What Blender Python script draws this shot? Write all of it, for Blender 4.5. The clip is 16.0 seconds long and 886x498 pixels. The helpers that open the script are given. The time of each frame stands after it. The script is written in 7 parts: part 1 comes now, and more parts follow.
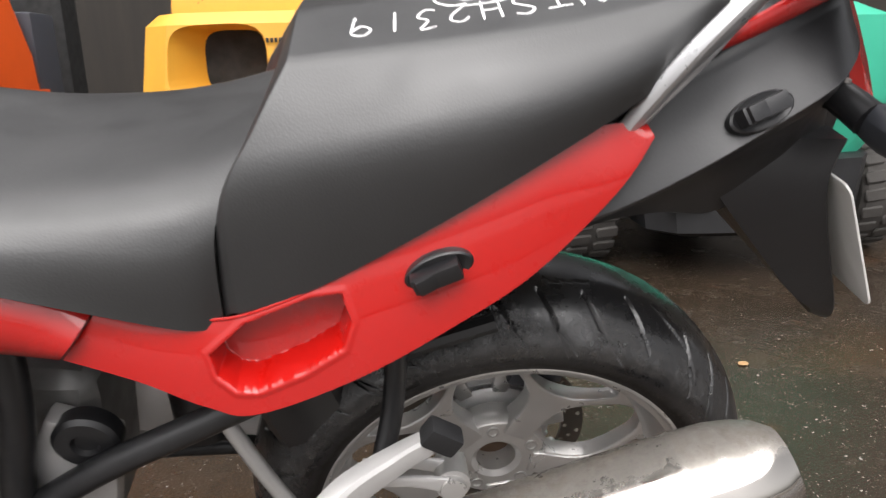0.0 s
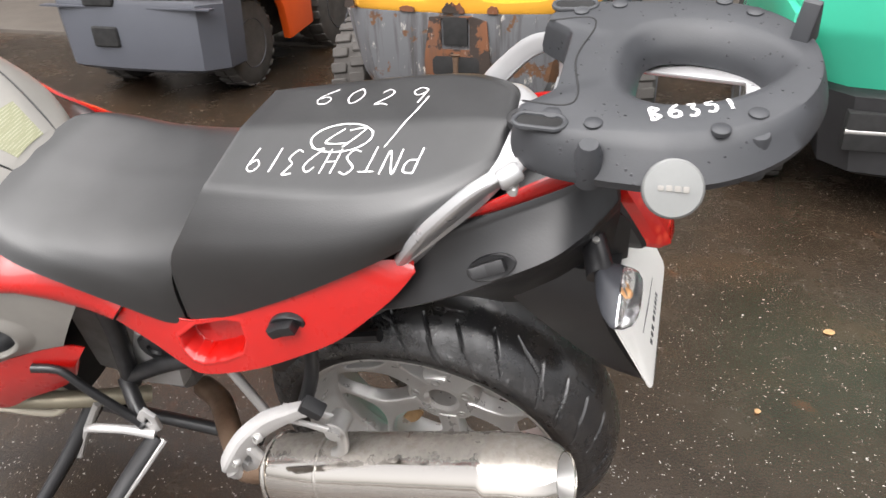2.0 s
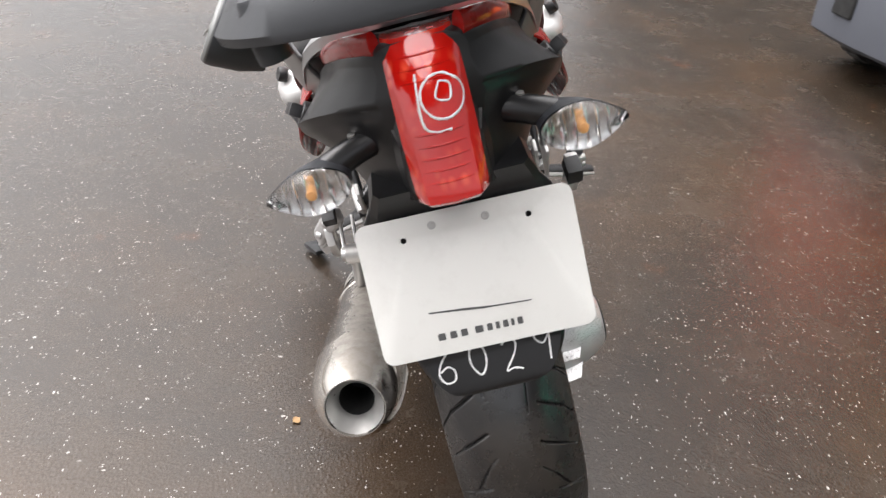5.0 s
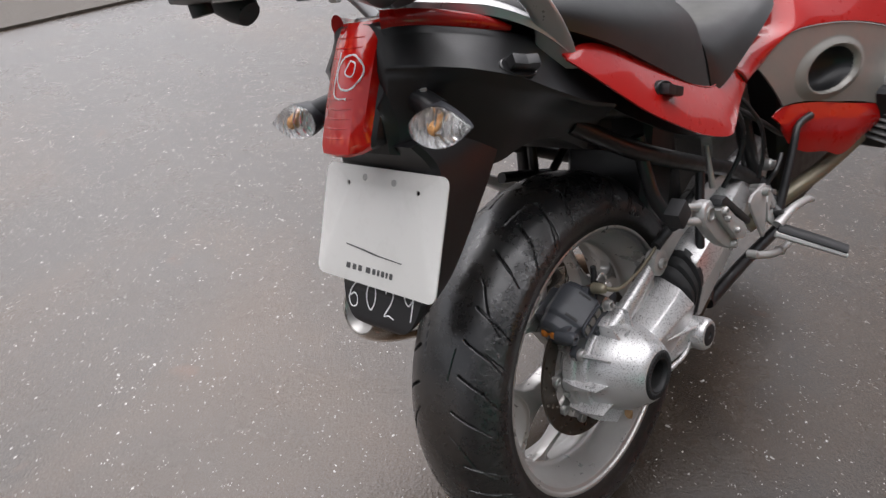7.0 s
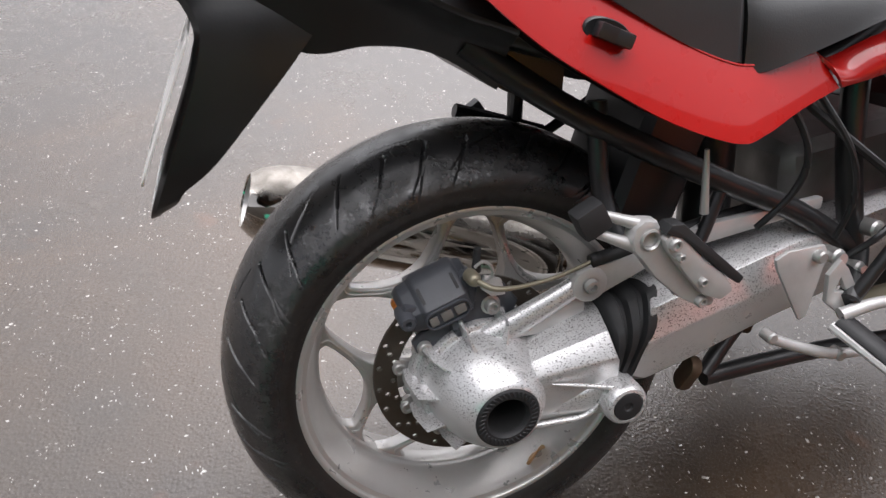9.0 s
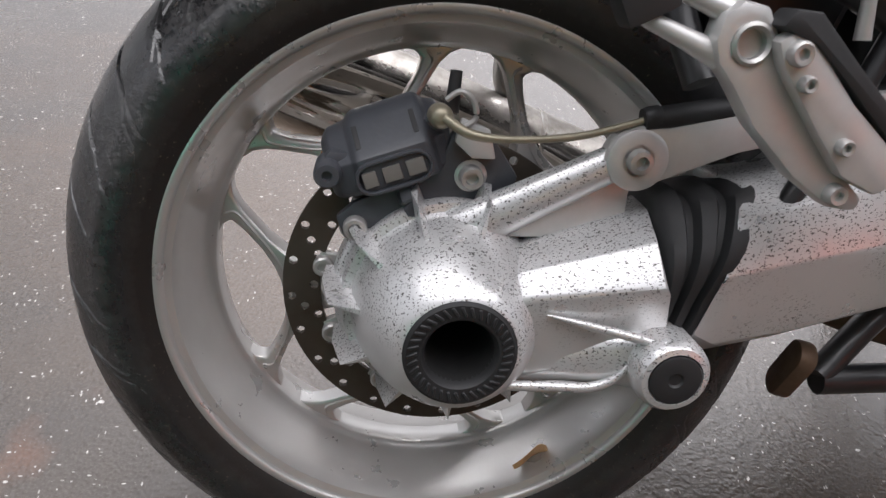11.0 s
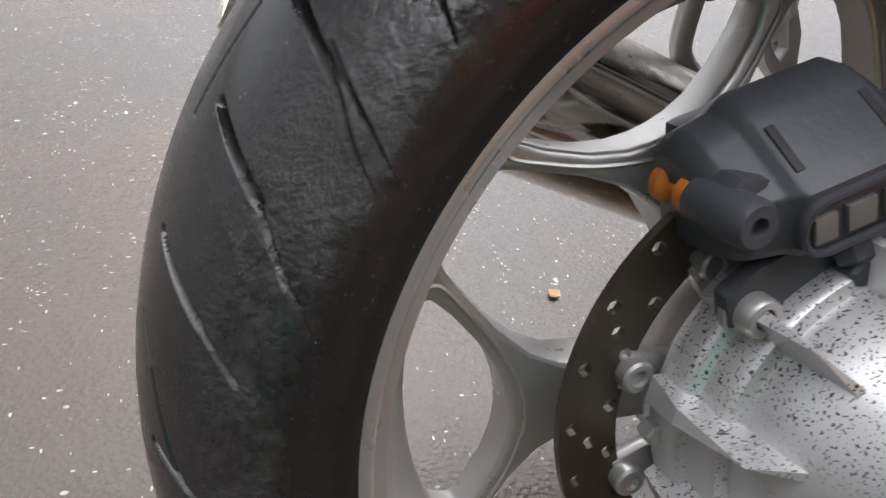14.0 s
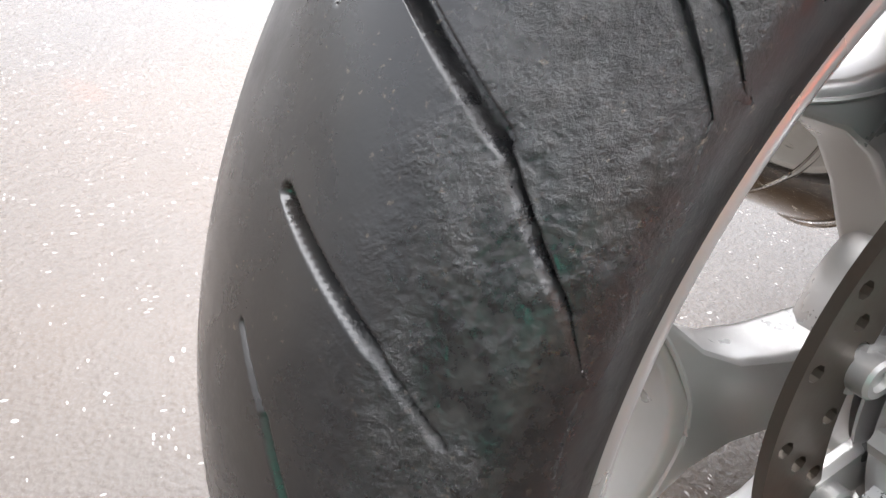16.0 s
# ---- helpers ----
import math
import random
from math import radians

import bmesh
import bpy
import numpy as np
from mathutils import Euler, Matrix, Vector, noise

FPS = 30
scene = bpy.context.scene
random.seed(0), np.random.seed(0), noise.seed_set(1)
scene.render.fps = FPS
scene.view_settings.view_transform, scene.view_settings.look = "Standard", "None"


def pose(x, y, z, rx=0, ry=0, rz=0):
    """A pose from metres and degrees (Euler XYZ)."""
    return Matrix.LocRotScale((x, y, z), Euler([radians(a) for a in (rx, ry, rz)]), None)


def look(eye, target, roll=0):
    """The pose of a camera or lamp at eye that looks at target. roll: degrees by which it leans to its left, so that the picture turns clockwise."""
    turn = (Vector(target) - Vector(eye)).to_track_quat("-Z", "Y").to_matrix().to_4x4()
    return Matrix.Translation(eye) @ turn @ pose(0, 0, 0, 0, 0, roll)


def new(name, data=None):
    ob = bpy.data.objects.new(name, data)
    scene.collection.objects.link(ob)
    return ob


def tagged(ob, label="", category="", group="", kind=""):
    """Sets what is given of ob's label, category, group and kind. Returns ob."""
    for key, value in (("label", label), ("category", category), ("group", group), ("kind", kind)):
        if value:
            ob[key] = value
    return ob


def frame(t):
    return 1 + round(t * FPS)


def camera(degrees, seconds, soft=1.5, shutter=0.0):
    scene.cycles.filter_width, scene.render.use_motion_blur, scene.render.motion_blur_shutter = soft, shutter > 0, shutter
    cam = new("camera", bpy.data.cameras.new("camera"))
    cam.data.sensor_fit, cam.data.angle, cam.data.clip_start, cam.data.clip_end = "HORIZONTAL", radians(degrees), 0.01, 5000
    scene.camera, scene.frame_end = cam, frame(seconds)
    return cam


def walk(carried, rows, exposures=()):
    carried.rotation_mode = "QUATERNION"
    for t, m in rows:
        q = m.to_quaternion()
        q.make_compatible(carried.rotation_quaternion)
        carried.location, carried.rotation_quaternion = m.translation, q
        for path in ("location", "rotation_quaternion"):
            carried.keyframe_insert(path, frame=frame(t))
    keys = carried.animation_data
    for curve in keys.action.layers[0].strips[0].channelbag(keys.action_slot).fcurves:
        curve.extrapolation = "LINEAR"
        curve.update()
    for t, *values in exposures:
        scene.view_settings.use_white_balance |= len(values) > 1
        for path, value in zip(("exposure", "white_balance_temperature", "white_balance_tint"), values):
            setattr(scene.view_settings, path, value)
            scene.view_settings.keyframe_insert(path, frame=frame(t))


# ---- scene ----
cam = camera(64.1, 16.0, soft=1.4, shutter=0.25)
PATH = [
    (0, look((-0.1407, -0.9244, 0.8337), (-0.0714, -0.1550, 0.6256), -1.39)),
    (0.5, look((-0.1283, -0.9904, 0.9726), (-0.1319, -0.2383, 0.7001), -0.40)),
    (1, look((-0.0304, -1.0010, 1.0885), (-0.1045, -0.2732, 0.7648), -0.78)),
    (1.5, look((0.1381, -1.0031, 1.1760), (-0.0063, -0.3039, 0.8151), -1.15)),
    (2, look((0.3178, -1.0293, 1.1820), (0.1023, -0.3649, 0.7920), -1.90)),
    (2.5, look((0.4648, -1.0035, 1.1783), (0.1495, -0.3827, 0.7843), -1.50)),
    (3, look((0.5810, -0.9527, 1.1408), (0.1621, -0.4014, 0.7402), -1.51)),
    (3.5, look((0.7185, -0.8800, 1.0840), (0.2239, -0.4284, 0.6465), -1.11)),
    (4, look((0.8709, -0.7527, 1.0396), (0.3053, -0.3901, 0.6053), 0.71)),
    (4.5, look((0.9576, -0.5534, 1.0249), (0.3174, -0.2988, 0.6183), 5.24)),
    (4.7, look((0.9382, -0.4596, 1.0513), (0.2793, -0.2667, 0.6406), 5.45)),
    (6.8, look((0.8784, 0.2949, 1.1612), (0.3390, -0.0777, 0.7027), 1.62)),
    (7, look((0.8232, 0.3565, 1.1790), (0.3354, -0.0740, 0.7136), 0.90)),
    (7.5, look((0.7085, 0.4456, 1.1680), (0.3046, -0.0458, 0.6828), 1.35)),
    (8, look((0.5362, 0.5143, 1.1320), (0.2176, -0.0089, 0.6175), 1.64)),
    (8.2, look((0.4639, 0.5333, 1.1288), (0.1748, -0.0034, 0.6108), 2.36)),
    (10.3, look((0.0915, 0.4768, 0.8337), (-0.0158, -0.1302, 0.3236), 6.06)),
    (10.5, look((0.0739, 0.4525, 0.8029), (-0.0166, -0.1606, 0.2970), 6.00)),
    (11, look((0.0690, 0.4238, 0.7271), (-0.0244, -0.2009, 0.2363), 6.78)),
    (11.5, look((0.0693, 0.3936, 0.6808), (-0.0214, -0.2349, 0.1941), 7.29)),
    (12, look((0.1044, 0.3664, 0.6490), (-0.0135, -0.2658, 0.1731), 8.51)),
    (12.5, look((0.1388, 0.3233, 0.6321), (0.0104, -0.3050, 0.1538), 9.51)),
    (13, look((0.2071, 0.2547, 0.6246), (0.0116, -0.3617, 0.1535), 9.29)),
    (13.5, look((0.2358, 0.1846, 0.6232), (0.0344, -0.4071, 0.1238), 7.86)),
    (14, look((0.2868, 0.1436, 0.5782), (0.0288, -0.4365, 0.0916), 11.82)),
    (14.5, look((0.3248, 0.0882, 0.5515), (0.0054, -0.4520, 0.0554), 14.89)),
    (15, look((0.3327, 0.0617, 0.5222), (-0.0055, -0.4783, 0.0384), 16.05)),
    (15.5, look((0.3323, 0.0445, 0.5059), (-0.0049, -0.4941, 0.0200), 16.09)),
    (16, look((0.3381, 0.0451, 0.5035), (-0.0013, -0.4816, 0.0062), 16.00)),
]
walk(cam, PATH, [(0.0, 1.5, 6550, 12), (0.5, 1.8, 6550, 12), (2.5, 1.85, 6550, 12), (3.5, 2.05, 6600, 12), (4.0, 2.15, 6600, 12), (4.7, 1.95, 6550, 12), (7.0, 1.22, 6350, 14), (8.2, 1.48, 6350, 14), (10.5, 1.7, 6300, 14), (11.5, 1.5, 6300, 14), (12.5, 1.4, 6300, 14), (13.5, 1.45, 6300, 13), (15.0, 2.1, 6250, 12), (16.0, 2.62, 6250, 12)])

# ---- sky: an even overcast, brightest high up ----
world = bpy.data.worlds.new("overcast_sky")
scene.world = world
world.use_nodes = True
wn = world.node_tree
sky = wn.nodes.new("ShaderNodeTexSky")
sky.sky_type = "NISHITA"
sky.sun_disc = False
sky.sun_elevation, sky.sun_rotation = radians(55), radians(200)
sky.dust_density, sky.air_density = 4.0, 1.0
soft_sky = wn.nodes.new("ShaderNodeHueSaturation")
soft_sky.inputs["Saturation"].default_value = 0.12
wn.links.new(sky.outputs[0], soft_sky.inputs["Color"])
wn.links.new(soft_sky.outputs[0], wn.nodes["Background"].inputs[0])
wn.nodes["Background"].inputs[1].default_value = 0.07
sun = new("sun", bpy.data.lights.new("sun", "SUN"))
sun.data.energy, sun.data.angle, sun.data.color = 1.9, radians(95), (1.0, 0.985, 0.97)
sun.matrix_world = look((-0.8, -2.3, 9), (0, 0, 0))

# ---- materials ----
class Mat:
    """A node material with a few shorthands."""

    def __init__(self, name, rough=0.5, metal=0.0, color=(0.5, 0.5, 0.5)):
        self.m = bpy.data.materials.new(name)
        self.m.use_nodes = True
        self.t = self.m.node_tree
        self.b = self.t.nodes["Principled BSDF"]
        self.b.inputs["Roughness"].default_value = rough
        self.b.inputs["Metallic"].default_value = metal
        self.b.inputs["Base Color"].default_value = (*color, 1)
        self.co = self.t.nodes.new("ShaderNodeTexCoord").outputs["Object"]

    def set(self, **kw):
        for k, v in kw.items():
            self.b.inputs[k.replace("_", " ")].default_value = v
        return self

    def noise(self, scale, detail=4.0, rough=0.55, stretch=(1, 1, 1), dist=0.0):
        mp = self.t.nodes.new("ShaderNodeMapping")
        mp.inputs["Scale"].default_value = stretch
        self.t.links.new(self.co, mp.inputs[0])
        n = self.t.nodes.new("ShaderNodeTexNoise")
        n.inputs["Scale"].default_value, n.inputs["Detail"].default_value = scale, detail
        n.inputs["Roughness"].default_value, n.inputs["Distortion"].default_value = rough, dist
        self.t.links.new(mp.outputs[0], n.inputs["Vector"])
        return n.outputs["Fac"]

    def cells(self, scale, out="Distance", rnd=1.0, stretch=(1, 1, 1)):
        mp = self.t.nodes.new("ShaderNodeMapping")
        mp.inputs["Scale"].default_value = stretch
        self.t.links.new(self.co, mp.inputs[0])
        n = self.t.nodes.new("ShaderNodeTexVoronoi")
        n.inputs["Scale"].default_value, n.inputs["Randomness"].default_value = scale, rnd
        self.t.links.new(mp.outputs[0], n.inputs["Vector"])
        return n.outputs[out]

    def ramp(self, fac, *stops):
        r = self.t.nodes.new("ShaderNodeValToRGB")
        e = r.color_ramp.elements
        while len(e) < len(stops):
            e.new(0.5)
        for i, (p, c) in enumerate(stops):
            e[i].position = p
            e[i].color = (c, c, c, 1) if isinstance(c, (int, float)) else (*c, 1)
        self.t.links.new(fac, r.inputs[0])
        return r.outputs[0]

    def mix(self, fac, a, b, mode="MIX"):
        m = self.t.nodes.new("ShaderNodeMix")
        m.data_type, m.blend_type = "RGBA", mode
        for sock, v in ((m.inputs[0], fac), (m.inputs[6], a), (m.inputs[7], b)):
            if hasattr(v, "node"):
                self.t.links.new(v, sock)
            elif isinstance(v, (int, float)):
                sock.default_value = v if sock is m.inputs[0] else (v, v, v, 1)
            else:
                sock.default_value = (*v, 1)
        return m.outputs[2]

    def math(self, op, a, b=0.0):
        m = self.t.nodes.new("ShaderNodeMath")
        m.operation = op
        for sock, v in ((m.inputs[0], a), (m.inputs[1], b)):
            if hasattr(v, "node"):
                self.t.links.new(v, sock)
            else:
                sock.default_value = v
        return m.outputs[0]

    def to(self, sock, out):
        self.t.links.new(out, self.b.inputs[sock])
        return self

    def bump(self, height, strength=0.3, dist=0.002):
        n = self.t.nodes.new("ShaderNodeBump")
        n.inputs["Strength"].default_value, n.inputs["Distance"].default_value = strength, dist
        self.t.links.new(height, n.inputs["Height"])
        self.t.links.new(n.outputs[0], self.b.inputs["Normal"])
        return self


def painted(name, c, rough=0.25, coat=0.5, dirt=0.15, flake=0.0):
    m = Mat(name, rough, 0.0)
    d = m.ramp(m.noise(9, 6, 0.65), (0.45, 0.0), (0.75, 1.0))
    m.to("Base Color", m.mix(m.math("MULTIPLY", d, dirt), c, tuple(x * 0.55 + 0.02 for x in c)))
    m.to("Roughness", m.ramp(m.noise(40, 5), (0.3, rough * 0.8), (0.8, min(1, rough * 1.7))))
    m.set(Coat_Weight=coat, Coat_Roughness=0.04, Specular_IOR_Level=0.25 if coat > 0.3 else 0.5)
    m.bump(m.noise(160, 3), 0.012, 0.001)
    return m.m


def plastic(name, c, rough=0.55, grain=350, bump=0.12, gloss=0.5):
    m = Mat(name, rough)
    d = m.ramp(m.noise(7, 6, 0.65), (0.4, 0.0), (0.8, 1.0))
    m.to("Base Color", m.mix(d, c, tuple(x * 1.35 + 0.006 for x in c)))
    m.to("Roughness", m.ramp(m.noise(18, 5), (0.3, rough * 0.8), (0.75, min(1, rough * 1.25))))
    m.bump(m.noise(grain, 2), bump, 0.0008)
    m.set(Specular_IOR_Level=gloss)
    return m.m


def metal(name, c, rough=0.3, specks=0.0, stain=0.3, metallic=1.0, stain_c=None):
    m = Mat(name, rough, metallic)
    s = m.ramp(m.noise(11, 7, 0.7), (0.45, 0.0), (0.75, 1.0))
    col = m.mix(m.math("MULTIPLY", s, stain), c, stain_c or tuple(x * 0.5 for x in c))
    if specks:
        k = m.math("MAXIMUM", m.ramp(m.noise(700, 2, 0.5, (0.6, 1, 1)), (0.60, 0.0), (0.635, 1.0)), m.ramp(m.noise(400, 3, 0.6, (1, 1, 0.6)), (0.64, 0.0), (0.67, 1.0)))
        # rain has thrown the grit on what faces upwards
        geo = m.t.nodes.new("ShaderNodeSeparateXYZ")
        m.t.links.new(m.t.nodes.new("ShaderNodeNewGeometry").outputs["Normal"], geo.inputs[0])
        up = m.math("ADD", geo.outputs["Z"], m.math("MULTIPLY", m.math("SUBTRACT", m.noise(16, 4, 0.6), 0.5), 1.2))
        area = m.ramp(up, (0.0, 0.0), (0.30, 1.0))
        col = m.mix(m.math("MULTIPLY", m.math("MULTIPLY", k, area), specks), col, (0.09, 0.085, 0.08))
    m.to("Base Color", col)
    m.to("Roughness", m.ramp(m.noise(30, 5), (0.3, rough * 0.75), (0.75, min(1, rough * 1.4))))
    m.bump(m.noise(420, 2), 0.06, 0.0006)
    return m.m


RED = painted("red_paint", (0.42, 0.0055, 0.0035), 0.28, 1.0, 0.10)
SILVER_PAINT = metal("silver_paint", (0.31, 0.298, 0.275), 0.42, 0.0, 0.15, 0.4)
CAST = metal("cast_aluminium", (0.56, 0.55, 0.54), 0.40, 0.0, 0.35, 0.4)
ENGINE_CAST = metal("grimy_engine_casting", (0.24, 0.235, 0.23), 0.5, 0.0, 0.6, 0.5)
CAST_DIRTY = metal("spattered_aluminium", (0.66, 0.655, 0.655), 0.33, 1.0, 0.18, 0.55)
RIM = metal("silver_rim_paint", (0.55, 0.54, 0.525), 0.32, 0.0, 0.25, 0.65, (0.40, 0.375, 0.345))
RAIL = metal("silver_rail", (0.50, 0.50, 0.505), 0.34, 0.0, 0.15, 0.6)
STEEL = metal("steel", (0.48, 0.47, 0.455), 0.36, 0.0, 0.4, 0.6)
RUSTY = metal("rusty_steel", (0.16, 0.105, 0.07), 0.6, 0.0, 0.8, 0.5, (0.06, 0.03, 0.015))
DISC = metal("brake_disc_steel", (0.10, 0.085, 0.07), 0.45, 0.0, 0.6, 0.7, (0.06, 0.03, 0.015))
BLACK_FRAME = painted("black_frame_paint", (0.012, 0.012, 0.013), 0.35, 0.2, 0.3)
BLACK = plastic("black_plastic", (0.009, 0.009, 0.010), 0.38, gloss=0.65)
RUBBER = plastic("black_rubber", (0.014, 0.014, 0.015), 0.6)
GREY_PLASTIC = plastic("grey_plastic", (0.030, 0.032, 0.038), 0.5)
CALIPER = plastic("dark_grey_caliper", (0.046, 0.049, 0.057), 0.42, 200, 0.3)
CHALK = Mat("chalk_white", 0.9, 0, (0.85, 0.85, 0.85)).m
ORANGE_RUBBER = painted("orange_sleeve", (0.55, 0.17, 0.02), 0.45, 0.0)
GOLD = metal("dull_bronze", (0.30, 0.27, 0.20), 0.42, 0.0, 0.3, 0.6)


def wet_plastic(name, c, rough):
    """Grained plastic with scattered beads of rain."""
    m = Mat(name, rough)
    grain = m.noise(500, 2)
    d = m.ramp(m.noise(7, 6, 0.65), (0.4, 0.0), (0.8, 1.0))
    beads = m.math("MULTIPLY", m.ramp(m.cells(150), (0.16, 1.0), (0.24, 0.0)), m.math("GREATER_THAN", m.noise(48, 3, 0.6), 0.57))
    m.to("Base Color", m.mix(beads, m.mix(d, c, tuple(x * 1.3 + 0.005 for x in c)), tuple(x * 0.55 for x in c)))
    m.to("Roughness", m.mix(beads, m.ramp(m.noise(18, 5), (0.3, rough * 0.8), (0.75, rough * 1.2)), 0.06))
    m.bump(m.math("ADD", m.math("MULTIPLY", grain, 0.25), m.math("MULTIPLY", beads, 1.5)), 0.3, 0.001)
    return m.m


RACK = wet_plastic("charcoal_plastic", (0.034, 0.036, 0.040), 0.5)


def seat_cover():
    m = Mat("black_vinyl", 0.5)
    d = m.ramp(m.noise(4, 5, 0.6), (0.35, 0.0), (0.75, 1.0))
    m.to("Base Color", m.mix(d, (0.0085, 0.0085, 0.009), (0.0145, 0.0145, 0.0145)))
    m.to("Roughness", m.ramp(m.noise(14, 5), (0.3, 0.36), (0.75, 0.50)))
    m.set(Specular_IOR_Level=0.9)
    m.bump(m.math("ADD", m.cells(520), m.math("MULTIPLY", m.noise(60, 3), 0.5)), 0.10, 0.0008)
    return m.m


SEAT = seat_cover()


def exhaust_steel():
    m = Mat("dirty_polished_steel", 0.12, 1.0)
    # a brown dust film lies on the upward side, ragged at its lower border
    geo = m.t.nodes.new("ShaderNodeSeparateXYZ")
    m.t.links.new(m.t.nodes.new("ShaderNodeNewGeometry").outputs["Normal"], geo.inputs[0])
    edge = m.math("MULTIPLY", m.math("SUBTRACT", m.noise(26, 7, 0.75), 0.5), 0.5)
    dust = m.ramp(m.math("ADD", geo.outputs["Z"], edge), (0.74, 0.0), (0.95, 1.0))
    blots = m.ramp(m.noise(42, 6, 0.75, (0.6, 1, 1)), (0.60, 0.0), (0.68, 1.0))
    film = m.math("MULTIPLY", dust, m.ramp(m.noise(60, 6, 0.7), (0.25, 0.55), (0.7, 0.95)))
    col = m.mix(m.math("MULTIPLY", film, 0.85), (0.60, 0.565, 0.52), (0.090, 0.073, 0.056))
    col = m.mix(m.math("MULTIPLY", m.math("MULTIPLY", blots, dust), 0.8), col, (0.085, 0.06, 0.042))
    m.to("Base Color", col)
    m.to("Roughness", m.mix(film, m.ramp(m.noise(9, 4), (0.3, 0.04), (0.7, 0.10)), 0.62))
    m.to("Metallic", m.math("SUBTRACT", 1.0, m.math("MULTIPLY", film, 0.75)))
    return m.m


EXHAUST = exhaust_steel()


def tyre_rubber():
    m = Mat("worn_tyre_rubber", 0.4)
    # distance from the axle: a dusty brown band beside the rim, scuffed rubber on the shoulder, smooth in the middle
    off = m.t.nodes.new("ShaderNodeVectorMath")
    off.operation = "MULTIPLY_ADD"
    off.inputs[1].default_value, off.inputs[2].default_value = (1, 0, 1), (0, 0, -0.315)
    m.t.links.new(m.co, off.inputs[0])
    ln = m.t.nodes.new("ShaderNodeVectorMath")
    ln.operation = "LENGTH"
    m.t.links.new(off.outputs[0], ln.inputs[0])
    r = m.math("ADD", ln.outputs["Value"], m.math("MULTIPLY", m.math("SUBTRACT", m.noise(40, 5, 0.7), 0.5), 0.018))
    band = m.ramp(m.math("MULTIPLY", r, 2.0), (0.484, 1.0), (0.506, 0.0))
    scuffed = m.ramp(m.math("MULTIPLY", r, 2.0), (0.515, 0.15), (0.545, 1.0), (0.575, 1.0), (0.612, 0.0))
    big = m.ramp(m.noise(9, 6, 0.65), (0.38, 0.0), (0.66, 1.0))
    fine = m.ramp(m.noise(120, 6, 0.75), (0.44, 0.0), (0.66, 1.0))
    crumbs = m.ramp(m.noise(330, 4, 0.65), (0.64, 0.0), (0.69, 1.0))
    patch = m.ramp(m.noise(17, 5, 0.65), (0.42, 0.0), (0.58, 1.0))
    col = m.mix(big, (0.010, 0.010, 0.011), (0.019, 0.019, 0.020))
    col = m.mix(m.math("MULTIPLY", m.math("MULTIPLY", fine, scuffed), 0.55), col, (0.055, 0.050, 0.046))
    col = m.mix(m.math("MULTIPLY", band, m.ramp(m.noise(60, 5, 0.7), (0.25, 0.35), (0.7, 0.95))), col, (0.0165, 0.0130, 0.0105))
    crown = m.ramp(m.math("MULTIPLY", r, 2.0), (0.602, 0.0), (0.625, 1.0))
    col = m.mix(m.math("MULTIPLY", m.math("MULTIPLY", crown, m.ramp(m.noise(7, 5, 0.65), (0.40, 0.0), (0.60, 1.0))), 0.7), col, (0.040, 0.034, 0.029))
    holes = m.ramp(m.noise(150, 5, 0.7, (1, 1, 1), 0.6), (0.43, 1.0), (0.49, 0.0))
    col = m.mix(m.math("MULTIPLY", m.math("MULTIPLY", holes, scuffed), m.math("MULTIPLY", patch, 0.9)), col, (0.004, 0.004, 0.004))
    col = m.mix(m.math("MULTIPLY", m.math("MULTIPLY", crumbs, patch), 0.7), col, (0.20, 0.16, 0.12))
    m.to("Base Color", col)
    wet = m.ramp(m.noise(20, 6, 0.7), (0.36, 0.18), (0.66, 0.40))
    m.to("Roughness", m.mix(band, m.mix(m.math("MULTIPLY", fine, scuffed), wet, 0.5), 0.55))
    m.to("Specular IOR Level", m.mix(band, 0.95, 0.30))
    pits = m.math("MULTIPLY", m.math("MULTIPLY", m.noise(250, 6, 0.75), patch), scuffed)
    m.bump(m.math("ADD", m.math("MULTIPLY", pits, 1.3), m.math("MULTIPLY", m.noise(90, 4), 0.12)), 0.8, 0.0020)
    return m.m


TYRE = tyre_rubber()


def glassy(name, c, rough=0.08, trans=1.0):
    m = Mat(name, rough, 0, c)
    m.set(Transmission_Weight=trans, IOR=1.45)
    return m.m


CLEAR_LENS = glassy("clear_lens", (0.95, 0.95, 0.95), 0.12)


def red_lens():
    m = Mat("red_lens", 0.12)
    # lighter cells paint the bright glints of the lamp's inner facets into the red
    facets = m.ramp(m.cells(85, "Distance", 0.6, (1, 1, 0.45)), (0.15, 1.0), (0.45, 0.0))
    rows = m.ramp(m.noise(26, 3, 0.5, (0.2, 0.2, 1)), (0.40, 0.0), (0.62, 1.0))
    m.to("Base Color", m.mix(m.math("MULTIPLY", facets, rows), (0.62, 0.010, 0.006), (0.95, 0.11, 0.05)))
    m.set(Coat_Weight=1.0, Coat_Roughness=0.03)
    m.bump(facets, 0.25, 0.001)
    return m.m


RED_LENS = red_lens()
AMBER = painted("amber_bulb", (0.72, 0.36, 0.13), 0.3, 0.0)
REFLECTOR = metal("bright_reflector", (0.9, 0.9, 0.9), 0.18)


def plate_white():
    m = Mat("white_plate", 0.42)
    d = m.ramp(m.noise(18, 7, 0.7), (0.5, 0.0), (0.8, 1.0))
    m.to("Base Color", m.mix(m.math("MULTIPLY", d, 0.35), (0.74, 0.73, 0.70), (0.50, 0.48, 0.44)))
    m.bump(m.noise(30, 2), 0.03, 0.002)
    return m.m


PLATE = plate_white()


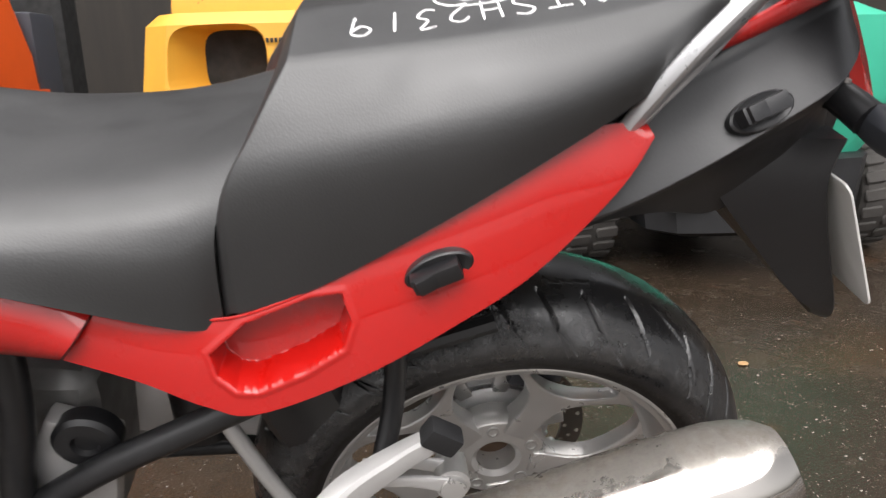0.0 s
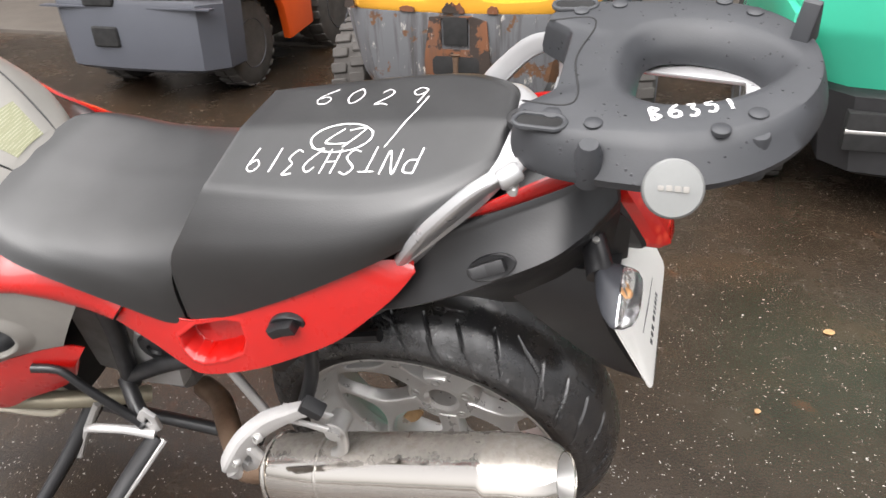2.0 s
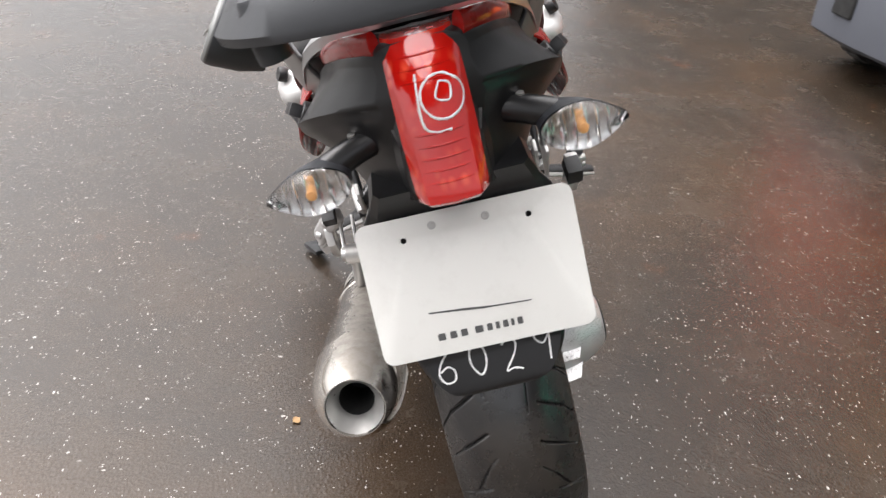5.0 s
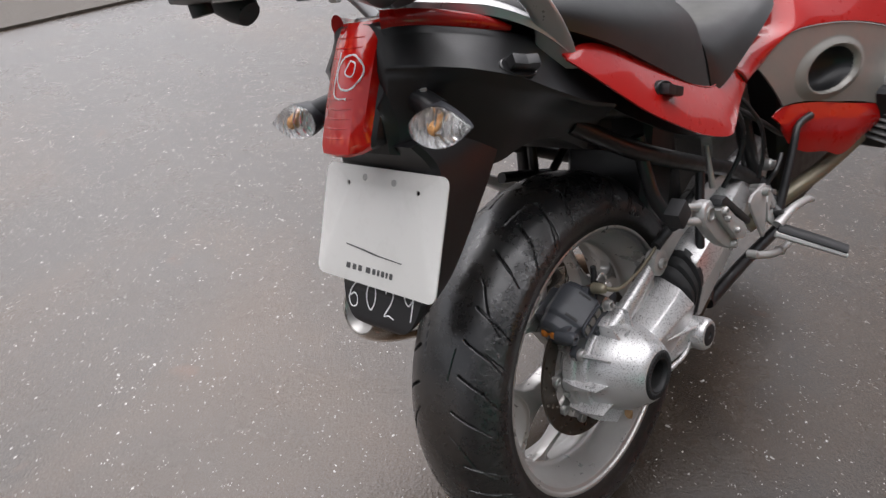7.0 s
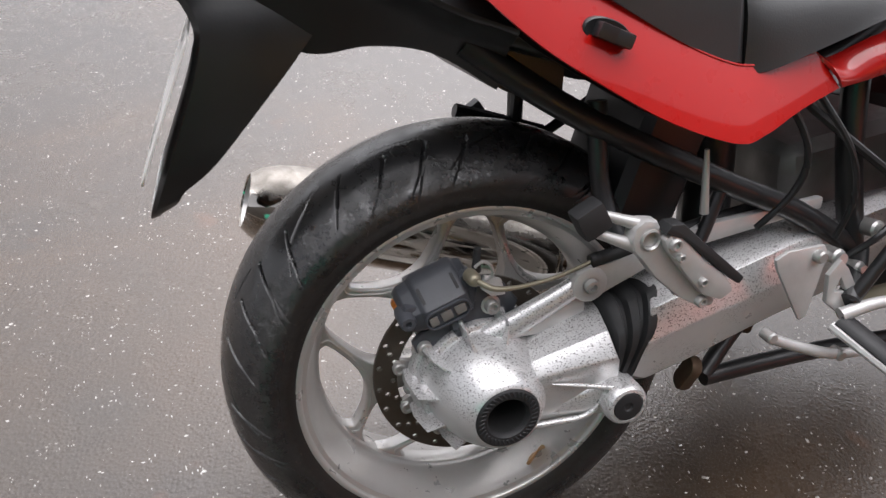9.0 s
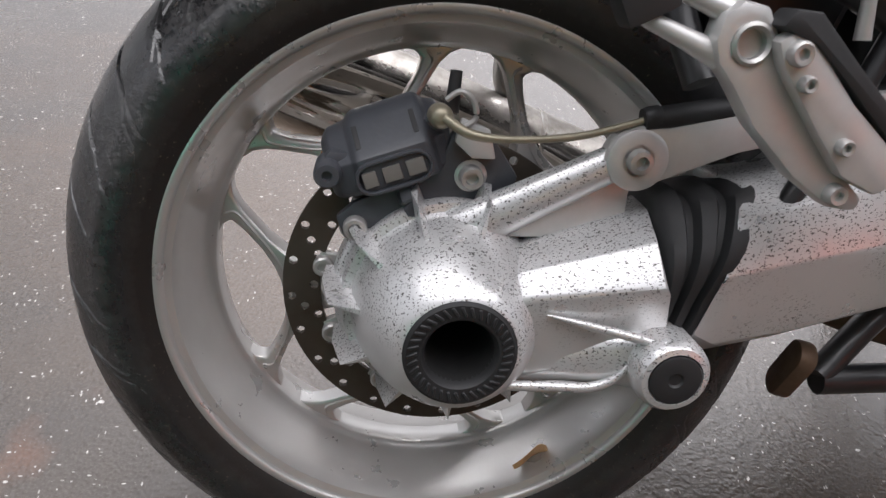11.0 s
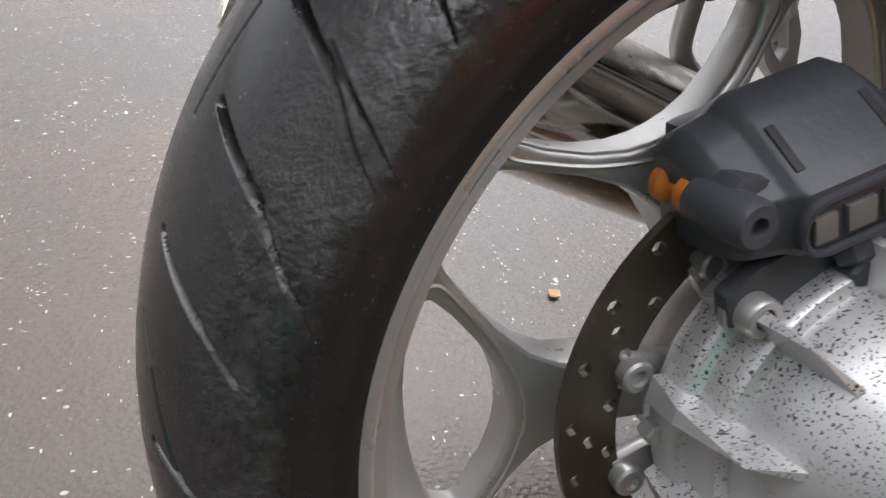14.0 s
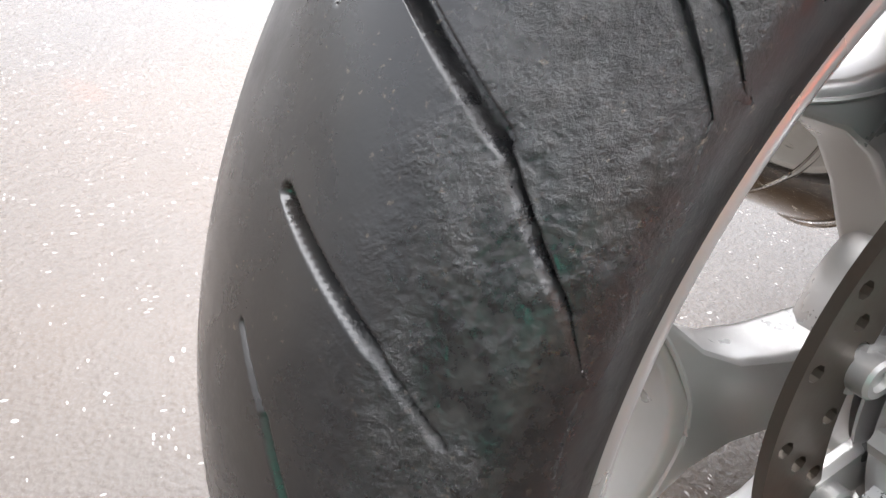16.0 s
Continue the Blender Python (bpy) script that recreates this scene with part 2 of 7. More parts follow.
def wet_asphalt():
    m = Mat("wet_asphalt", 0.3)
    big = m.noise(0.55, 5, 0.6)
    mid = m.noise(4, 7, 0.68)
    fine = m.noise(260, 5, 0.75)
    rusty = m.ramp(m.noise(0.9, 4, 0.6, (1, 1, 1), 0.4), (0.48, 0.0), (0.70, 1.0))
    spots = m.ramp(m.noise(3.1, 3, 0.6), (0.66, 0.0), (0.76, 1.0))
    col = m.mix(m.ramp(mid, (0.3, 0.0), (0.7, 1.0)), (0.018, 0.0115, 0.0066), (0.034, 0.0230, 0.0142))
    col = m.mix(m.math("MULTIPLY", rusty, 0.75), col, (0.062, 0.032, 0.012))
    col = m.mix(m.math("MULTIPLY", spots, 0.55), col, (0.13, 0.042, 0.013))
    col = m.mix(m.ramp(fine, (0.40, 0.0), (0.72, 0.5)), col, (0.046, 0.036, 0.028))
    # pale chips of stone in the surface, some round, some drawn out
    fleck = None
    for scale, size, keep_scale, keep, stretch in ((150, 0.29, 21, 0.54, (1, 0.4, 1)), (150, 0.29, 27, 0.548, (0.38, 1, 1)), (56, 0.23, 14, 0.558, (0.6, 1, 1)), (30, 0.15, 7, 0.58, (1, 0.5, 1))):
        chips = m.math("LESS_THAN", m.cells(scale, "Distance", 1.0, stretch), m.math("MULTIPLY", m.noise(scale * 0.9, 3), size))
        f = m.math("MULTIPLY", chips, m.math("GREATER_THAN", m.noise(keep_scale, 3, 0.6), keep))
        fleck = f if fleck is None else m.math("MAXIMUM", fleck, f)
    tone = m.ramp(m.noise(90, 2), (0.35, (0.20, 0.185, 0.165)), (0.65, (0.55, 0.53, 0.50)))
    m.to("Base Color", m.mix(m.math("MULTIPLY", fleck, 0.9), col, tone))
    wet = m.ramp(m.math("ADD", m.math("MULTIPLY", big, 0.7), m.math("MULTIPLY", mid, 0.3)), (0.38, 0.09), (0.62, 0.25))
    m.to("Roughness", m.mix(m.ramp(fine, (0.42, 0.0), (0.75, 0.6)), wet, 0.55))
    m.set(IOR=1.45, Specular_IOR_Level=0.2, Coat_Weight=1.0, Coat_IOR=1.34)
    m.to("Coat Roughness", m.ramp(mid, (0.3, 0.17), (0.7, 0.32)))
    # the pebbly face of the asphalt: worn stones in a dark binder
    stones = m.ramp(m.cells(140, "Distance", 1.0), (0.10, 1.0), (0.62, 0.0))
    h = m.math("ADD", m.math("MULTIPLY", fine, 0.8), m.math("MULTIPLY", fleck, 0.3))
    h = m.math("ADD", h, m.math("MULTIPLY", m.math("MULTIPLY", stones, m.ramp(m.noise(9, 4), (0.35, 0.35), (0.65, 1.0))), 0.55))
    m.bump(m.math("ADD", h, m.math("MULTIPLY", mid, 0.5)), 0.38, 0.003)
    film = m.t.nodes.new("ShaderNodeBump")
    film.inputs["Strength"].default_value, film.inputs["Distance"].default_value = 0.22, 0.002
    m.t.links.new(m.math("ADD", m.math("MULTIPLY", stones, 0.8), fine), film.inputs["Height"])
    m.t.links.new(film.outputs[0], m.b.inputs["Coat Normal"])
    return m.m


ASPHALT = wet_asphalt()


def mesh_inset():
    m = Mat("pale_green_mesh", 0.5)
    dots = m.ramp(m.cells(330, "Distance", 0.15), (0.30, 1.0), (0.42, 0.0))
    m.to("Base Color", m.mix(dots, (0.27, 0.275, 0.17), (0.40, 0.395, 0.29)))
    m.bump(dots, 0.3, 0.001)
    return m.m


MESH = mesh_inset()


def dead_leaf():
    m = Mat("dead_leaf", 0.6)
    m.to("Base Color", m.mix(m.ramp(m.noise(60, 5, 0.7), (0.35, 0.0), (0.65, 1.0)), (0.30, 0.17, 0.07), (0.42, 0.27, 0.13))).bump(m.noise(150, 3), 0.3, 0.001)
    return m.m


LEAF = dead_leaf()

# ---- tools for building meshes ----
def part(name, bm, material, parent, label="", smooth=True, angle=38):
    """Links a bmesh as one mesh object under a thing or a part."""
    me = bpy.data.meshes.new(name)
    bmesh.ops.recalc_face_normals(bm, faces=bm.faces)
    bm.to_mesh(me)
    bm.free()
    me.materials.append(material)
    if smooth:
        me.shade_smooth()
        me.set_sharp_from_angle(angle=radians(angle))
    ob = new(name, me)
    ob.parent = parent
    if label:
        tagged(ob, label)
    return ob


def thing(name, m, label, category, group="", kind=""):
    ob = new(name)
    ob.empty_display_size = 0.05
    ob.matrix_world = m
    return tagged(ob, label, category, group, kind)


def V(*a):
    return Vector(a)


def curve(points, n=8, closed=False):
    """A smooth line through the points (Catmull-Rom)."""
    P = [Vector(p) for p in points]
    out, k = [], len(P)
    for i in range(k if closed else k - 1):
        a, b, c, d = (P[(i + j) % k] if closed else P[min(max(i + j, 0), k - 1)] for j in (-1, 0, 1, 2))
        for s in range(n):
            t = s / n
            out.append(0.5 * (2 * b + (c - a) * t + (2 * a - 5 * b + 4 * c - d) * t * t + (3 * b - a - 3 * c + d) * t**3))
    if not closed:
        out.append(P[-1])
    return out


def rings(bm, loops, caps=True, closed=True):
    """Skins a row of loops that have the same number of points."""
    rows = [[bm.verts.new(p) for p in loop] for loop in loops]
    n = len(rows[0])
    for a, b in zip(rows, rows[1:]):
        for i in range(n if closed else n - 1):
            j = (i + 1) % n
            bm.faces.new((a[i], a[j], b[j], b[i]))
    if caps:
        bm.faces.new(rows[0])
        bm.faces.new(rows[-1])
    return bm


def tube(points, r, seg=12, n=6, squash=None, bm=None, smooth=True, up=(0, 0, 1)):
    """A bent tube; r is one radius or one for each point; squash: width and height factors of its section."""
    bm = bm or bmesh.new()
    P = curve(points, n) if smooth and len(points) > 2 else [Vector(p) for p in points]
    if isinstance(r, (int, float)):
        R = [r] * len(P)
    else:
        R = [float(q) for q in np.interp(np.linspace(0, len(r) - 1, len(P)), range(len(r)), r)]
    sw, sh = squash or (1, 1)
    loops, u = [], Vector(up)
    for i, p in enumerate(P):
        d = (P[min(i + 1, len(P) - 1)] - P[max(i - 1, 0)]).normalized()
        side = d.cross(u)
        if side.length < 0.05:
            side = d.cross(Vector((1, 0, 0)))
        side.normalize()
        top = side.cross(d).normalized()
        loops.append([p + R[i] * (math.cos(a) * sw * side + math.sin(a) * sh * top) for a in (2 * math.pi * k / seg for k in range(seg))])
    return rings(bm, loops)


def frame_of(axis):
    a = Vector(axis).normalized()
    u = a.orthogonal().normalized()
    if abs(a.y) > 0.9:
        u = Vector((1, 0, 0))
    return a, u, a.cross(u)


def turned(centre, axis, profile, seg=48, bm=None, caps=True):
    """A body of revolution: profile rows (radius, distance along the axis)."""
    bm = bm or bmesh.new()
    a, u, v = frame_of(axis)
    c = Vector(centre)
    loops = [[c + a * h + r * (math.cos(t) * u + math.sin(t) * v) for t in (2 * math.pi * k / seg for k in range(seg))] for r, h in profile]
    return rings(bm, loops, caps)


def box(c, s, bevel=0.004, rot=(0, 0, 0), bm=None, seg=2):
    bm2 = bmesh.new()
    bmesh.ops.create_cube(bm2, size=1, matrix=pose(*c, *rot) @ Matrix.Diagonal((*s, 1)))
    if bevel:
        bmesh.ops.bevel(bm2, geom=bm2.edges[:], offset=bevel, segments=seg, affect="EDGES", profile=0.7)
    if bm is None:
        return bm2
    me = bpy.data.meshes.new("joined")
    bm2.to_mesh(me)
    bm2.free()
    bm.from_mesh(me)
    bpy.data.meshes.remove(me)
    return bm


def slab(outline, thick, place, bevel=0.002, holes=(), seg=2):
    """A flat piece: outline points (u, v) in the plane of place (its local x and y), thick along its local z."""
    bm = bmesh.new()
    loops = [outline, *holes]
    edges = []
    for loop in loops:
        vs = [bm.verts.new((u, v, 0)) for u, v in loop]
        edges += [bm.edges.new((vs[i], vs[(i + 1) % len(vs)])) for i in range(len(vs))]
    if holes:
        bmesh.ops.triangle_fill(bm, use_beauty=True, edges=edges)
    else:
        bm.faces.new(bm.verts[:])
    res = bmesh.ops.extrude_face_region(bm, geom=bm.faces[:])
    bmesh.ops.translate(bm, verts=[g for g in res["geom"] if isinstance(g, bmesh.types.BMVert)], vec=(0, 0, thick))
    bmesh.ops.recalc_face_normals(bm, faces=bm.faces)
    if bevel:
        sharp = [e for e in bm.edges if len(e.link_faces) == 2 and e.calc_face_angle(0) > 0.9]
        bmesh.ops.bevel(bm, geom=sharp, offset=bevel, segments=seg, affect="EDGES", profile=0.6, clamp_overlap=True)
    bmesh.ops.transform(bm, matrix=place, verts=bm.verts)
    return bm


def circle_pts(cx, cy, r, n=12, squash=1.0):
    return [(cx + r * math.cos(2 * math.pi * k / n), cy + r * squash * math.sin(2 * math.pi * k / n)) for k in range(n)]


def skin(grid, thick=0.003, bm=None):
    """A shell through a grid of points (rows of equal length), with thickness."""
    bm = bm or bmesh.new()
    rows = [[bm.verts.new(p) for p in row] for row in grid]
    for a, b in zip(rows, rows[1:]):
        for i in range(len(a) - 1):
            bm.faces.new((a[i], a[i + 1], b[i + 1], b[i]))
    if thick:
        bmesh.ops.recalc_face_normals(bm, faces=bm.faces)
        bmesh.ops.solidify(bm, geom=bm.faces[:], thickness=thick)
    return bm


def mirrored(bm):
    bmesh.ops.scale(bm, vec=(1, -1, 1), verts=bm.verts)
    bmesh.ops.reverse_faces(bm, faces=bm.faces)
    return bm


def both_sides(name, make, material, parent, label="", **kw):
    return [part(name, make(), material, parent, label, **kw), part(name, mirrored(make()), material, parent, label, **kw)]


def grid_from(stations, nu, nv, bulge=0.0, out=-1):
    """Points of a side panel between a top and a bottom edge: stations of (top, bottom); bulge pushes its middle outwards."""
    top = curve([s[0] for s in stations], nu)
    bot = curve([s[1] for s in stations], nu)
    return [[t.lerp(b, j / nv) + Vector((0, out * bulge * 4 * (j / nv) * (1 - j / nv), 0)) for j in range(nv + 1)] for t, b in zip(top, bot)]


def bar(points, w, h, n=6, bm=None, power=4.0, seg=20):
    """A swept bar with a rounded rectangular section: half widths w and half heights h, one for each point."""
    bm = bm or bmesh.new()
    P = curve(points, n)
    at = np.linspace(0, len(points) - 1, len(P))
    W, H = np.interp(at, range(len(w)), w), np.interp(at, range(len(h)), h)
    loops = []
    for i, p in enumerate(P):
        d = (P[min(i + 1, len(P) - 1)] - P[max(i - 1, 0)]).normalized()
        side = d.cross(V(0, 0, 1)).normalized()
        top = side.cross(d).normalized()
        loop = []
        for k in range(seg):
            c, s = math.cos(2 * math.pi * k / seg), math.sin(2 * math.pi * k / seg)
            r = (abs(c) ** power + abs(s) ** power) ** (-1 / power)
            loop.append(p + r * c * float(W[i]) * side + r * s * float(H[i]) * top)
        loops.append(loop)
    return rings(bm, loops)

# ---- ground ----
def ground_sheet():
    bm = bmesh.new()
    xs = [-400, -60, -12, -5, -2.5, -1.2, -0.4, 0.4, 1.2, 2.5, 5, 12, 60, 400]
    rows = [[(x, y, 0) for x in xs] for y in xs]
    skin([[Vector(p) for p in r] for r in rows], 0, bm)
    return bm


ground = part("ground", ground_sheet(), ASPHALT, None)
CONCRETE = Mat("damp_concrete", 0.55)
CONCRETE.to("Base Color", CONCRETE.mix(CONCRETE.ramp(CONCRETE.noise(3, 7, 0.7), (0.3, 0.0), (0.7, 1.0)), (0.050, 0.042, 0.034), (0.10, 0.086, 0.072))).bump(CONCRETE.noise(60, 5), 0.3, 0.004)
apron = part("pavement", box((0, 9.6, -0.02), (60, 12, 0.10), 0.01), CONCRETE.m, None)
tagged(apron, "low damp concrete apron behind the forklifts", "pavement", kind="structure")
# unseen wall, added to keep the low sky out of the ground's reflections
SKY_BLOCK = Mat("dark_unseen_wall", 0.7)
SKY_BLOCK.to("Base Color", SKY_BLOCK.mix(SKY_BLOCK.ramp(SKY_BLOCK.noise(1.2, 6, 0.65, (4, 1, 0.4)), (0.35, 0.0), (0.7, 1.0)), (0.016, 0.013, 0.010), (0.032, 0.025, 0.019)))
sky_block = part("wall_back", box((0, 6.4, 2.9), (40, 0.2, 5.8), 0.01), SKY_BLOCK.m, None)
tagged(sky_block, "plain dark brown wall, added unseen far behind to darken reflections", "wall", kind="structure")
GRAVEL = Mat("wet_gravel", 0.6)
GRAVEL.to("Base Color", GRAVEL.mix(GRAVEL.ramp(GRAVEL.noise(70, 6, 0.75), (0.35, 0.0), (0.7, 1.0)), (0.030, 0.022, 0.015), (0.11, 0.090, 0.070))).bump(GRAVEL.noise(90, 5, 0.7), 0.8, 0.01)
verge = part("verge", box((0, -7.55, -0.01), (60, 8.0, 0.05), 0.01), GRAVEL.m, None)
tagged(verge, "strip of wet brown gravel beside the asphalt", "verge", kind="structure")
tagged(ground, "wet brown-grey asphalt yard with pale stone flecks", "ground", kind="structure")

# ---- forklift trucks parked behind ----
def chipped(name, c, under=(0.10, 0.045, 0.02), amount=0.55, rough=0.45, streaks=0.0):
    """Old paint with rust where it has chipped away."""
    m = Mat(name, rough)
    n = m.noise(5.5, 8, 0.68)
    chips = m.ramp(n, (amount, 0.0), (amount + 0.02, 1.0))
    dirt = m.ramp(m.noise(2.2, 6, 0.65), (0.35, 0.0), (0.75, 1.0))
    col = m.mix(m.math("MULTIPLY", dirt, 0.35), c, tuple(x * 0.6 for x in c))
    if streaks:
        s = m.ramp(m.noise(22, 5, 0.6, (1, 1, 0.08)), (0.5, 0.0), (0.62, 1.0))
        col = m.mix(m.math("MULTIPLY", s, streaks), col, (0.035, 0.03, 0.028))
        w = m.ramp(m.noise(34, 6, 0.7, (1, 1, 0.3)), (0.60, 0.0), (0.66, 1.0))
        col = m.mix(m.math("MULTIPLY", w, streaks), col, (0.55, 0.52, 0.46))
    m.to("Base Color", m.mix(chips, col, m.mix(m.noise(30, 4), under, (0.03, 0.02, 0.015))))
    m.to("Roughness", m.ramp(chips, (0.0, rough), (1.0, 0.8)))
    m.bump(m.math("MULTIPLY", chips, -1.0), 0.5, 0.003)
    return m.m


YELLOW = chipped("yellow_forklift_paint", (0.72, 0.36, 0.035), amount=0.635)
GREY_BATTERED = chipped("battered_grey_paint", (0.105, 0.108, 0.115), (0.16, 0.07, 0.025), 0.56, 0.55, 0.75)
GREY_PAINT = chipped("grey_forklift_paint", (0.065, 0.070, 0.085), amount=0.75, rough=0.5)
ORANGE = chipped("orange_forklift_paint", (0.80, 0.105, 0.012), amount=0.78, rough=0.35)
TEAL = chipped("teal_forklift_paint", (0.04, 0.42, 0.27), amount=0.76, rough=0.4)
TYRE_GREY = plastic("dusty_forklift_tyre", (0.050, 0.046, 0.042), 0.8, 90, 0.5)
# near-black for undersides and chassis; also puts the shade of openings into colour
DARK = plastic("dark_parts_and_shade", (0.008, 0.008, 0.008), 0.8)
SIGN_BLACK = plastic("black_panel", (0.012, 0.012, 0.013), 0.4)


def lug_tyre(name, c, axis_x, r, w, parent, turn=0.0):
    """A forklift tyre with moulded lugs and a steel rim; its axle lies along the truck's x."""
    c = V(*c)
    ob = part(name, turned(c, (1, 0, 0), [(r * 0.55, -w / 2), (r * 0.9, -w / 2), (r * 0.97, -w * 0.42), (r * 0.975, w * 0.42), (r * 0.9, w / 2), (r * 0.55, w / 2)], 40), TYRE_GREY, parent, "dusty black forklift tyre with moulded lugs")
    part("rim", turned(c, (1, 0, 0), [(r * 0.2, -w * 0.30), (r * 0.5, -w * 0.34), (r * 0.57, -w * 0.52), (r * 0.57, w * 0.52), (r * 0.5, w * 0.34), (r * 0.2, w * 0.30)], 32), GREY_PAINT, ob)
    n = 22
    lug = None
    for side in (-1, 1):
        for k in range(n):
            a = 360 * (k + (0.5 if side > 0 else 0)) / n
            if lug is None:
                lug = part("lug", box((w * 0.27, r * 0.985, 0), (w * 0.46, r * 0.055, 2 * math.pi * r / n * 0.66), 0.006, (0, 7, 0), None, 1), TYRE_GREY, ob)
                o = lug
            else:
                o = new("lug", lug.data)
                o.parent = ob
            o.matrix_basis = Matrix.Translation(c) @ pose(0, 0, 0, a, 0, 0) @ (pose(0, 0, 0, 0, 180, 0) if side < 0 else Matrix())
    return ob


def plan_loop(z, pts):
    return [V(x, y, z) for x, y in pts]


def bowed(w, depth, bow, r, n=5, inset=0.0):
    """Plan of a counterweight: straight sides, a bowed back at small y."""
    pts = []
    for k in range(11):
        u = -1 + 2 * k / 10
        x = u * (w / 2 - inset)
        edge = r * (1 - math.sqrt(max(0, 1 - max(0, (abs(u) - 0.8) / 0.2) ** 2)))
        pts.append((x, inset + bow * u * u + edge))
    pts += [(w / 2 - inset, depth), (-w / 2 + inset, depth)]
    return pts


def carve(ob, bm):
    """Cuts a shape out of a mesh object."""
    bmesh.ops.recalc_face_normals(bm, faces=bm.faces)
    me = bpy.data.meshes.new("cutter")
    bm.to_mesh(me)
    bm.free()
    tool = new("cutter", me)
    tool.matrix_world = ob.parent.matrix_world
    mod = ob.modifiers.new("cut", "BOOLEAN")
    mod.operation, mod.solver, mod.object = "DIFFERENCE", "EXACT", tool
    bpy.context.view_layer.update()
    old = ob.data
    ob.data = bpy.data.meshes.new_from_object(ob.evaluated_get(bpy.context.evaluated_depsgraph_get()))
    ob.modifiers.remove(mod)
    bpy.data.objects.remove(tool)
    bpy.data.meshes.remove(me)
    bpy.data.meshes.remove(old)
    ob.data.shade_smooth()
    ob.data.set_sharp_from_angle(angle=radians(30))


def yellow_truck():
    t = thing("forklift", pose(-0.44, 1.545, 0, 0, 0, 0), "worn yellow forklift with a rusty battered grey counterweight", "forklift")
    loops = [plan_loop(z, bowed(w, 0.9, bow, r, inset=i)) for z, w, bow, r, i in ((0.32, 0.76, 0.05, 0.06, 0.04), (0.34, 0.80, 0.05, 0.06, 0.015), (0.42, 0.86, 0.06, 0.06, 0.0), (0.655, 0.98, 0.07, 0.06, 0.0), (0.670, 0.985, 0.07, 0.06, 0.004))]
    low = part("lower_counterweight", rings(bmesh.new(), loops), GREY_BATTERED, t, "scraped grey lower counterweight with rust", angle=30)
    # dark boxes stand for the shade inside the two tow openings
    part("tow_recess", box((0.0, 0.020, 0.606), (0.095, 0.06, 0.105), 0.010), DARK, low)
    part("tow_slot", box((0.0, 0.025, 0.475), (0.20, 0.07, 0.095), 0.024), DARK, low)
    part("tow_pin", turned((0.0, -0.004, 0.425), (0, 0, 1), [(0.001, 0), (0.012, 0.002), (0.012, 0.06), (0.014, 0.09), (0.020, 0.096), (0.001, 0.10)], 14), RUSTY, low)
    rust = chipped("scabbed_rust", (0.15, 0.055, 0.02), (0.03, 0.02, 0.015), 0.50, 0.6, 0.4)
    part("tow_frame", slab([(-0.115, 0.0), (0.115, 0.0), (0.135, 0.13), (0.12, 0.30), (0.06, 0.318), (-0.10, 0.312), (-0.125, 0.15)], 0.008, pose(0, 0.001, 0.345, 90, 0, 0), 0.002, [[(-0.055, 0.195), (0.055, 0.195), (0.055, 0.305), (-0.055, 0.305)]]), rust, low, "rusty frame round the tow pin")
    loops = [plan_loop(z, bowed(w, 0.9, bow, r, inset=i)) for z, w, bow, r, i in ((0.667, 0.99, 0.07, 0.07, 0.006), (0.680, 1.0, 0.07, 0.07, 0.0), (0.74, 1.0, 0.07, 0.07, 0.0), (0.96, 0.98, 0.07, 0.07, 0.02), (1.0, 0.96, 0.07, 0.07, 0.05))]
    top = part("upper_counterweight", rings(bmesh.new(), loops), YELLOW, t, "chipped yellow counterweight with two openings", angle=30)
    def opening(side, x0, x1, z0, z1, y):
        cx, cz, hx, hz = (x0 + x1) / 2, (z0 + z1) / 2, (x1 - x0) / 2, (z1 - z0) / 2
        loop = []
        for q in range(40):
            c, n = math.cos(2 * math.pi * q / 40), math.sin(2 * math.pi * q / 40)
            r = (abs(c) ** 4 + abs(n) ** 4) ** -0.25
            loop.append(V(side * (cx + r * c * hx), y, cz + r * n * hz))
        return loop
    cut = bmesh.new()
    for side in (-1, 1):
        rings(cut, [opening(side, 0.030, 0.455, 0.690, 0.985, -0.08), opening(side, 0.046, 0.430, 0.708, 0.968, 0.012), opening(side, 0.052, 0.400, 0.716, 0.960, 0.035), opening(side, 0.060, 0.275, 0.735, 0.945, 0.17)])
        # dark sheet at the back paints the shade inside the opening
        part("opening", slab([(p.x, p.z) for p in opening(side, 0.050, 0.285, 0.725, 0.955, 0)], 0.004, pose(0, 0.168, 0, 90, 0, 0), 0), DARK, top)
    carve(top, cut)
    for k in range(7):
        part("name_bar", box((-0.042 + 0.014 * k, 0.0045, 0.905), (0.010, 0.003, 0.015), 0.0008), SIGN_BLACK, top)
    rnd = random.Random(5)
    for x0, x1, high in ((-0.465, -0.42, 0.045), (-0.22, -0.16, 0.012), (-0.05, 0.035, 0.040), (0.12, 0.16, 0.020), (0.36, 0.45, 0.030)):
        n = 9
        row = [(x0 + (x1 - x0) * q / n, 0.683 + high * (0.35 + 0.45 * rnd.random()) * (1 - abs(2 * q / n - 1) ** 3) + 0.002) for q in range(n + 1)]
        bm = slab([(x0, 0.671), (x1, 0.671), *reversed(row)], 0.010, pose(0, 0.016, 0, 90, 0, 0), 0)
        for v in bm.verts:
            v.co.y += 0.07 * (v.co.x / 0.5) ** 2 - 0.012
        part("rust_edge", bm, rust, top, "chipped rusty lower edge", smooth=False)
    for s in (-1, 1):
        lug_tyre("rear_tyre", (s * 0.645, 0.66, 0.255), 1, 0.255, 0.17, t)
    part("engine_hood", box((0, 1.1, 0.85), (0.95, 1.2, 0.5), 0.05), YELLOW, t)
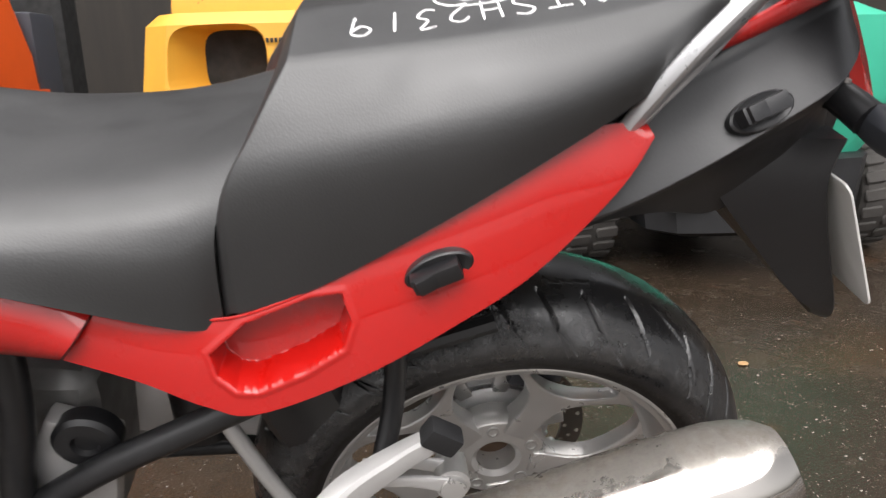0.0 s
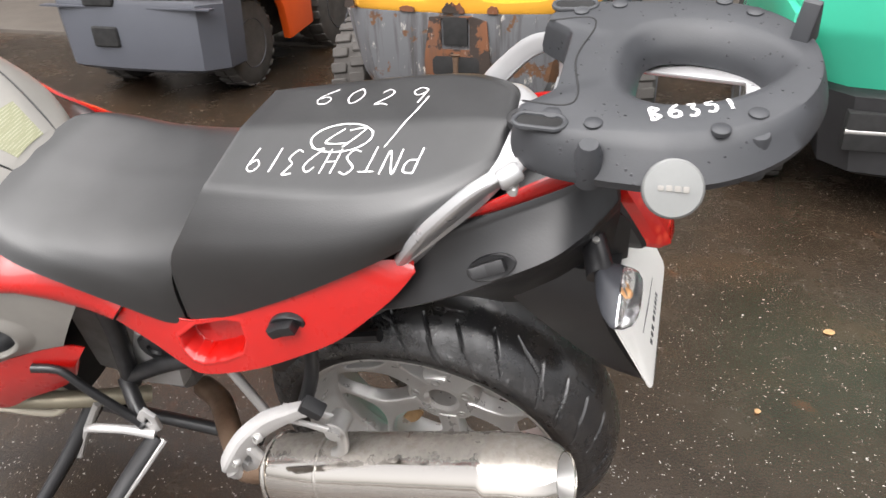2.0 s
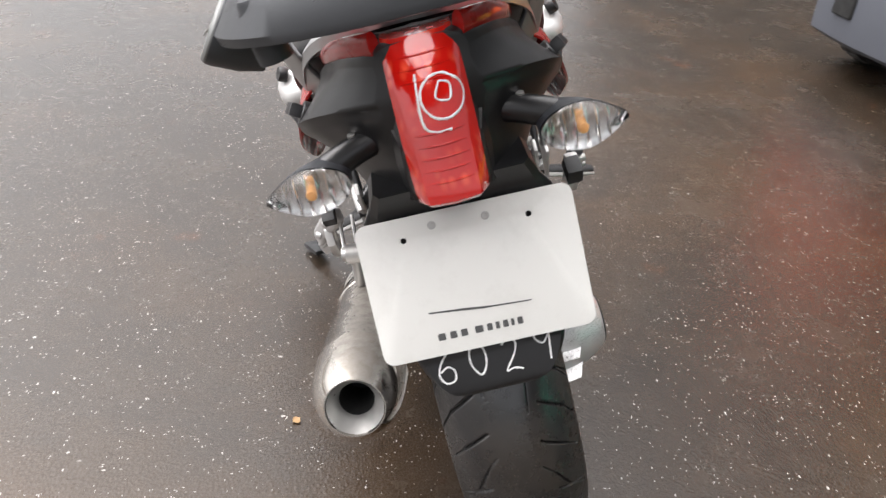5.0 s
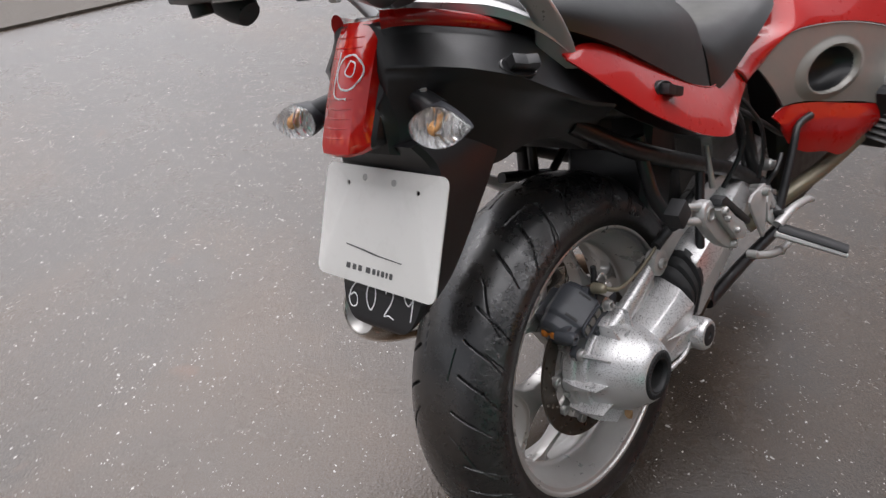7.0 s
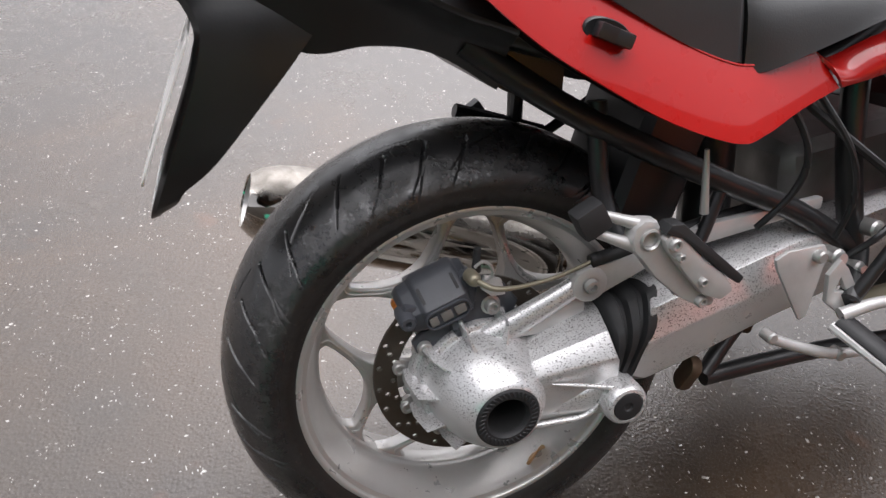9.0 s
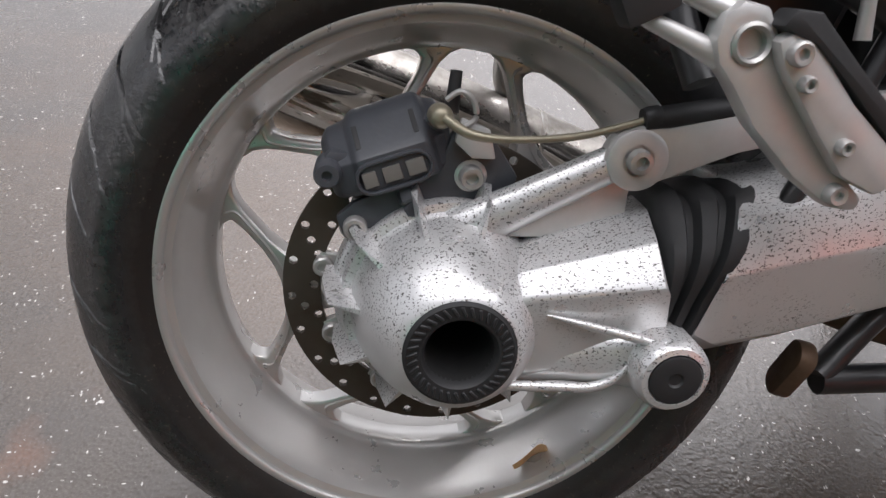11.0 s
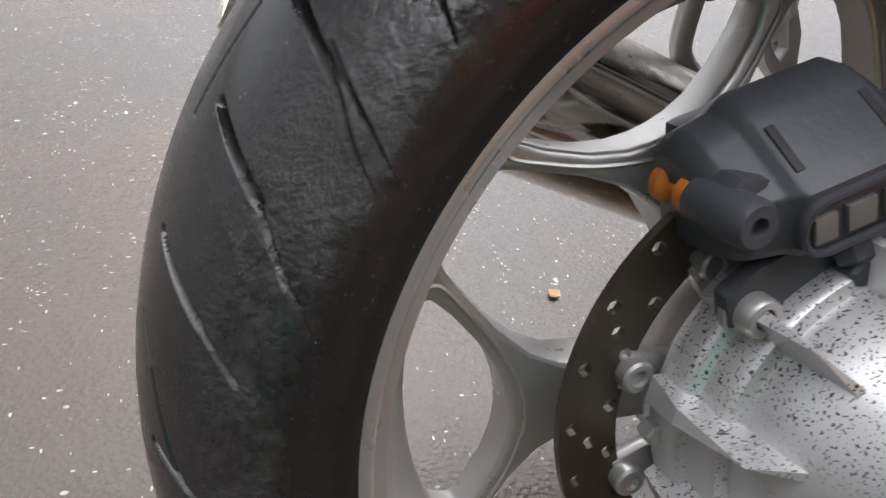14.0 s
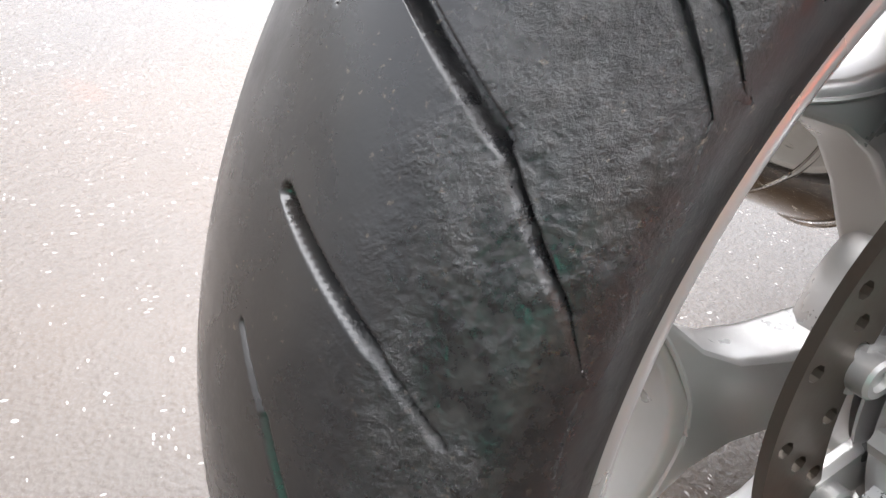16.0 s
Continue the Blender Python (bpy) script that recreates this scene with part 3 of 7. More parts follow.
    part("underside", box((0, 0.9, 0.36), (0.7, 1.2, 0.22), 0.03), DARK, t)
    for s in (-1, 1):
        lug_tyre("front_tyre", (s * 0.47, 1.95, 0.32), 1, 0.32, 0.2, t)
    return t


def orange_truck():
    t = thing("forklift", pose(-2.49, 2.20, 0, 0, 0, 0), "glossy orange forklift with a dark grey counterweight", "forklift")
    loops = [plan_loop(z, bowed(w, 0.30, bow, r, inset=i)) for z, w, bow, r, i in ((0.17, 1.04, 0.05, 0.08, 0.03), (0.19, 1.08, 0.05, 0.08, 0.008), (0.53, 1.1, 0.05, 0.08, 0.0), (0.555, 1.1, 0.05, 0.08, 0.012))]
    low = part("counterweight", rings(bmesh.new(), loops), GREY_PAINT, t, "dark grey painted counterweight with slots", angle=30)
    part("step_line", box((0.0, 0.03, 0.515), (1.08, 0.05, 0.010), 0.003), GREY_PAINT, low)
    # dark boxes on the face, coloured as the shade in its slots
    for x, z, w, h in ((-0.14, 0.36, 0.17, 0.11), (-0.14, 0.545, 0.20, 0.05)):
        part("slot", box((x, 0.015, z), (w, 0.05, h), 0.02, (0, 0, 0), None, 3), DARK, low)
    loops = [plan_loop(z, bowed(w, 1.0, bow, r, inset=i)) for z, w, bow, r, i in ((0.568, 1.10, 0.05, 0.06, 0.01), (0.58, 1.11, 0.05, 0.06, 0.0), (0.9, 1.11, 0.05, 0.06, 0.02), (1.25, 1.1, 0.05, 0.06, 0.10))]
    part("body", rings(bmesh.new(), loops), ORANGE, t, "glossy orange forklift body", angle=30)
    part("side_skirt", slab([(0.18, 0.57), (0.18, 0.72), (1.12, 0.72), (1.12, 0.24), (0.80, 0.20), (0.76, 0.40), (0.68, 0.51), (0.56, 0.56), (0.40, 0.57)], 0.05, pose(0.50, 0, 0, 90, 0, 90), 0.006), ORANGE, t)
    part("chassis", box((0, 1.0, 0.36), (0.84, 1.2, 0.30), 0.02), DARK, t)
    for s in (-1, 1):
        lug_tyre("rear_tyre", (s * 0.40, 0.47, 0.245), 1, 0.245, 0.16, t)
        lug_tyre("front_tyre", (s * 0.46, 1.50, 0.30), 1, 0.30, 0.2, t)
    part("mast_base", box((0, 1.95, 0.8), (0.8, 0.25, 1.5), 0.03), DARK, t)
    part("cab_step", box((0.42, 1.22, 0.82), (0.22, 0.30, 0.62), 0.04), GREY_PAINT, t)
    return t


def teal_truck():
    t = thing("forklift", pose(1.30, 1.52, 0, 0, 0, 0), "teal green forklift with a black lower panel and lettering", "forklift")
    loops = [plan_loop(z, bowed(w, 1.9, bow, r, inset=i)) for z, w, bow, r, i in ((0.44, 1.06, 0.07, 0.08, 0.06), (0.62, 1.16, 0.07, 0.08, 0.01), (0.66, 1.16, 0.07, 0.08, 0.0), (0.95, 1.12, 0.07, 0.08, 0.03), (1.0, 1.05, 0.07, 0.08, 0.10))]
    top = part("counterweight", rings(bmesh.new(), loops), TEAL, t, "smooth teal green counterweight", angle=35)
    loops = [plan_loop(z, bowed(w, 0.30, bow, r, inset=i)) for z, w, bow, r, i in ((0.16, 0.80, 0.05, 0.08, 0.03), (0.18, 0.84, 0.05, 0.08, 0.0), (0.44, 0.92, 0.06, 0.08, 0.0), (0.455, 0.92, 0.06, 0.08, 0.02))]
    low = part("lower_panel", rings(bmesh.new(), loops), SIGN_BLACK, t, "black lower counterweight panel with pale lettering bars")
    for k in range(8):
        part("name_bar", box((-0.16 + 0.047 * k, 0.0, 0.36), (0.034 if k % 3 else 0.018, 0.006, 0.042), 0.001), CHALK, low)
    # dark box painted as the shaded tow recess
    part("tow_box", box((-0.30, 0.03, 0.33), (0.16, 0.06, 0.13), 0.01), DARK, low)
    part("tow_pin", tube([(-0.38, 0.01, 0.33), (-0.24, 0.01, 0.33)], 0.012, 10), STEEL, low)
    part("side_skirt", slab([(0.0, 0.50), (0.0, 0.70), (1.9, 0.70), (1.9, 0.22), (0.95, 0.22), (0.85, 0.5), (0.6, 0.58), (0.3, 0.5), (0.2, 0.3), (0.12, 0.42)], 0.04, pose(-0.60, 0.05, 0, 90, 0, 90), 0.006), TEAL, t)
    for s in (-1, 1):
        lug_tyre("rear_tyre", (s * 0.60, 0.44, 0.262), 1, 0.262, 0.19, t)
        lug_tyre("front_tyre", (s * 0.50, 1.95, 0.33), 1, 0.33, 0.2, t)
    part("chassis", box((0, 1.1, 0.34), (0.7, 1.6, 0.28), 0.02), DARK, t)
    return t


yellow_truck()
orange_truck()
teal_truck()

# ---- motorcycle, leaning on its side stand: x to the rear, y to its right, z up ----
LEAN = 16.79
bike = thing("motorcycle", pose(0, 0, 0.0078, LEAN, 0, 0), "red and silver sport touring motorcycle parked leaning on its side stand", "motorcycle")
HUB = V(0, 0, 0.315)

# rear wheel
TYRE_PROFILE = [(0.222, 0.069), (0.228, 0.0755), (0.236, 0.082), (0.246, 0.0868), (0.257, 0.0895), (0.266, 0.0893), (0.2745, 0.0865), (0.282, 0.080), (0.2885, 0.0738),
                (0.2945, 0.0675), (0.300, 0.0605), (0.3052, 0.052), (0.3098, 0.0425), (0.3133, 0.0325), (0.316, 0.020), (0.3172, 0.009), (0.3175, 0.0)]


def segment_distance(px, py, ax, ay, bx, by):
    dx, dy = bx - ax, by - ay
    t = np.clip(((px - ax) * dx + (py - ay) * dy) / (dx * dx + dy * dy), 0, 1)
    return np.hypot(px - ax - t * dx, py - ay - t * dy), t


def tyre_mesh():
    half = np.array([(p.x, p.y) for p in curve([(r, y, 0) for r, y in TYRE_PROFILE], 8)])
    prof = np.vstack([half, half[-2::-1] * (1, -1)])
    d = np.r_[0, np.cumsum(np.hypot(*np.diff(prof, axis=0).T))]
    s = np.concatenate([np.linspace(0, 0.5, 240, endpoint=False), np.linspace(0.5, 1, 80)]) * d[-1]
    m = len(s)
    R, Y = np.interp(s, d, prof[:, 0]), np.interp(s, d, prof[:, 1])
    th = np.concatenate([np.linspace(-1.35, 1.75, 1500, endpoint=False), np.linspace(1.75, 2 * np.pi - 1.35, 760, endpoint=False)])
    n = len(th)
    T, RR = np.meshgrid(th, R, indexing="ij")
    YY = np.broadcast_to(Y, T.shape)
    S = np.broadcast_to(s - d[-1] / 2, T.shape)  # width along the surface, plus to the left
    dr = np.zeros(T.shape)
    pitch = 2 * np.pi / 8
    for side in (1, -1):
        w = -side * S  # towards this side's shoulder
        a = (T - (0.0 if side > 0 else 0.087)) % pitch
        for shift in (-1, 0, 1):
            arc = (a + shift * pitch) * 0.30
            for (a0, w0), (a1, w1), wid, dep in GROOVES:
                dist, t = segment_distance(arc, w, a0, w0, a1, w1)
                dr = np.minimum(dr, -dep * np.clip((wid - dist) / 0.0010, 0, 1))
    RR = RR + dr
    co = np.stack([RR * np.cos(T), YY, 0.315 + RR * np.sin(T)], -1).reshape(-1, 3)
    i, j = np.meshgrid(np.arange(n), np.arange(m - 1), indexing="ij")
    k = (i + 1) % n
    faces = np.stack([i * m + j, i * m + j + 1, k * m + j + 1, k * m + j], -1).reshape(-1, 4)
    me = bpy.data.meshes.new("tyre")
    me.from_pydata(co.tolist(), [], faces.tolist())
    me.shade_smooth()
    me.materials.append(TYRE)
    return me


# slots of the tread in one pitch: from and to (along the tread, across towards the shoulder), half width, depth
GROOVES = [((0.1390, 0.042), (0.1185, 0.0787), 0.0026, 0.0068), ((0.1185, 0.0787), (0.0905, 0.105), 0.0015, 0.0050), ((0.0905, 0.105), (0.073, 0.1160), 0.0012, 0.003), ((0.073, 0.1160), (0.045, 0.1185), 0.0008, 0.0015),
           ((0.0862, 0.034), (0.0650, 0.070), 0.0024, 0.0068), ((0.0650, 0.070), (0.0495, 0.0907), 0.0014, 0.0050),
           ((0.0505, 0.0285), (0.0324, 0.044), 0.0012, 0.0050), ((0.0324, 0.044), (-0.0084, 0.0661), 0.0018, 0.0060), ((-0.0084, 0.0661), (-0.030, 0.088), 0.0013, 0.0050),
           ((0.1885, 0.041), (0.1685, 0.082), 0.0024, 0.0068), ((0.1685, 0.082), (0.1415, 0.1120), 0.0014, 0.0045), ((0.1415, 0.1120), (0.128, 0.1165), 0.0010, 0.002),
           ((0.1765, 0.0740), (0.1614, 0.1005), 0.0014, 0.0050), ((0.1614, 0.1005), (0.1500, 0.1150), 0.0017, 0.0050),
           ((0.2370, 0.045), (0.2170, 0.0854), 0.0024, 0.0068), ((0.2170, 0.0854), (0.2020, 0.107), 0.0014, 0.0050),
           ((0.1741, 0.0310), (0.1285, 0.0250), 0.0011, 0.0045)]


def rim_mesh():
    side = [(0.222, 0.069), (0.2315, 0.0725), (0.2352, 0.0750), (0.2356, 0.0772), (0.2340, 0.0790), (0.2310, 0.0797), (0.2280, 0.0793), (0.2262, 0.0780), (0.2248, 0.0745),
            (0.2190, 0.0725), (0.2172, 0.068), (0.2145, 0.058), (0.2105, 0.044), (0.2055, 0.030), (0.2015, 0.0205), (0.1985, 0.0165), (0.1962, 0.0150), (0.1950, 0.0120)]
    prof = side + [(r, -y) for r, y in reversed(side)] + [(0.2165, -0.045), (0.2165, 0.045)]
    bm = bmesh.new()
    seg = 128
    loops = [[V(r * math.cos(t), y, 0.315 + r * math.sin(t)) for r, y in prof] for t in (2 * math.pi * k / seg for k in range(seg))]
    rings(bm, loops + loops[:1], caps=False)
    bmesh.ops.remove_doubles(bm, verts=bm.verts, dist=1e-5)
    return bm


def spoke_mesh(angle):
    """One cast forked spoke: a stem at the hub and two flat arms that part towards the rim, with filleted feet."""
    outer = [(0.050, 22.0), (0.066, 17.5), (0.090, 12.4), (0.112, 11.6), (0.130, 14.2), (0.150, 19.2), (0.170, 24.3), (0.182, 27.0), (0.190, 29.6), (0.1955, 33.0)]
    inner = [(0.1965, 17.0), (0.1925, 20.6), (0.186, 22.4), (0.173, 20.2), (0.156, 15.4), (0.145, 9.6), (0.1405, 4.4)]
    half = [(r, a) for r, a in outer] + [(0.204, 32.0), (0.204, 18.0)] + inner
    loop = half + [(0.1395, 0.0)] + [(r, -a) for r, a in reversed(half)]
    pts = [(r * math.cos(radians(angle + a)), r * math.sin(radians(angle + a))) for r, a in loop]
    bm = slab(pts, 0.028, pose(0, 0.014, 0.315, 90, 0, 0), 0.0058, seg=3)
    for v in bm.verts:
        r = math.hypot(v.co.x, v.co.z - 0.315)
        k = min(max((r - 0.06) / 0.13, 0), 1)
        v.co.y = v.co.y * (1.25 - 0.45 * k) + 0.019 - 0.022 * k
    return bm


def spoke_bead(angle, row):
    """A fine raised line round the inside of the fork."""
    row = row + [(r, -a) for r, a in reversed(row[:-1])]
    pts = []
    for r, a in row:
        k = min(max((r - 0.06) / 0.13, 0), 1)
        a = radians(angle + a)
        pts.append((r * math.cos(a), 0.014 * (1.25 - 0.45 * k) + 0.0192 - 0.022 * k, 0.315 + r * math.sin(a)))
    return tube(pts, 0.0013, 6, 4)


wheel = part("rear_wheel", rim_mesh(), RIM, bike, "dusty silver cast alloy rear wheel rim")
tyre = new("tyre", tyre_mesh())
tyre.parent = wheel
tagged(tyre, "worn black rear tyre with angled tread slots and grit")
SPOKE0 = -11
for k in range(5):
    spoke = part("spoke", spoke_mesh(SPOKE0 + 72 * k), RIM, wheel)
    part("bead", spoke_bead(SPOKE0 + 72 * k, [(0.1925, 23.6), (0.184, 25.0), (0.170, 22.4), (0.152, 17.2), (0.139, 10.4), (0.1325, 4.0), (0.132, 0.0)]), RIM, spoke)


def hub_face():
    bm = turned(HUB, (0, 1, 0), [(0.030, 0.045), (0.066, 0.045), (0.070, 0.038), (0.070, 0.014), (0.064, 0.006), (0.034, 0.004), (0.027, 0.010), (0.027, 0.045)], 60, caps=False)
    return bm


part("hub", hub_face(), RIM, wheel, "silver wheel hub with a dark centre bore")
part("hub_bore", turned(HUB, (0, 1, 0), [(0.0275, 0.042), (0.0275, 0.05), (0.001, 0.05)], 32), RUSTY, wheel, "rusty bore of the wheel hub")
for k in range(5):
    a = radians(SPOKE0 + 36 + 72 * k)
    c = HUB + V(0.051 * math.cos(a), 0.006, 0.051 * math.sin(a))
    part("wheel_bolt", turned(c, (0, 1, 0), [(0.002, 0.008), (0.0055, 0.006), (0.006, -0.003), (0.0085, -0.003), (0.009, 0.0), (0.009, 0.006)], 18), STEEL, wheel)


def disc_mesh():
    n = 96
    outer, inner = circle_pts(0, 0, 0.1325, n), circle_pts(0, 0, 0.1015, 72)
    holes = [inner]
    for k in range(24):
        for r, off in ((0.1065, 0), (0.116, 5), (0.1255, 10)):
            if k % 1 == 0 and (r != 0.116 or k % 2):
                a = math.radians(15 * k + off)
                holes.append(circle_pts(r * math.cos(a), r * math.sin(a), 0.0038, 8))
    return slab(outer, 0.005, pose(0, 0.0615, 0.315, 90, 0, 0), 0, holes)


disc = part("brake_disc", disc_mesh(), DISC, wheel, "rust-brown drilled brake disc", angle=30)
part("disc_carrier", turned(HUB, (0, 1, 0), [(0.060, 0.05), (0.078, 0.055), (0.080, 0.0575), (0.078, 0.0585), (0.062, 0.062)], 60), CAST, wheel)

for k in range(10):
    a = 2 * math.pi * (k + 0.3) / 10
    c = HUB + V(0.1005 * math.cos(a), 0.057, 0.1005 * math.sin(a))
    part("disc_bobbin", turned(c, (0, 1, 0), [(0.0085, 0.002), (0.0085, 0.0115), (0.0072, 0.0128), (0.0045, 0.0128), (0.0040, 0.0105), (0.0005, 0.0105)], 16), STEEL, wheel)
    part("carrier_arm", box(tuple(HUB + V(0.088 * math.cos(a), 0.0585, 0.088 * math.sin(a))), (0.034, 0.009, 0.022), 0.004, (0, -math.degrees(a), 0)), RIM, wheel)


def sensor_ring():
    holes = [circle_pts(0.0, 0.0, 0.068, 60)]
    for k in range(30):
        a = 2 * math.pi * k / 30
        holes.append([(r * math.cos(a + d), r * math.sin(a + d)) for r, d in ((0.0715, -0.05), (0.0775, -0.05), (0.0775, 0.05), (0.0715, 0.05))])
    return slab(circle_pts(0, 0, 0.0805, 90), 0.002, pose(0, 0.0665, 0.315, 90, 0, 0), 0, holes)


part("sensor_ring", sensor_ring(), STEEL, wheel, "slotted steel sensor ring")

# seat
def seat_loop(c, e, s, b, crease=0.0):
    if crease:
        top = curve([c, c.lerp(e, 0.5), e - (e - c) * 0.03], 4)
        half = top + curve([e + (s - e) * 0.03, e.lerp(s, 0.5) + V(0, 0.004, 0.004), s, b], 5)
    else:
        half = curve([c, e, s, b], 7)
    left = [Vector((p.x, -abs(p.y), p.z)) for p in half]
    right = [Vector((p.x, abs(p.y), p.z)) for p in half]
    return left[::-1] + right[1:]


def seat_mesh(rows, n, crease=0.0):
    cols = [curve([r[k] for r in rows], n) for k in range(4)]
    loops = [seat_loop(*[col[i] for col in cols], crease) for i in range(len(cols[0]))]
    return rings(bmesh.new(), loops)


RIDER = [(V(-0.590, 0, 0.835), V(-0.588, 0.085, 0.830), V(-0.578, 0.125, 0.815), V(-0.575, 0.145, 0.800)),
         (V(-0.565, 0, 0.818), V(-0.563, 0.102, 0.813), V(-0.558, 0.142, 0.803), V(-0.556, 0.165, 0.784)),
         (V(-0.52, 0, 0.806), V(-0.52, 0.112, 0.802), V(-0.518, 0.152, 0.792), V(-0.518, 0.174, 0.770)),
         (V(-0.46, 0, 0.800), V(-0.46, 0.118, 0.796), V(-0.455, 0.158, 0.780), V(-0.456, 0.178, 0.750)),
         (V(-0.37, 0, 0.803), V(-0.37, 0.120, 0.797), V(-0.37, 0.163, 0.772), V(-0.375, 0.180, 0.724)),
         (V(-0.29, 0, 0.815), V(-0.30, 0.122, 0.806), V(-0.30, 0.166, 0.768), V(-0.30, 0.181, 0.702)),
         (V(-0.232, 0, 0.830), V(-0.245, 0.112, 0.822), V(-0.268, 0.160, 0.782), V(-0.271, 0.174, 0.700))]
PILLION = [(V(-0.236, 0, 0.815), V(-0.243, 0.100, 0.812), V(-0.270, 0.152, 0.775), V(-0.272, 0.166, 0.706)),
           (V(-0.222, 0, 0.870), V(-0.228, 0.104, 0.862), V(-0.267, 0.156, 0.787), V(-0.270, 0.170, 0.706)),
           (V(-0.206, 0, 0.904), V(-0.208, 0.107, 0.893), V(-0.260, 0.160, 0.803), V(-0.262, 0.174, 0.712)),
           (V(-0.195, 0, 0.909), V(-0.196, 0.109, 0.897), V(-0.245, 0.162, 0.808), V(-0.250, 0.176, 0.714)),
           (V(-0.13, 0, 0.917), V(-0.13, 0.115, 0.905), V(-0.16, 0.168, 0.830), V(-0.19, 0.178, 0.736)),
           (V(-0.05, 0, 0.927), V(-0.05, 0.121, 0.915), V(-0.06, 0.170, 0.856), V(-0.09, 0.176, 0.790)),
           (V(0.03, 0, 0.938), V(0.025, 0.121, 0.926), V(0.02, 0.162, 0.882), V(0.0, 0.168, 0.842)),
           (V(0.09, 0, 0.946), V(0.085, 0.109, 0.936), V(0.085, 0.142, 0.905), V(0.07, 0.148, 0.878)),
           (V(0.14, 0, 0.950), V(0.13, 0.082, 0.943), V(0.135, 0.108, 0.922), V(0.125, 0.114, 0.903)),
           (V(0.158, 0, 0.948), V(0.152, 0.062, 0.942), V(0.158, 0.080, 0.925), V(0.148, 0.084, 0.908)),
           (V(0.168, 0, 0.936), V(0.165, 0.045, 0.932), V(0.168, 0.055, 0.920), V(0.16, 0.058, 0.908))]
rider_seat = part("rider_seat", seat_mesh(RIDER, 6), SEAT, bike, "black vinyl rider seat", angle=70)
pillion_seat = part("pillion_seat", seat_mesh(PILLION, 6, 1.0), SEAT, bike, "black vinyl pillion seat with white chalk marks", angle=60)

# side panels under the seat
PANEL = [(V(-0.372, -0.162, 0.713), V(-0.405, -0.173, 0.673)), (V(-0.331, -0.168, 0.708), V(-0.345, -0.187, 0.657)), (V(-0.291, -0.174, 0.707), V(-0.290, -0.202, 0.638)),
         (V(-0.251, -0.177, 0.712), V(-0.248, -0.210, 0.634)), (V(-0.190, -0.176, 0.736), V(-0.165, -0.208, 0.664)), (V(-0.123, -0.172, 0.772), V(-0.085, -0.202, 0.708)),
         (V(-0.021, -0.162, 0.830), V(-0.020, -0.193, 0.750)), (V(0.030, -0.150, 0.852), V(0.045, -0.172, 0.808)), (V(0.072, -0.140, 0.849), V(0.076, -0.150, 0.842))]
NOTCH = [(-0.284, 0.681), (-0.254, 0.705), (-0.198, 0.727), (-0.174, 0.731), (-0.167, 0.709), (-0.175, 0.688), (-0.207, 0.669), (-0.246, 0.653), (-0.264, 0.653), (-0.279, 0.664)]


def inside_depth(x, z, poly):
    """How far a point lies inside a convex polygon (minus: outside)."""
    best = 1.0
    cx, cz = sum(p[0] for p in poly) / len(poly), sum(p[1] for p in poly) / len(poly)
    for (ax, az), (bx, bz) in zip(poly, poly[1:] + poly[:1]):
        nx, nz = az - bz, bx - ax
        l = math.hypot(nx, nz)
        nx, nz = nx / l, nz / l
        if (cx - ax) * nx + (cz - az) * nz < 0:
            nx, nz = -nx, -nz
        best = min(best, (x - ax) * nx + (z - az) * nz)
    return best


def side_panel():
    g = grid_from(PANEL, 40, 60, 0.002)
    for row in g:
        for p in row:
            d = inside_depth(p.x, p.z, NOTCH)
            p.y += 0.032 * (lambda k: k * k * (3 - 2 * k))(min(max(d / 0.0045, 0), 1)) - 0.0012 * max(0, 1 - abs(d + 0.002) / 0.004)
    return skin(g, 0.003)


left_panel = part("side_panel", side_panel(), RED, bike, "glossy red side panel with a recess")
right_panel = part("side_panel", mirrored(skin(grid_from(PANEL, 40, 40, 0.002), 0.003)), RED, bike, "glossy red side panel")
for s, panel in ((-1, left_panel), (1, right_panel)):
    edge = tube([V(t.x, -s * t.y, t.z) for t, b in PANEL[:7]], 0.0015, 8, 6)
    part("panel_edge", edge, RED, panel)
    inner = skin([[p + V(0, 0.046, 0) for p in row] for row in grid_from(PANEL, 8, 8, 0.002)], 0.002)
    part("panel_liner", inner if s < 0 else mirrored(inner), BLACK, panel, "black inside of the panel")


def knob(c, out=-1, tilt=0, size=1.2, lift=0):
    """A flat black hook knob on its oval base."""
    bm = turned(c, (0, out, 0), [(0.0185, -0.006), (0.0185, 0.0005), (0.0172, 0.0016), (0.015, 0.001), (0.001, 0.0005)], 28)
    bmesh.ops.scale(bm, vec=(1.3, 1, 0.66), space=Matrix.Translation(-Vector(c)), verts=bm.verts)
    box((c[0] - 0.002, c[1] + out * 0.006, c[2] + 0.001), (0.034, 0.013, 0.0125), 0.0030, (0, 0, 0), bm)
    box((c[0] - 0.009, c[1] + out * 0.0095, c[2] + 0.001), (0.016, 0.009, 0.0115), 0.0025, (0, 0, -out * 12), bm)
    bmesh.ops.rotate(bm, cent=c, matrix=Matrix.Rotation(radians(tilt), 3, "Y"), verts=bm.verts)
    bmesh.ops.rotate(bm, cent=c, matrix=Matrix.Rotation(radians(lift * out), 3, "X"), verts=bm.verts)
    bmesh.ops.scale(bm, vec=(size, size, size), space=Matrix.Translation(-Vector(c)), verts=bm.verts)
    return bm


part("hook_knob", knob((-0.0965, -0.1865, 0.7515), -1, -22), BLACK, left_panel, "black plastic hook knob")
part("hook_knob", knob((-0.0965, 0.1865, 0.7515), 1, -22), BLACK, right_panel, "black plastic hook knob")

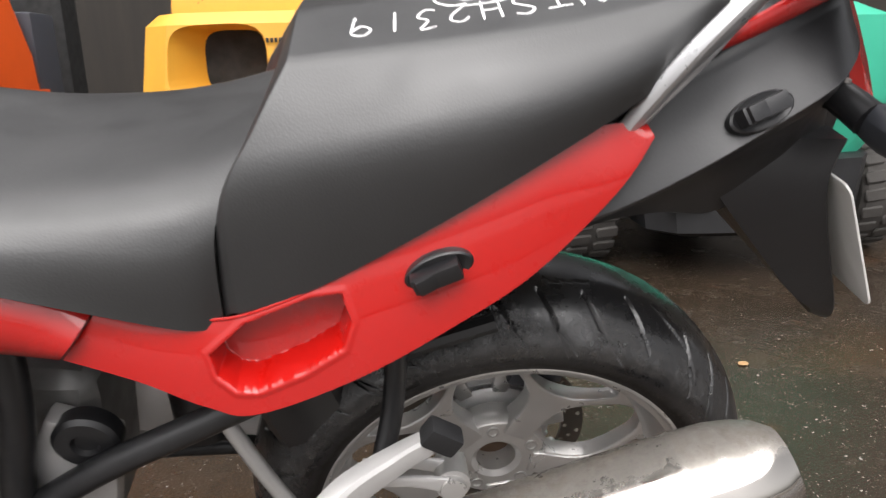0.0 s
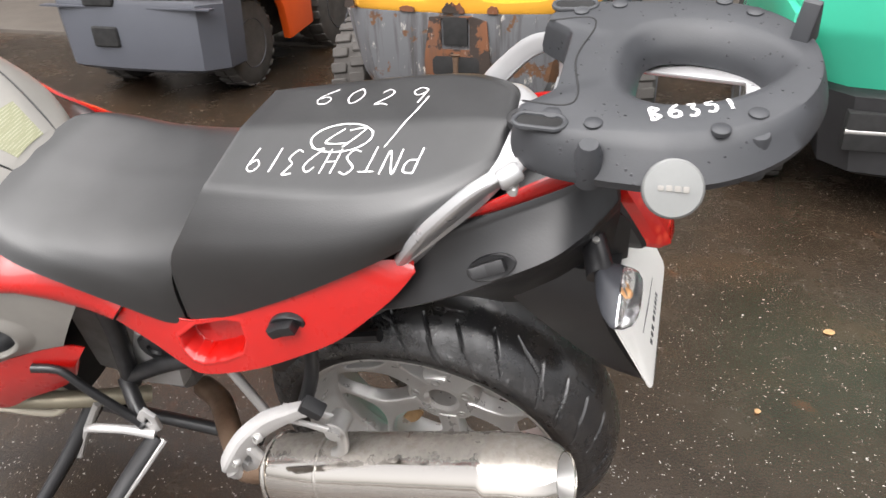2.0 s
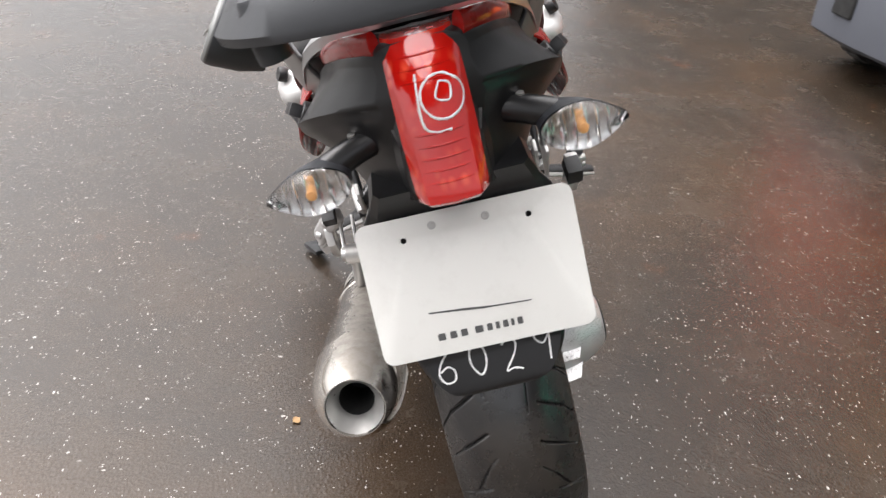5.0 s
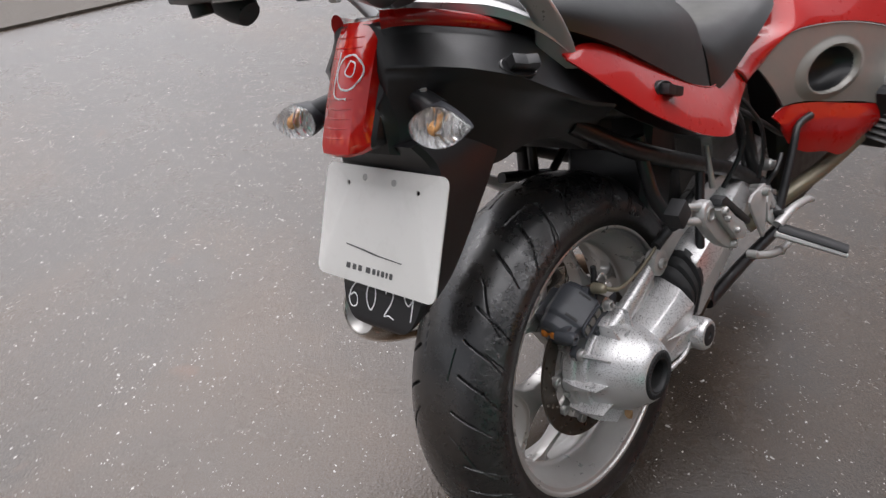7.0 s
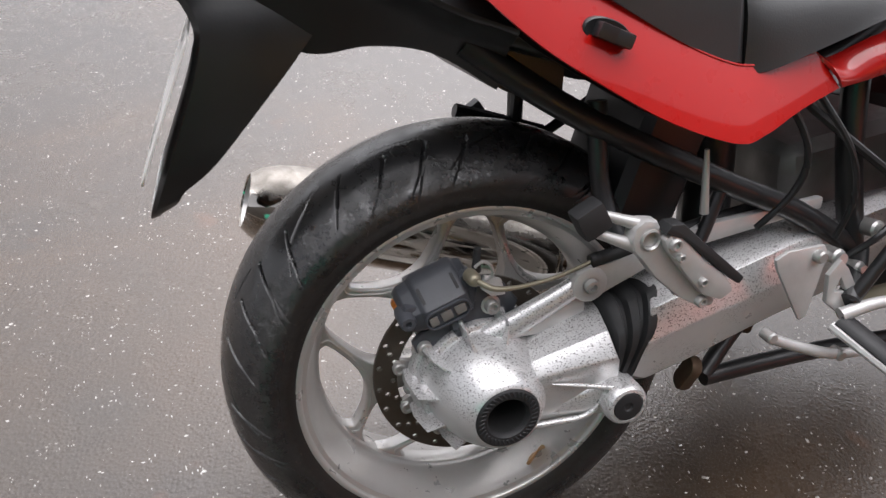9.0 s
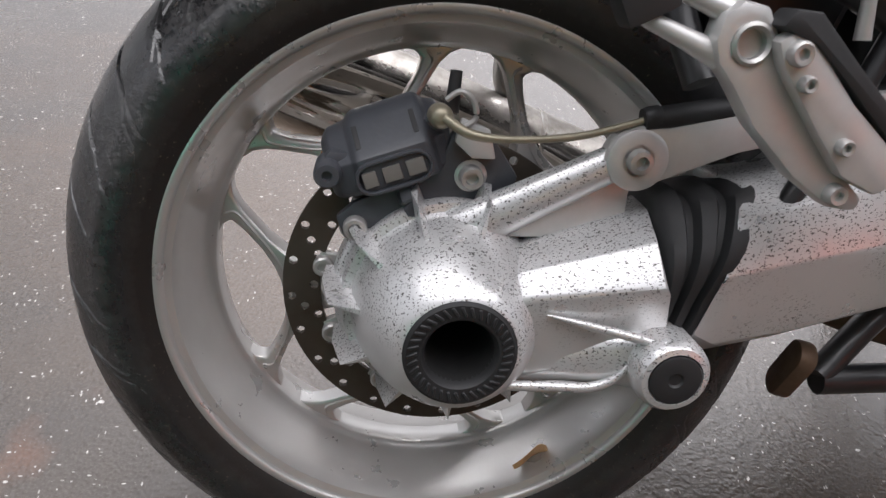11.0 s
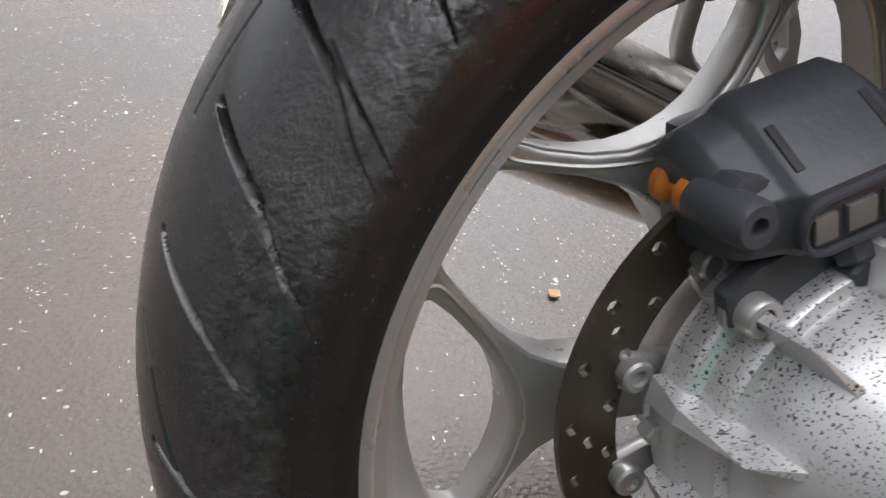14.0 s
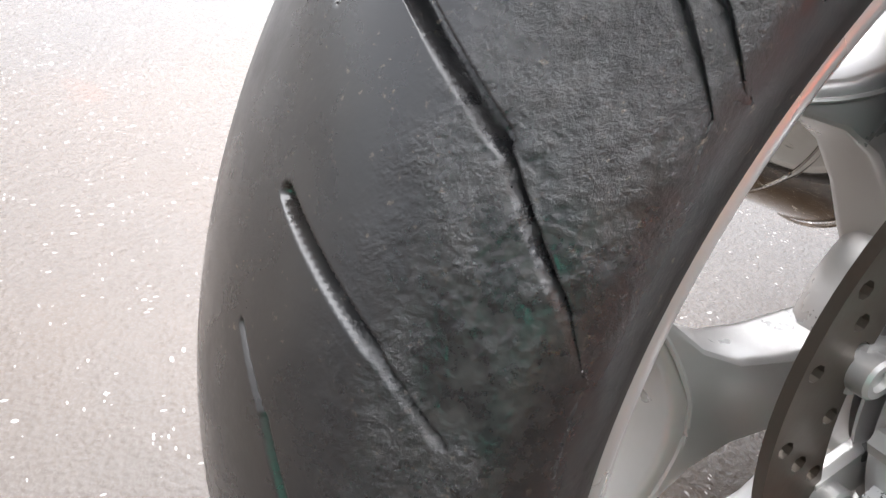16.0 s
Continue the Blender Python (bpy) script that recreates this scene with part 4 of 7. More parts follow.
# tail cover
TAIL = [(V(-0.02, 0, 0.86), V(-0.02, 0.118, 0.852), V(-0.02, 0.153, 0.756), V(-0.02, 0.093, 0.686)), (V(0.05, 0, 0.885), V(0.05, 0.122, 0.862), V(0.05, 0.157, 0.782), V(0.05, 0.093, 0.729)),
        (V(0.115, 0, 0.908), V(0.115, 0.115, 0.886), V(0.115, 0.156, 0.815), V(0.115, 0.092, 0.741)), (V(0.17, 0, 0.926), V(0.17, 0.101, 0.908), V(0.170, 0.150, 0.846), V(0.17, 0.087, 0.736)),
        (V(0.222, 0, 0.936), V(0.222, 0.083, 0.925), V(0.224, 0.134, 0.871), V(0.22, 0.074, 0.750)), (V(0.248, 0, 0.940), V(0.248, 0.070, 0.932), V(0.252, 0.110, 0.882), V(0.252, 0.064, 0.766)),
        (V(0.264, 0, 0.941), V(0.264, 0.056, 0.934), V(0.274, 0.080, 0.889), V(0.278, 0.052, 0.782)), (V(0.274, 0, 0.940), V(0.274, 0.042, 0.934), V(0.288, 0.052, 0.893), V(0.292, 0.044, 0.790))]


def tail_mesh():
    """The cover spreads out to a sharp hem; below it the flank draws in again to the lower edge."""
    cols = [curve([r[k] for r in TAIL], 6) for k in range(4)]
    loops = []
    for c, e, s, b in zip(*cols):
        half = curve([c, c.lerp(e, 0.6) + V(0, 0, 0.003), e], 4)[:-1] + [e + V(0, 0.001, -0.004)] + curve([e + V(0, 0.003, -0.010), e.lerp(s, 0.5) + V(0, -0.003, -0.002), s], 5)
        half += [s + V(0, -0.001, -0.003), s + V(0, -0.004, -0.006)] + curve([s.lerp(b, 0.10), s.lerp(b, 0.5) + V(0, -0.006, 0.004), b], 4)
        loops.append([Vector((p.x, -p.y, p.z)) for p in half[::-1]] + half[1:])
    return rings(bmesh.new(), loops)


tail = part("tail_cover", tail_mesh(), BLACK, bike, "matt black plastic tail cover", angle=45)
part("tail_core", rings(bmesh.new(), [[V(x, -w, z0), V(x, -w * 1.05, (z0 + z1) / 2), V(x, -w, z1), V(x, w, z1), V(x, w * 1.05, (z0 + z1) / 2), V(x, w, z0)] for x, w, z0, z1 in ((-0.10, 0.088, 0.655, 0.78), (-0.03, 0.088, 0.684, 0.80), (0.03, 0.088, 0.722, 0.83), (0.075, 0.087, 0.744, 0.84), (0.135, 0.085, 0.746, 0.86), (0.18, 0.080, 0.738, 0.88), (0.25, 0.062, 0.765, 0.89), (0.285, 0.046, 0.785, 0.870), (0.302, 0.040, 0.792, 0.850))]), BLACK, tail, angle=30)
part("hook_knob", knob((0.163, -0.1425, 0.857), -1, -22, 1.2, 34), BLACK, tail)
part("hook_knob", knob((0.163, 0.1425, 0.857), 1, -22, 1.2, 34), BLACK, tail)

# mudguard and number plate
MUD = [(0.80, 0.13, 0.296, 0.080), (0.765, 0.155, 0.282, 0.092), (0.72, 0.192, 0.293, 0.094), (0.67, 0.236, 0.314, 0.090), (0.62, 0.282, 0.337, 0.084), (0.592, 0.316, 0.349, 0.074), (0.574, 0.328, 0.355, 0.058), (0.566, 0.338, 0.353, 0.036)]


def mudguard():
    loops = []
    for z, xf, xr, w in MUD:
        loops.append([V(xr, -w * 0.92, z), V(xr, w * 0.92, z), V(xr - 0.006, w, z + 0.003), V(xf, w, z + 0.012), V(xf - 0.002, w * 0.9, z + 0.012), V(xf, -w * 0.9, z + 0.012), V(xf, -w, z + 0.012), V(xr - 0.006, -w, z + 0.003)])
    cols = [curve([l[i] for l in loops], 6) for i in range(8)]
    return rings(bmesh.new(), [[c[i] for c in cols] for i in range(len(cols[0]))])


mud = part("mudguard", mudguard(), BLACK, bike, "black plastic rear mudguard with white chalk digits")


def rounded(w, h, r, n=5):
    pts = []
    for cx, cy, a0 in ((w / 2 - r, h / 2 - r, 0), (-w / 2 + r, h / 2 - r, 90), (-w / 2 + r, -h / 2 + r, 180), (w / 2 - r, -h / 2 + r, 270)):
        pts += [(cx + r * math.cos(radians(a0 + 90 * k / n)), cy + r * math.sin(radians(a0 + 90 * k / n))) for k in range(n + 1)]
    return pts


# plate: local x to the right of the picture seen from behind, local y up its face, local z backwards
p_up = (V(0.2885, 0.0055, 0.7705) - V(0.3525, 0.002, 0.6335)).normalized()
p_right = V(-0.005, 1, -0.003)
p_right = (p_right - p_up * p_right.dot(p_up)).normalized()
p_out = p_right.cross(p_up)
PLATE_AT = Matrix(((p_right.x, p_up.x, p_out.x, 0.3120), (p_right.y, p_up.y, p_out.y, 0.0018), (p_right.z, p_up.z, p_out.z, 0.6940), (0, 0, 0, 1)))
plate_holes = [circle_pts(-0.066, 0.052, 0.0032, 10), circle_pts(0.066, 0.052, 0.0032, 10)]
plate = part("number_plate", slab(rounded(0.229, 0.152, 0.012), 0.0025, PLATE_AT @ pose(0, 0, 0.006), 0.0008, plate_holes), PLATE, bike, "blank white plate with small dark lettering and scratches")

# tail lamp
def lamp_loop(z, x0, x1, w):
    return [V(x0, -w, z), V(x0, w, z), V(x1 - 0.012, w, z), V(x1, w * 0.72, z), V(x1 + 0.003, 0, z), V(x1, -w * 0.72, z), V(x1 - 0.012, -w, z)]


lamp_rows = [(0.804, 0.31, 0.346, 0.031), (0.808, 0.305, 0.349, 0.0335), (0.818, 0.30, 0.347, 0.035), (0.86, 0.285, 0.325, 0.0365), (0.90, 0.265, 0.302, 0.0365), (0.925, 0.255, 0.286, 0.036), (0.943, 0.245, 0.270, 0.034)]
lamp = part("tail_lamp", rings(bmesh.new(), [lamp_loop(*r) for r in lamp_rows]), RED_LENS, bike, "glossy red tail lamp with a chalk mark", angle=40)

for z, w in ((0.826, 0.022), (0.836, 0.022), (0.846, 0.023), (0.856, 0.023), (0.866, 0.024), (0.908, 0.025), (0.918, 0.025), (0.928, 0.025)):
    x = float(np.interp(z, [r[0] for r in lamp_rows], [r[2] for r in lamp_rows])) + 0.0025
    part("lens_rib", tube([(x - 0.003, -w, z), (x + 0.0002, 0, z), (x - 0.003, w, z)], 0.0011, 6, 4), RED_LENS, lamp)
part("lamp_bezel", rings(bmesh.new(), [[V(p.x - 0.004, p.y * 1.13, p.z) for p in lamp_loop(z, x0 - 0.004, x1 - 0.016, w)] for z, x0, x1, w in lamp_rows]), BLACK, lamp, "black bezel behind the lens")

# luggage rack
RC = V(0.322, 0, 0)


def rack_outline(a, grow=0.0, back=0.0):
    """Half-width shape of the rack: blunt in front, rounded behind."""
    c, s = math.cos(a), math.sin(a)
    ex, ey = (0.140 if c > 0 else 0.145), 0.146
    n = 2.15 if c > 0 else 4.5
    r = (abs(c / ex) ** n + abs(s / ey) ** n) ** (-1 / n) + grow
    y = r * s * (1 - 0.10 * max(0, -c))
    t = min(max((abs(y) - 0.050) / 0.045, 0), 1)
    return V(max(RC.x + r * c, 0.216 - grow * 0.6 - 0.036 * t * t * (3 - 2 * t)), y, 0)


def rack_hole(a, grow=0.0):
    c, s = math.cos(a), math.sin(a)
    ex = 0.082 if c > 0 else 0.046
    n = 1.65 if c > 0 else 3.0
    r = (abs(c / ex) ** n + abs(s / 0.058) ** n) ** (-1 / n) + grow
    return V(0.335 + r * c, r * s, 0)


def rack_mesh():
    seg = 96
    A = [2 * math.pi * k / seg for k in range(seg)]
    flank = lambda a, k: k * math.sin(a) ** 2 * min(1, max(0, (math.cos(a) + 0.75) / 0.3))
    rise = lambda p: 0.012 * (p.x - 0.2) / 0.26
    def up(p, z):
        return V(p.x, p.y, z + rise(p))
    loops = [[up(rack_hole(a, -0.004), 0.992) for a in A], [up(rack_hole(a, -0.003), 1.004) for a in A], [up(rack_hole(a, 0.003), 1.014) for a in A],
             [up(rack_hole(a, 0.013), 1.026) for a in A], [up(rack_hole(a, 0.020), 1.0305) for a in A], [up(rack_hole(a, 0.026), 1.0315) for a in A],
             [up(rack_outline(a, -0.009 - flank(a, 0.020)), 1.0312) for a in A], [up(rack_outline(a, -0.005 - flank(a, 0.018)), 1.0300) for a in A], [up(rack_outline(a, 0.0 - flank(a, 0.012)), 1.019) for a in A],
             [up(rack_outline(a, 0.005 + flank(a, 0.003)), 0.996 + 0.008 * max(0, math.cos(a))) for a in A], [up(rack_outline(a, 0.004 + flank(a, 0.002)), 0.987 + 0.011 * max(0, math.cos(a))) for a in A], [up(rack_outline(a, -0.008), 0.984 + 0.011 * max(0, math.cos(a))) for a in A], [up(rack_hole(a, 0.0), 0.990) for a in A]]
    return rings(bmesh.new(), loops, caps=False)


rack = part("luggage_rack", rack_mesh(), RACK, bike, "charcoal plastic luggage rack with a hand opening", angle=45)

# grab rails
def grab_rail():
    """A cast blade beside the seat, broad and twisted at its foot, that narrows and turns in under the rack."""
    front = curve([(0.038, -0.141, 0.825), (0.062, -0.150, 0.868), (0.092, -0.154, 0.911), (0.122, -0.152, 0.945), (0.150, -0.146, 0.971), (0.176, -0.135, 0.985), (0.197, -0.118, 0.989), (0.211, -0.090, 0.987), (0.216, -0.060, 0.977), (0.212, -0.028, 0.965), (0.209, -0.004, 0.960)], 6)
    rear = curve([(0.090, -0.108, 0.842), (0.096, -0.119, 0.868), (0.108, -0.130, 0.894), (0.132, -0.135, 0.923), (0.158, -0.131, 0.951), (0.179, -0.122, 0.966), (0.192, -0.108, 0.972), (0.201, -0.086, 0.971), (0.204, -0.058, 0.959), (0.203, -0.028, 0.949), (0.203, -0.004, 0.945)], 6)
    loops = []
    for i, (f, r) in enumerate(zip(front, rear)):
        c, a = (f + r) / 2, (f - r) / 2
        d = front[min(i + 1, len(front) - 1)] + rear[min(i + 1, len(rear) - 1)] - front[max(i - 1, 0)] - rear[max(i - 1, 0)]
        n = a.cross(d).normalized() * 0.0068
        loop = []
        for k in range(24):
            u, v = math.cos(2 * math.pi * k / 24), math.sin(2 * math.pi * k / 24)
            q = (abs(u) ** 3.4 + abs(v) ** 3.4) ** (-1 / 3.4)
            loop.append(c + a * (q * u) + n * (q * v) * (1 + 0.35 * u))
        loops.append(loop)
    return rings(bmesh.new(), loops)


rails = both_sides("grab_rail", grab_rail, RAIL, bike, "silver cast grab rail, a broad blade at its foot", angle=30)
COLLAR = [(V(0.060, 0.142, 0.868), V(0.066, 0.146, 0.862)), (V(0.100, 0.126, 0.905), V(0.110, 0.134, 0.900)), (V(0.136, 0.104, 0.930), V(0.148, 0.108, 0.926)), (V(0.155, 0.070, 0.942), V(0.171, 0.074, 0.938)),
          (V(0.160, 0.040, 0.947), V(0.186, 0.048, 0.944)), (V(0.162, 0.015, 0.949), V(0.206, 0.026, 0.950))]


def collar():
    rows = [(V(a.x, -a.y, a.z), V(b.x, -b.y, b.z)) for a, b in COLLAR] + [(a, b) for a, b in reversed(COLLAR)]
    inner, outer = curve([r[0] for r in rows], 5), curve([r[1] for r in rows], 5)
    return skin([[a, a.lerp(b, 0.33) + V(0, 0, 0.0015), a.lerp(b, 0.66) + V(0, 0, 0.0015), b, b + V(0, 0, -0.012)] for a, b in zip(inner, outer)], 0.003)


part("lock_plate", collar(), RAIL, bike, "silver collar round the seat end with the lock")

# exhaust
EX0, EX1 = V(-0.245, -0.192, 0.318), V(0.254, -0.189, 0.494)
ex_axis = (EX1 - EX0).normalized()
EXL = (EX1 - EX0).length
silencer = part("silencer", turned(EX0, ex_axis, [(0.020, -0.01), (0.032, -0.008), (0.046, 0.004), (0.060, 0.02), (0.063, 0.03), (0.0645, 0.04), (0.0655, 0.135), (0.0655, EXL - 0.105),
                                                     (0.0665, EXL - 0.1), (0.0655, EXL - 0.095), (0.064, EXL - 0.06), (0.0595, EXL - 0.035), (0.051, EXL - 0.012), (0.043, EXL - 0.001), (0.0400, EXL + 0.003), (0.0385, EXL + 0.003), (0.0375, EXL - 0.002), (0.0375, EXL - 0.12), (0.001, EXL - 0.12)], 72), EXHAUST, bike, "polished steel silencer with grime on top")

part("outlet_cone", turned(EX0, ex_axis, [(0.0374, EXL + 0.0005), (0.0355, EXL - 0.003), (0.0310, EXL - 0.011), (0.0265, EXL - 0.018), (0.0245, EXL - 0.0225), (0.0235, EXL - 0.03)], 60, caps=False), STEEL, silencer, "brushed steel cone in the outlet")
part("outlet", turned(EX0, ex_axis, [(0.0233, EXL - 0.026), (0.0230, EXL - 0.11), (0.001, EXL - 0.111)], 40, caps=False), DARK, silencer, "near-black inside of the outlet")
# swingarm and final drive
drive_c = V(-0.002, 0, 0.322)
drive = part("final_drive", turned(drive_c, (0, 1, 0), [(0.060, 0.066), (0.090, 0.068), (0.093, 0.074), (0.092, 0.086), (0.0905, 0.089), (0.086, 0.0915), (0.0855, 0.106), (0.0840, 0.1085), (0.0775, 0.1095), (0.0765, 0.118), (0.0725, 0.134), (0.066, 0.152), (0.0575, 0.168), (0.050, 0.179), (0.0445, 0.186), (0.0405, 0.188), (0.039, 0.186), (0.038, 0.05), (0.001, 0.045)], 72), CAST_DIRTY, bike, "silver final drive housing spattered with dirt")
part("hub_ring", turned(drive_c, (0, 1, 0), [(0.0405, 0.184), (0.0405, 0.1885), (0.038, 0.1905), (0.0275, 0.1900), (0.0252, 0.187), (0.0248, 0.180)], 48, caps=False), RUBBER, drive, "black ribbed ring in the hub")
# bore wall coloured near-black so that it looks deeply shaded
part("hub_tunnel", turned(drive_c, (0, 1, 0), [(0.0250, 0.183), (0.0246, 0.178), (0.0240, 0.05), (0.001, 0.048)], 40, caps=False), DARK, drive, "hub bore coloured near-black to stand for its deep shade")


def arm_loop(x, y, z, wy, hz):
    n = 20
    out = []
    for k in range(n):
        a = 2 * math.pi * k / n
        c, s = math.cos(a), math.sin(a)
        r = (abs(c) ** 3.2 + abs(s) ** 3.2) ** (-1 / 3.2)
        out.append(V(x, y + r * c * wy, z + r * s * hz))
    return out


def arm_section(x, top, f1, ridge, low, bottom, y0):
    """A cast arm's section: flat top, two bright upper facets, a ridge, and a lower flank; each edge is (dx, y, z)."""
    edges = [(0, y0, bottom[2] + 0.012), (0, y0, top[2] - 0.012), (0, y0 + 0.012, top[2]), top, f1, ridge, (ridge[0] * 0.6 + low[0] * 0.4, ridge[1] * 0.9 + low[1] * 0.1, ridge[2] * 0.9 + low[2] * 0.1), low, bottom, (0, y0 + 0.012, bottom[2])]
    return [V(x + dx, y, z) for dx, y, z in edges]


def faceted(sections, edge=0.0022):
    bm = rings(bmesh.new(), sections)
    bmesh.ops.recalc_face_normals(bm, faces=bm.faces)
    sharp = [e for e in bm.edges if len(e.link_faces) == 2 and e.calc_face_angle(0) > 0.30]
    bmesh.ops.bevel(bm, geom=sharp, offset=edge, segments=2, affect="EDGES", profile=0.6, clamp_overlap=True)
    return bm


swing = part("swingarm", faceted([
    arm_section(-0.196, (-0.015, 0.132, 0.437), (0.000, 0.164, 0.420), (0.004, 0.178, 0.381), (0.018, 0.170, 0.330), (0.012, 0.150, 0.312), 0.065),
    arm_section(-0.205, (-0.015, 0.132, 0.438), (0.000, 0.165, 0.422), (0.003, 0.177, 0.382), (0.008, 0.167, 0.320), (0.004, 0.145, 0.303), 0.062),
    arm_section(-0.260, (0, 0.131, 0.449), (0, 0.163, 0.436), (0, 0.172, 0.394), (0, 0.158, 0.327), (0, 0.138, 0.312), 0.060),
    arm_section(-0.40, (0, 0.118, 0.478), (0, 0.150, 0.466), (0, 0.158, 0.420), (0, 0.145, 0.360), (0, 0.125, 0.346), 0.05),
    arm_section(-0.64, (0, 0.090, 0.500), (0, 0.112, 0.490), (0, 0.120, 0.440), (0, 0.110, 0.390), (0, 0.09, 0.375), 0.0)], 0.0025), CAST_DIRTY, bike, "silver cast swingarm spattered with dirt", angle=28)
part("drive_arm", faceted([
    arm_section(-0.034, (0, 0.118, 0.374), (0, 0.148, 0.367), (0, 0.162, 0.353), (0, 0.160, 0.291), (0, 0.150, 0.281), 0.075),
    arm_section(-0.045, (0, 0.126, 0.378), (0, 0.158, 0.371), (0, 0.171, 0.356), (0, 0.166, 0.292), (0, 0.157, 0.281), 0.075),
    arm_section(-0.095, (0, 0.130, 0.396), (0, 0.161, 0.386), (0, 0.177, 0.364), (0, 0.168, 0.300), (0, 0.155, 0.287), 0.076),
    arm_section(-0.148, (0.004, 0.130, 0.413), (0.007, 0.163, 0.400), (0.004, 0.183, 0.3725), (-0.012, 0.166, 0.318), (-0.008, 0.150, 0.306), 0.078)], 0.0028), CAST_DIRTY, drive, angle=28)


def boot_loop(x, k):
    """A section of the boot: it follows the facets of the arms, k of their size; its lower edge draws to the front less than its top."""
    edges = [(0.050, 0.070, 0.330), (0.040, 0.066, 0.380), (-0.012, 0.080, 0.418), (-0.018, 0.130, 0.424), (-0.008, 0.160, 0.408), (0.004, 0.176, 0.376), (0.020, 0.164, 0.326), (0.022, 0.145, 0.314), (0.03, 0.095, 0.312)]
    t = (x + 0.150) / -0.048
    lift = 0.012 * t
    return [V(x + dx * t, 0.118 + (y - 0.118) * k, 0.366 + (z - 0.366) * k + lift * (z > 0.34)) for dx, y, z in curve_loop(edges)]


def curve_loop(edges):
    return [tuple(p) for p in curve([V(*e) for e in edges], 4, closed=True)]


boot_rows = [(-0.146, 0.90), (-0.150, 1.03), (-0.158, 1.04), (-0.162, 0.90), (-0.166, 0.89), (-0.169, 1.01), (-0.178, 1.02), (-0.182, 0.89), (-0.186, 0.89), (-0.189, 1.01), (-0.199, 1.02), (-0.204, 0.95)]
part("rubber_boot", rings(bmesh.new(), [boot_loop(*r) for r in boot_rows]), RUBBER, swing, "black ribbed rubber boot", angle=50)

# engine block and frame, mostly in shade behind the panels
engine = part("engine_block", box((-0.93, 0, 0.44), (0.42, 0.26, 0.36), 0.06, (0, 0, 0), None, 3), BLACK_FRAME, bike, "dark engine and gearbox housing")
part("gearbox", box((-0.56, 0, 0.46), (0.22, 0.17, 0.26), 0.04, (0, 8, 0), None, 3), ENGINE_CAST, engine)


def leaf_mesh():
    rows = []
    for k in range(13):
        u = k / 12
        w = 0.014 * math.sin(math.pi * u) ** 0.7 + 0.0004
        rows.append([V(0.046 * (u - 0.5), v * w, 0.004 * v * v + 0.003 * math.sin(5 * u)) for v in (-1, -0.5, 0, 0.5, 1)])
    bm = skin(rows, 0.0006)
    bmesh.ops.transform(bm, matrix=pose(-0.101, 0.064, 0.136, 58, 0, 28), verts=bm.verts)
    return bm


leaf = part("dead_leaf", leaf_mesh(), LEAF, None)
leaf.matrix_world = bike.matrix_world
tagged(leaf, "tan dead leaf stuck inside the wheel rim", "leaf")

part("gearbox_cover", slab([(-0.475, 0.552), (-0.412, 0.520), (-0.440, 0.400), (-0.540, 0.385), (-0.520, 0.47)], 0.030, pose(0, -0.085, 0, 90, 0, 0), 0.006), CAST, engine, "dull silver gearbox cover")
part("cover_cap", turned((-0.441, -0.112, 0.523), (0, -1, 0), [(0.033, -0.01), (0.033, 0.008), (0.028, 0.012), (0.014, 0.012), (0.012, 0.006), (0.0005, 0.006)], 28), BLACK, engine, "black round cap")
# no hose here: a pale tube added to imitate the pipe's bright highlights
PIPE_HIGHLIGHT = Mat("cream_pipe_highlight", 0.5, 0, (0.55, 0.50, 0.40)).m
part("pipe_highlight", tube([(-0.93, -0.165, 0.275), (-0.82, -0.165, 0.338), (-0.70, -0.165, 0.386), (-0.680, -0.165, 0.366), (-0.764, -0.165, 0.284), (-0.926, -0.165, 0.250)], 0.0075, 10), PIPE_HIGHLIGHT, engine, "cream looped tube standing for highlights on the pipe")

# ---- fairing ----
def ellipse_depth(x, z, cx, cz, rx, rz, tilt):
    c, s = math.cos(tilt), math.sin(tilt)
    u, w = (x - cx) * c + (z - cz) * s, -(x - cx) * s + (z - cz) * c
    return math.hypot(u / rx, w / rz)


SILVER = [(V(-0.476, -0.165, 0.682), V(-0.538, -0.186, 0.592)), (V(-0.515, -0.178, 0.706), V(-0.575, -0.198, 0.588)), (V(-0.56, -0.192, 0.722), V(-0.62, -0.212, 0.577)), (V(-0.62, -0.212, 0.720), V(-0.68, -0.231, 0.558)),
          (V(-0.71, -0.240, 0.705), V(-0.755, -0.255, 0.536)), (V(-0.81, -0.272, 0.675), V(-0.84, -0.282, 0.505)), (V(-0.93, -0.310, 0.624), V(-0.885, -0.297, 0.505))]
SCOOP = (-0.663, 0.628, 0.078, 0.046, 0.05)


def silver_panel():
    g = grid_from(SILVER, 24, 48, 0.004)
    for row in g:
        for p in row:
            e = ellipse_depth(p.x, p.z, *SCOOP)
            p.y -= 0.009 * max(0, 1 - abs(e - 1.0) / 0.28)
    bm = skin(g, 0)
    cx, cz = SCOOP[:2]
    open_faces = [f for f in bm.faces if ellipse_depth(f.calc_center_median().x, f.calc_center_median().z, *SCOOP) < 0.90]
    bmesh.ops.delete(bm, geom=open_faces, context="FACES")
    for v in bm.verts:
        e = ellipse_depth(v.co.x, v.co.z, *SCOOP)
        if e < 1.1 and v.is_boundary:
            v.co.x, v.co.z = cx + (v.co.x - cx) * 0.88 / e, cz + (v.co.z - cz) * 0.88 / e
            v.co.y += 0.006
    bmesh.ops.recalc_face_normals(bm, faces=bm.faces)
    bmesh.ops.solidify(bm, geom=bm.faces[:], thickness=0.004)
    return bm


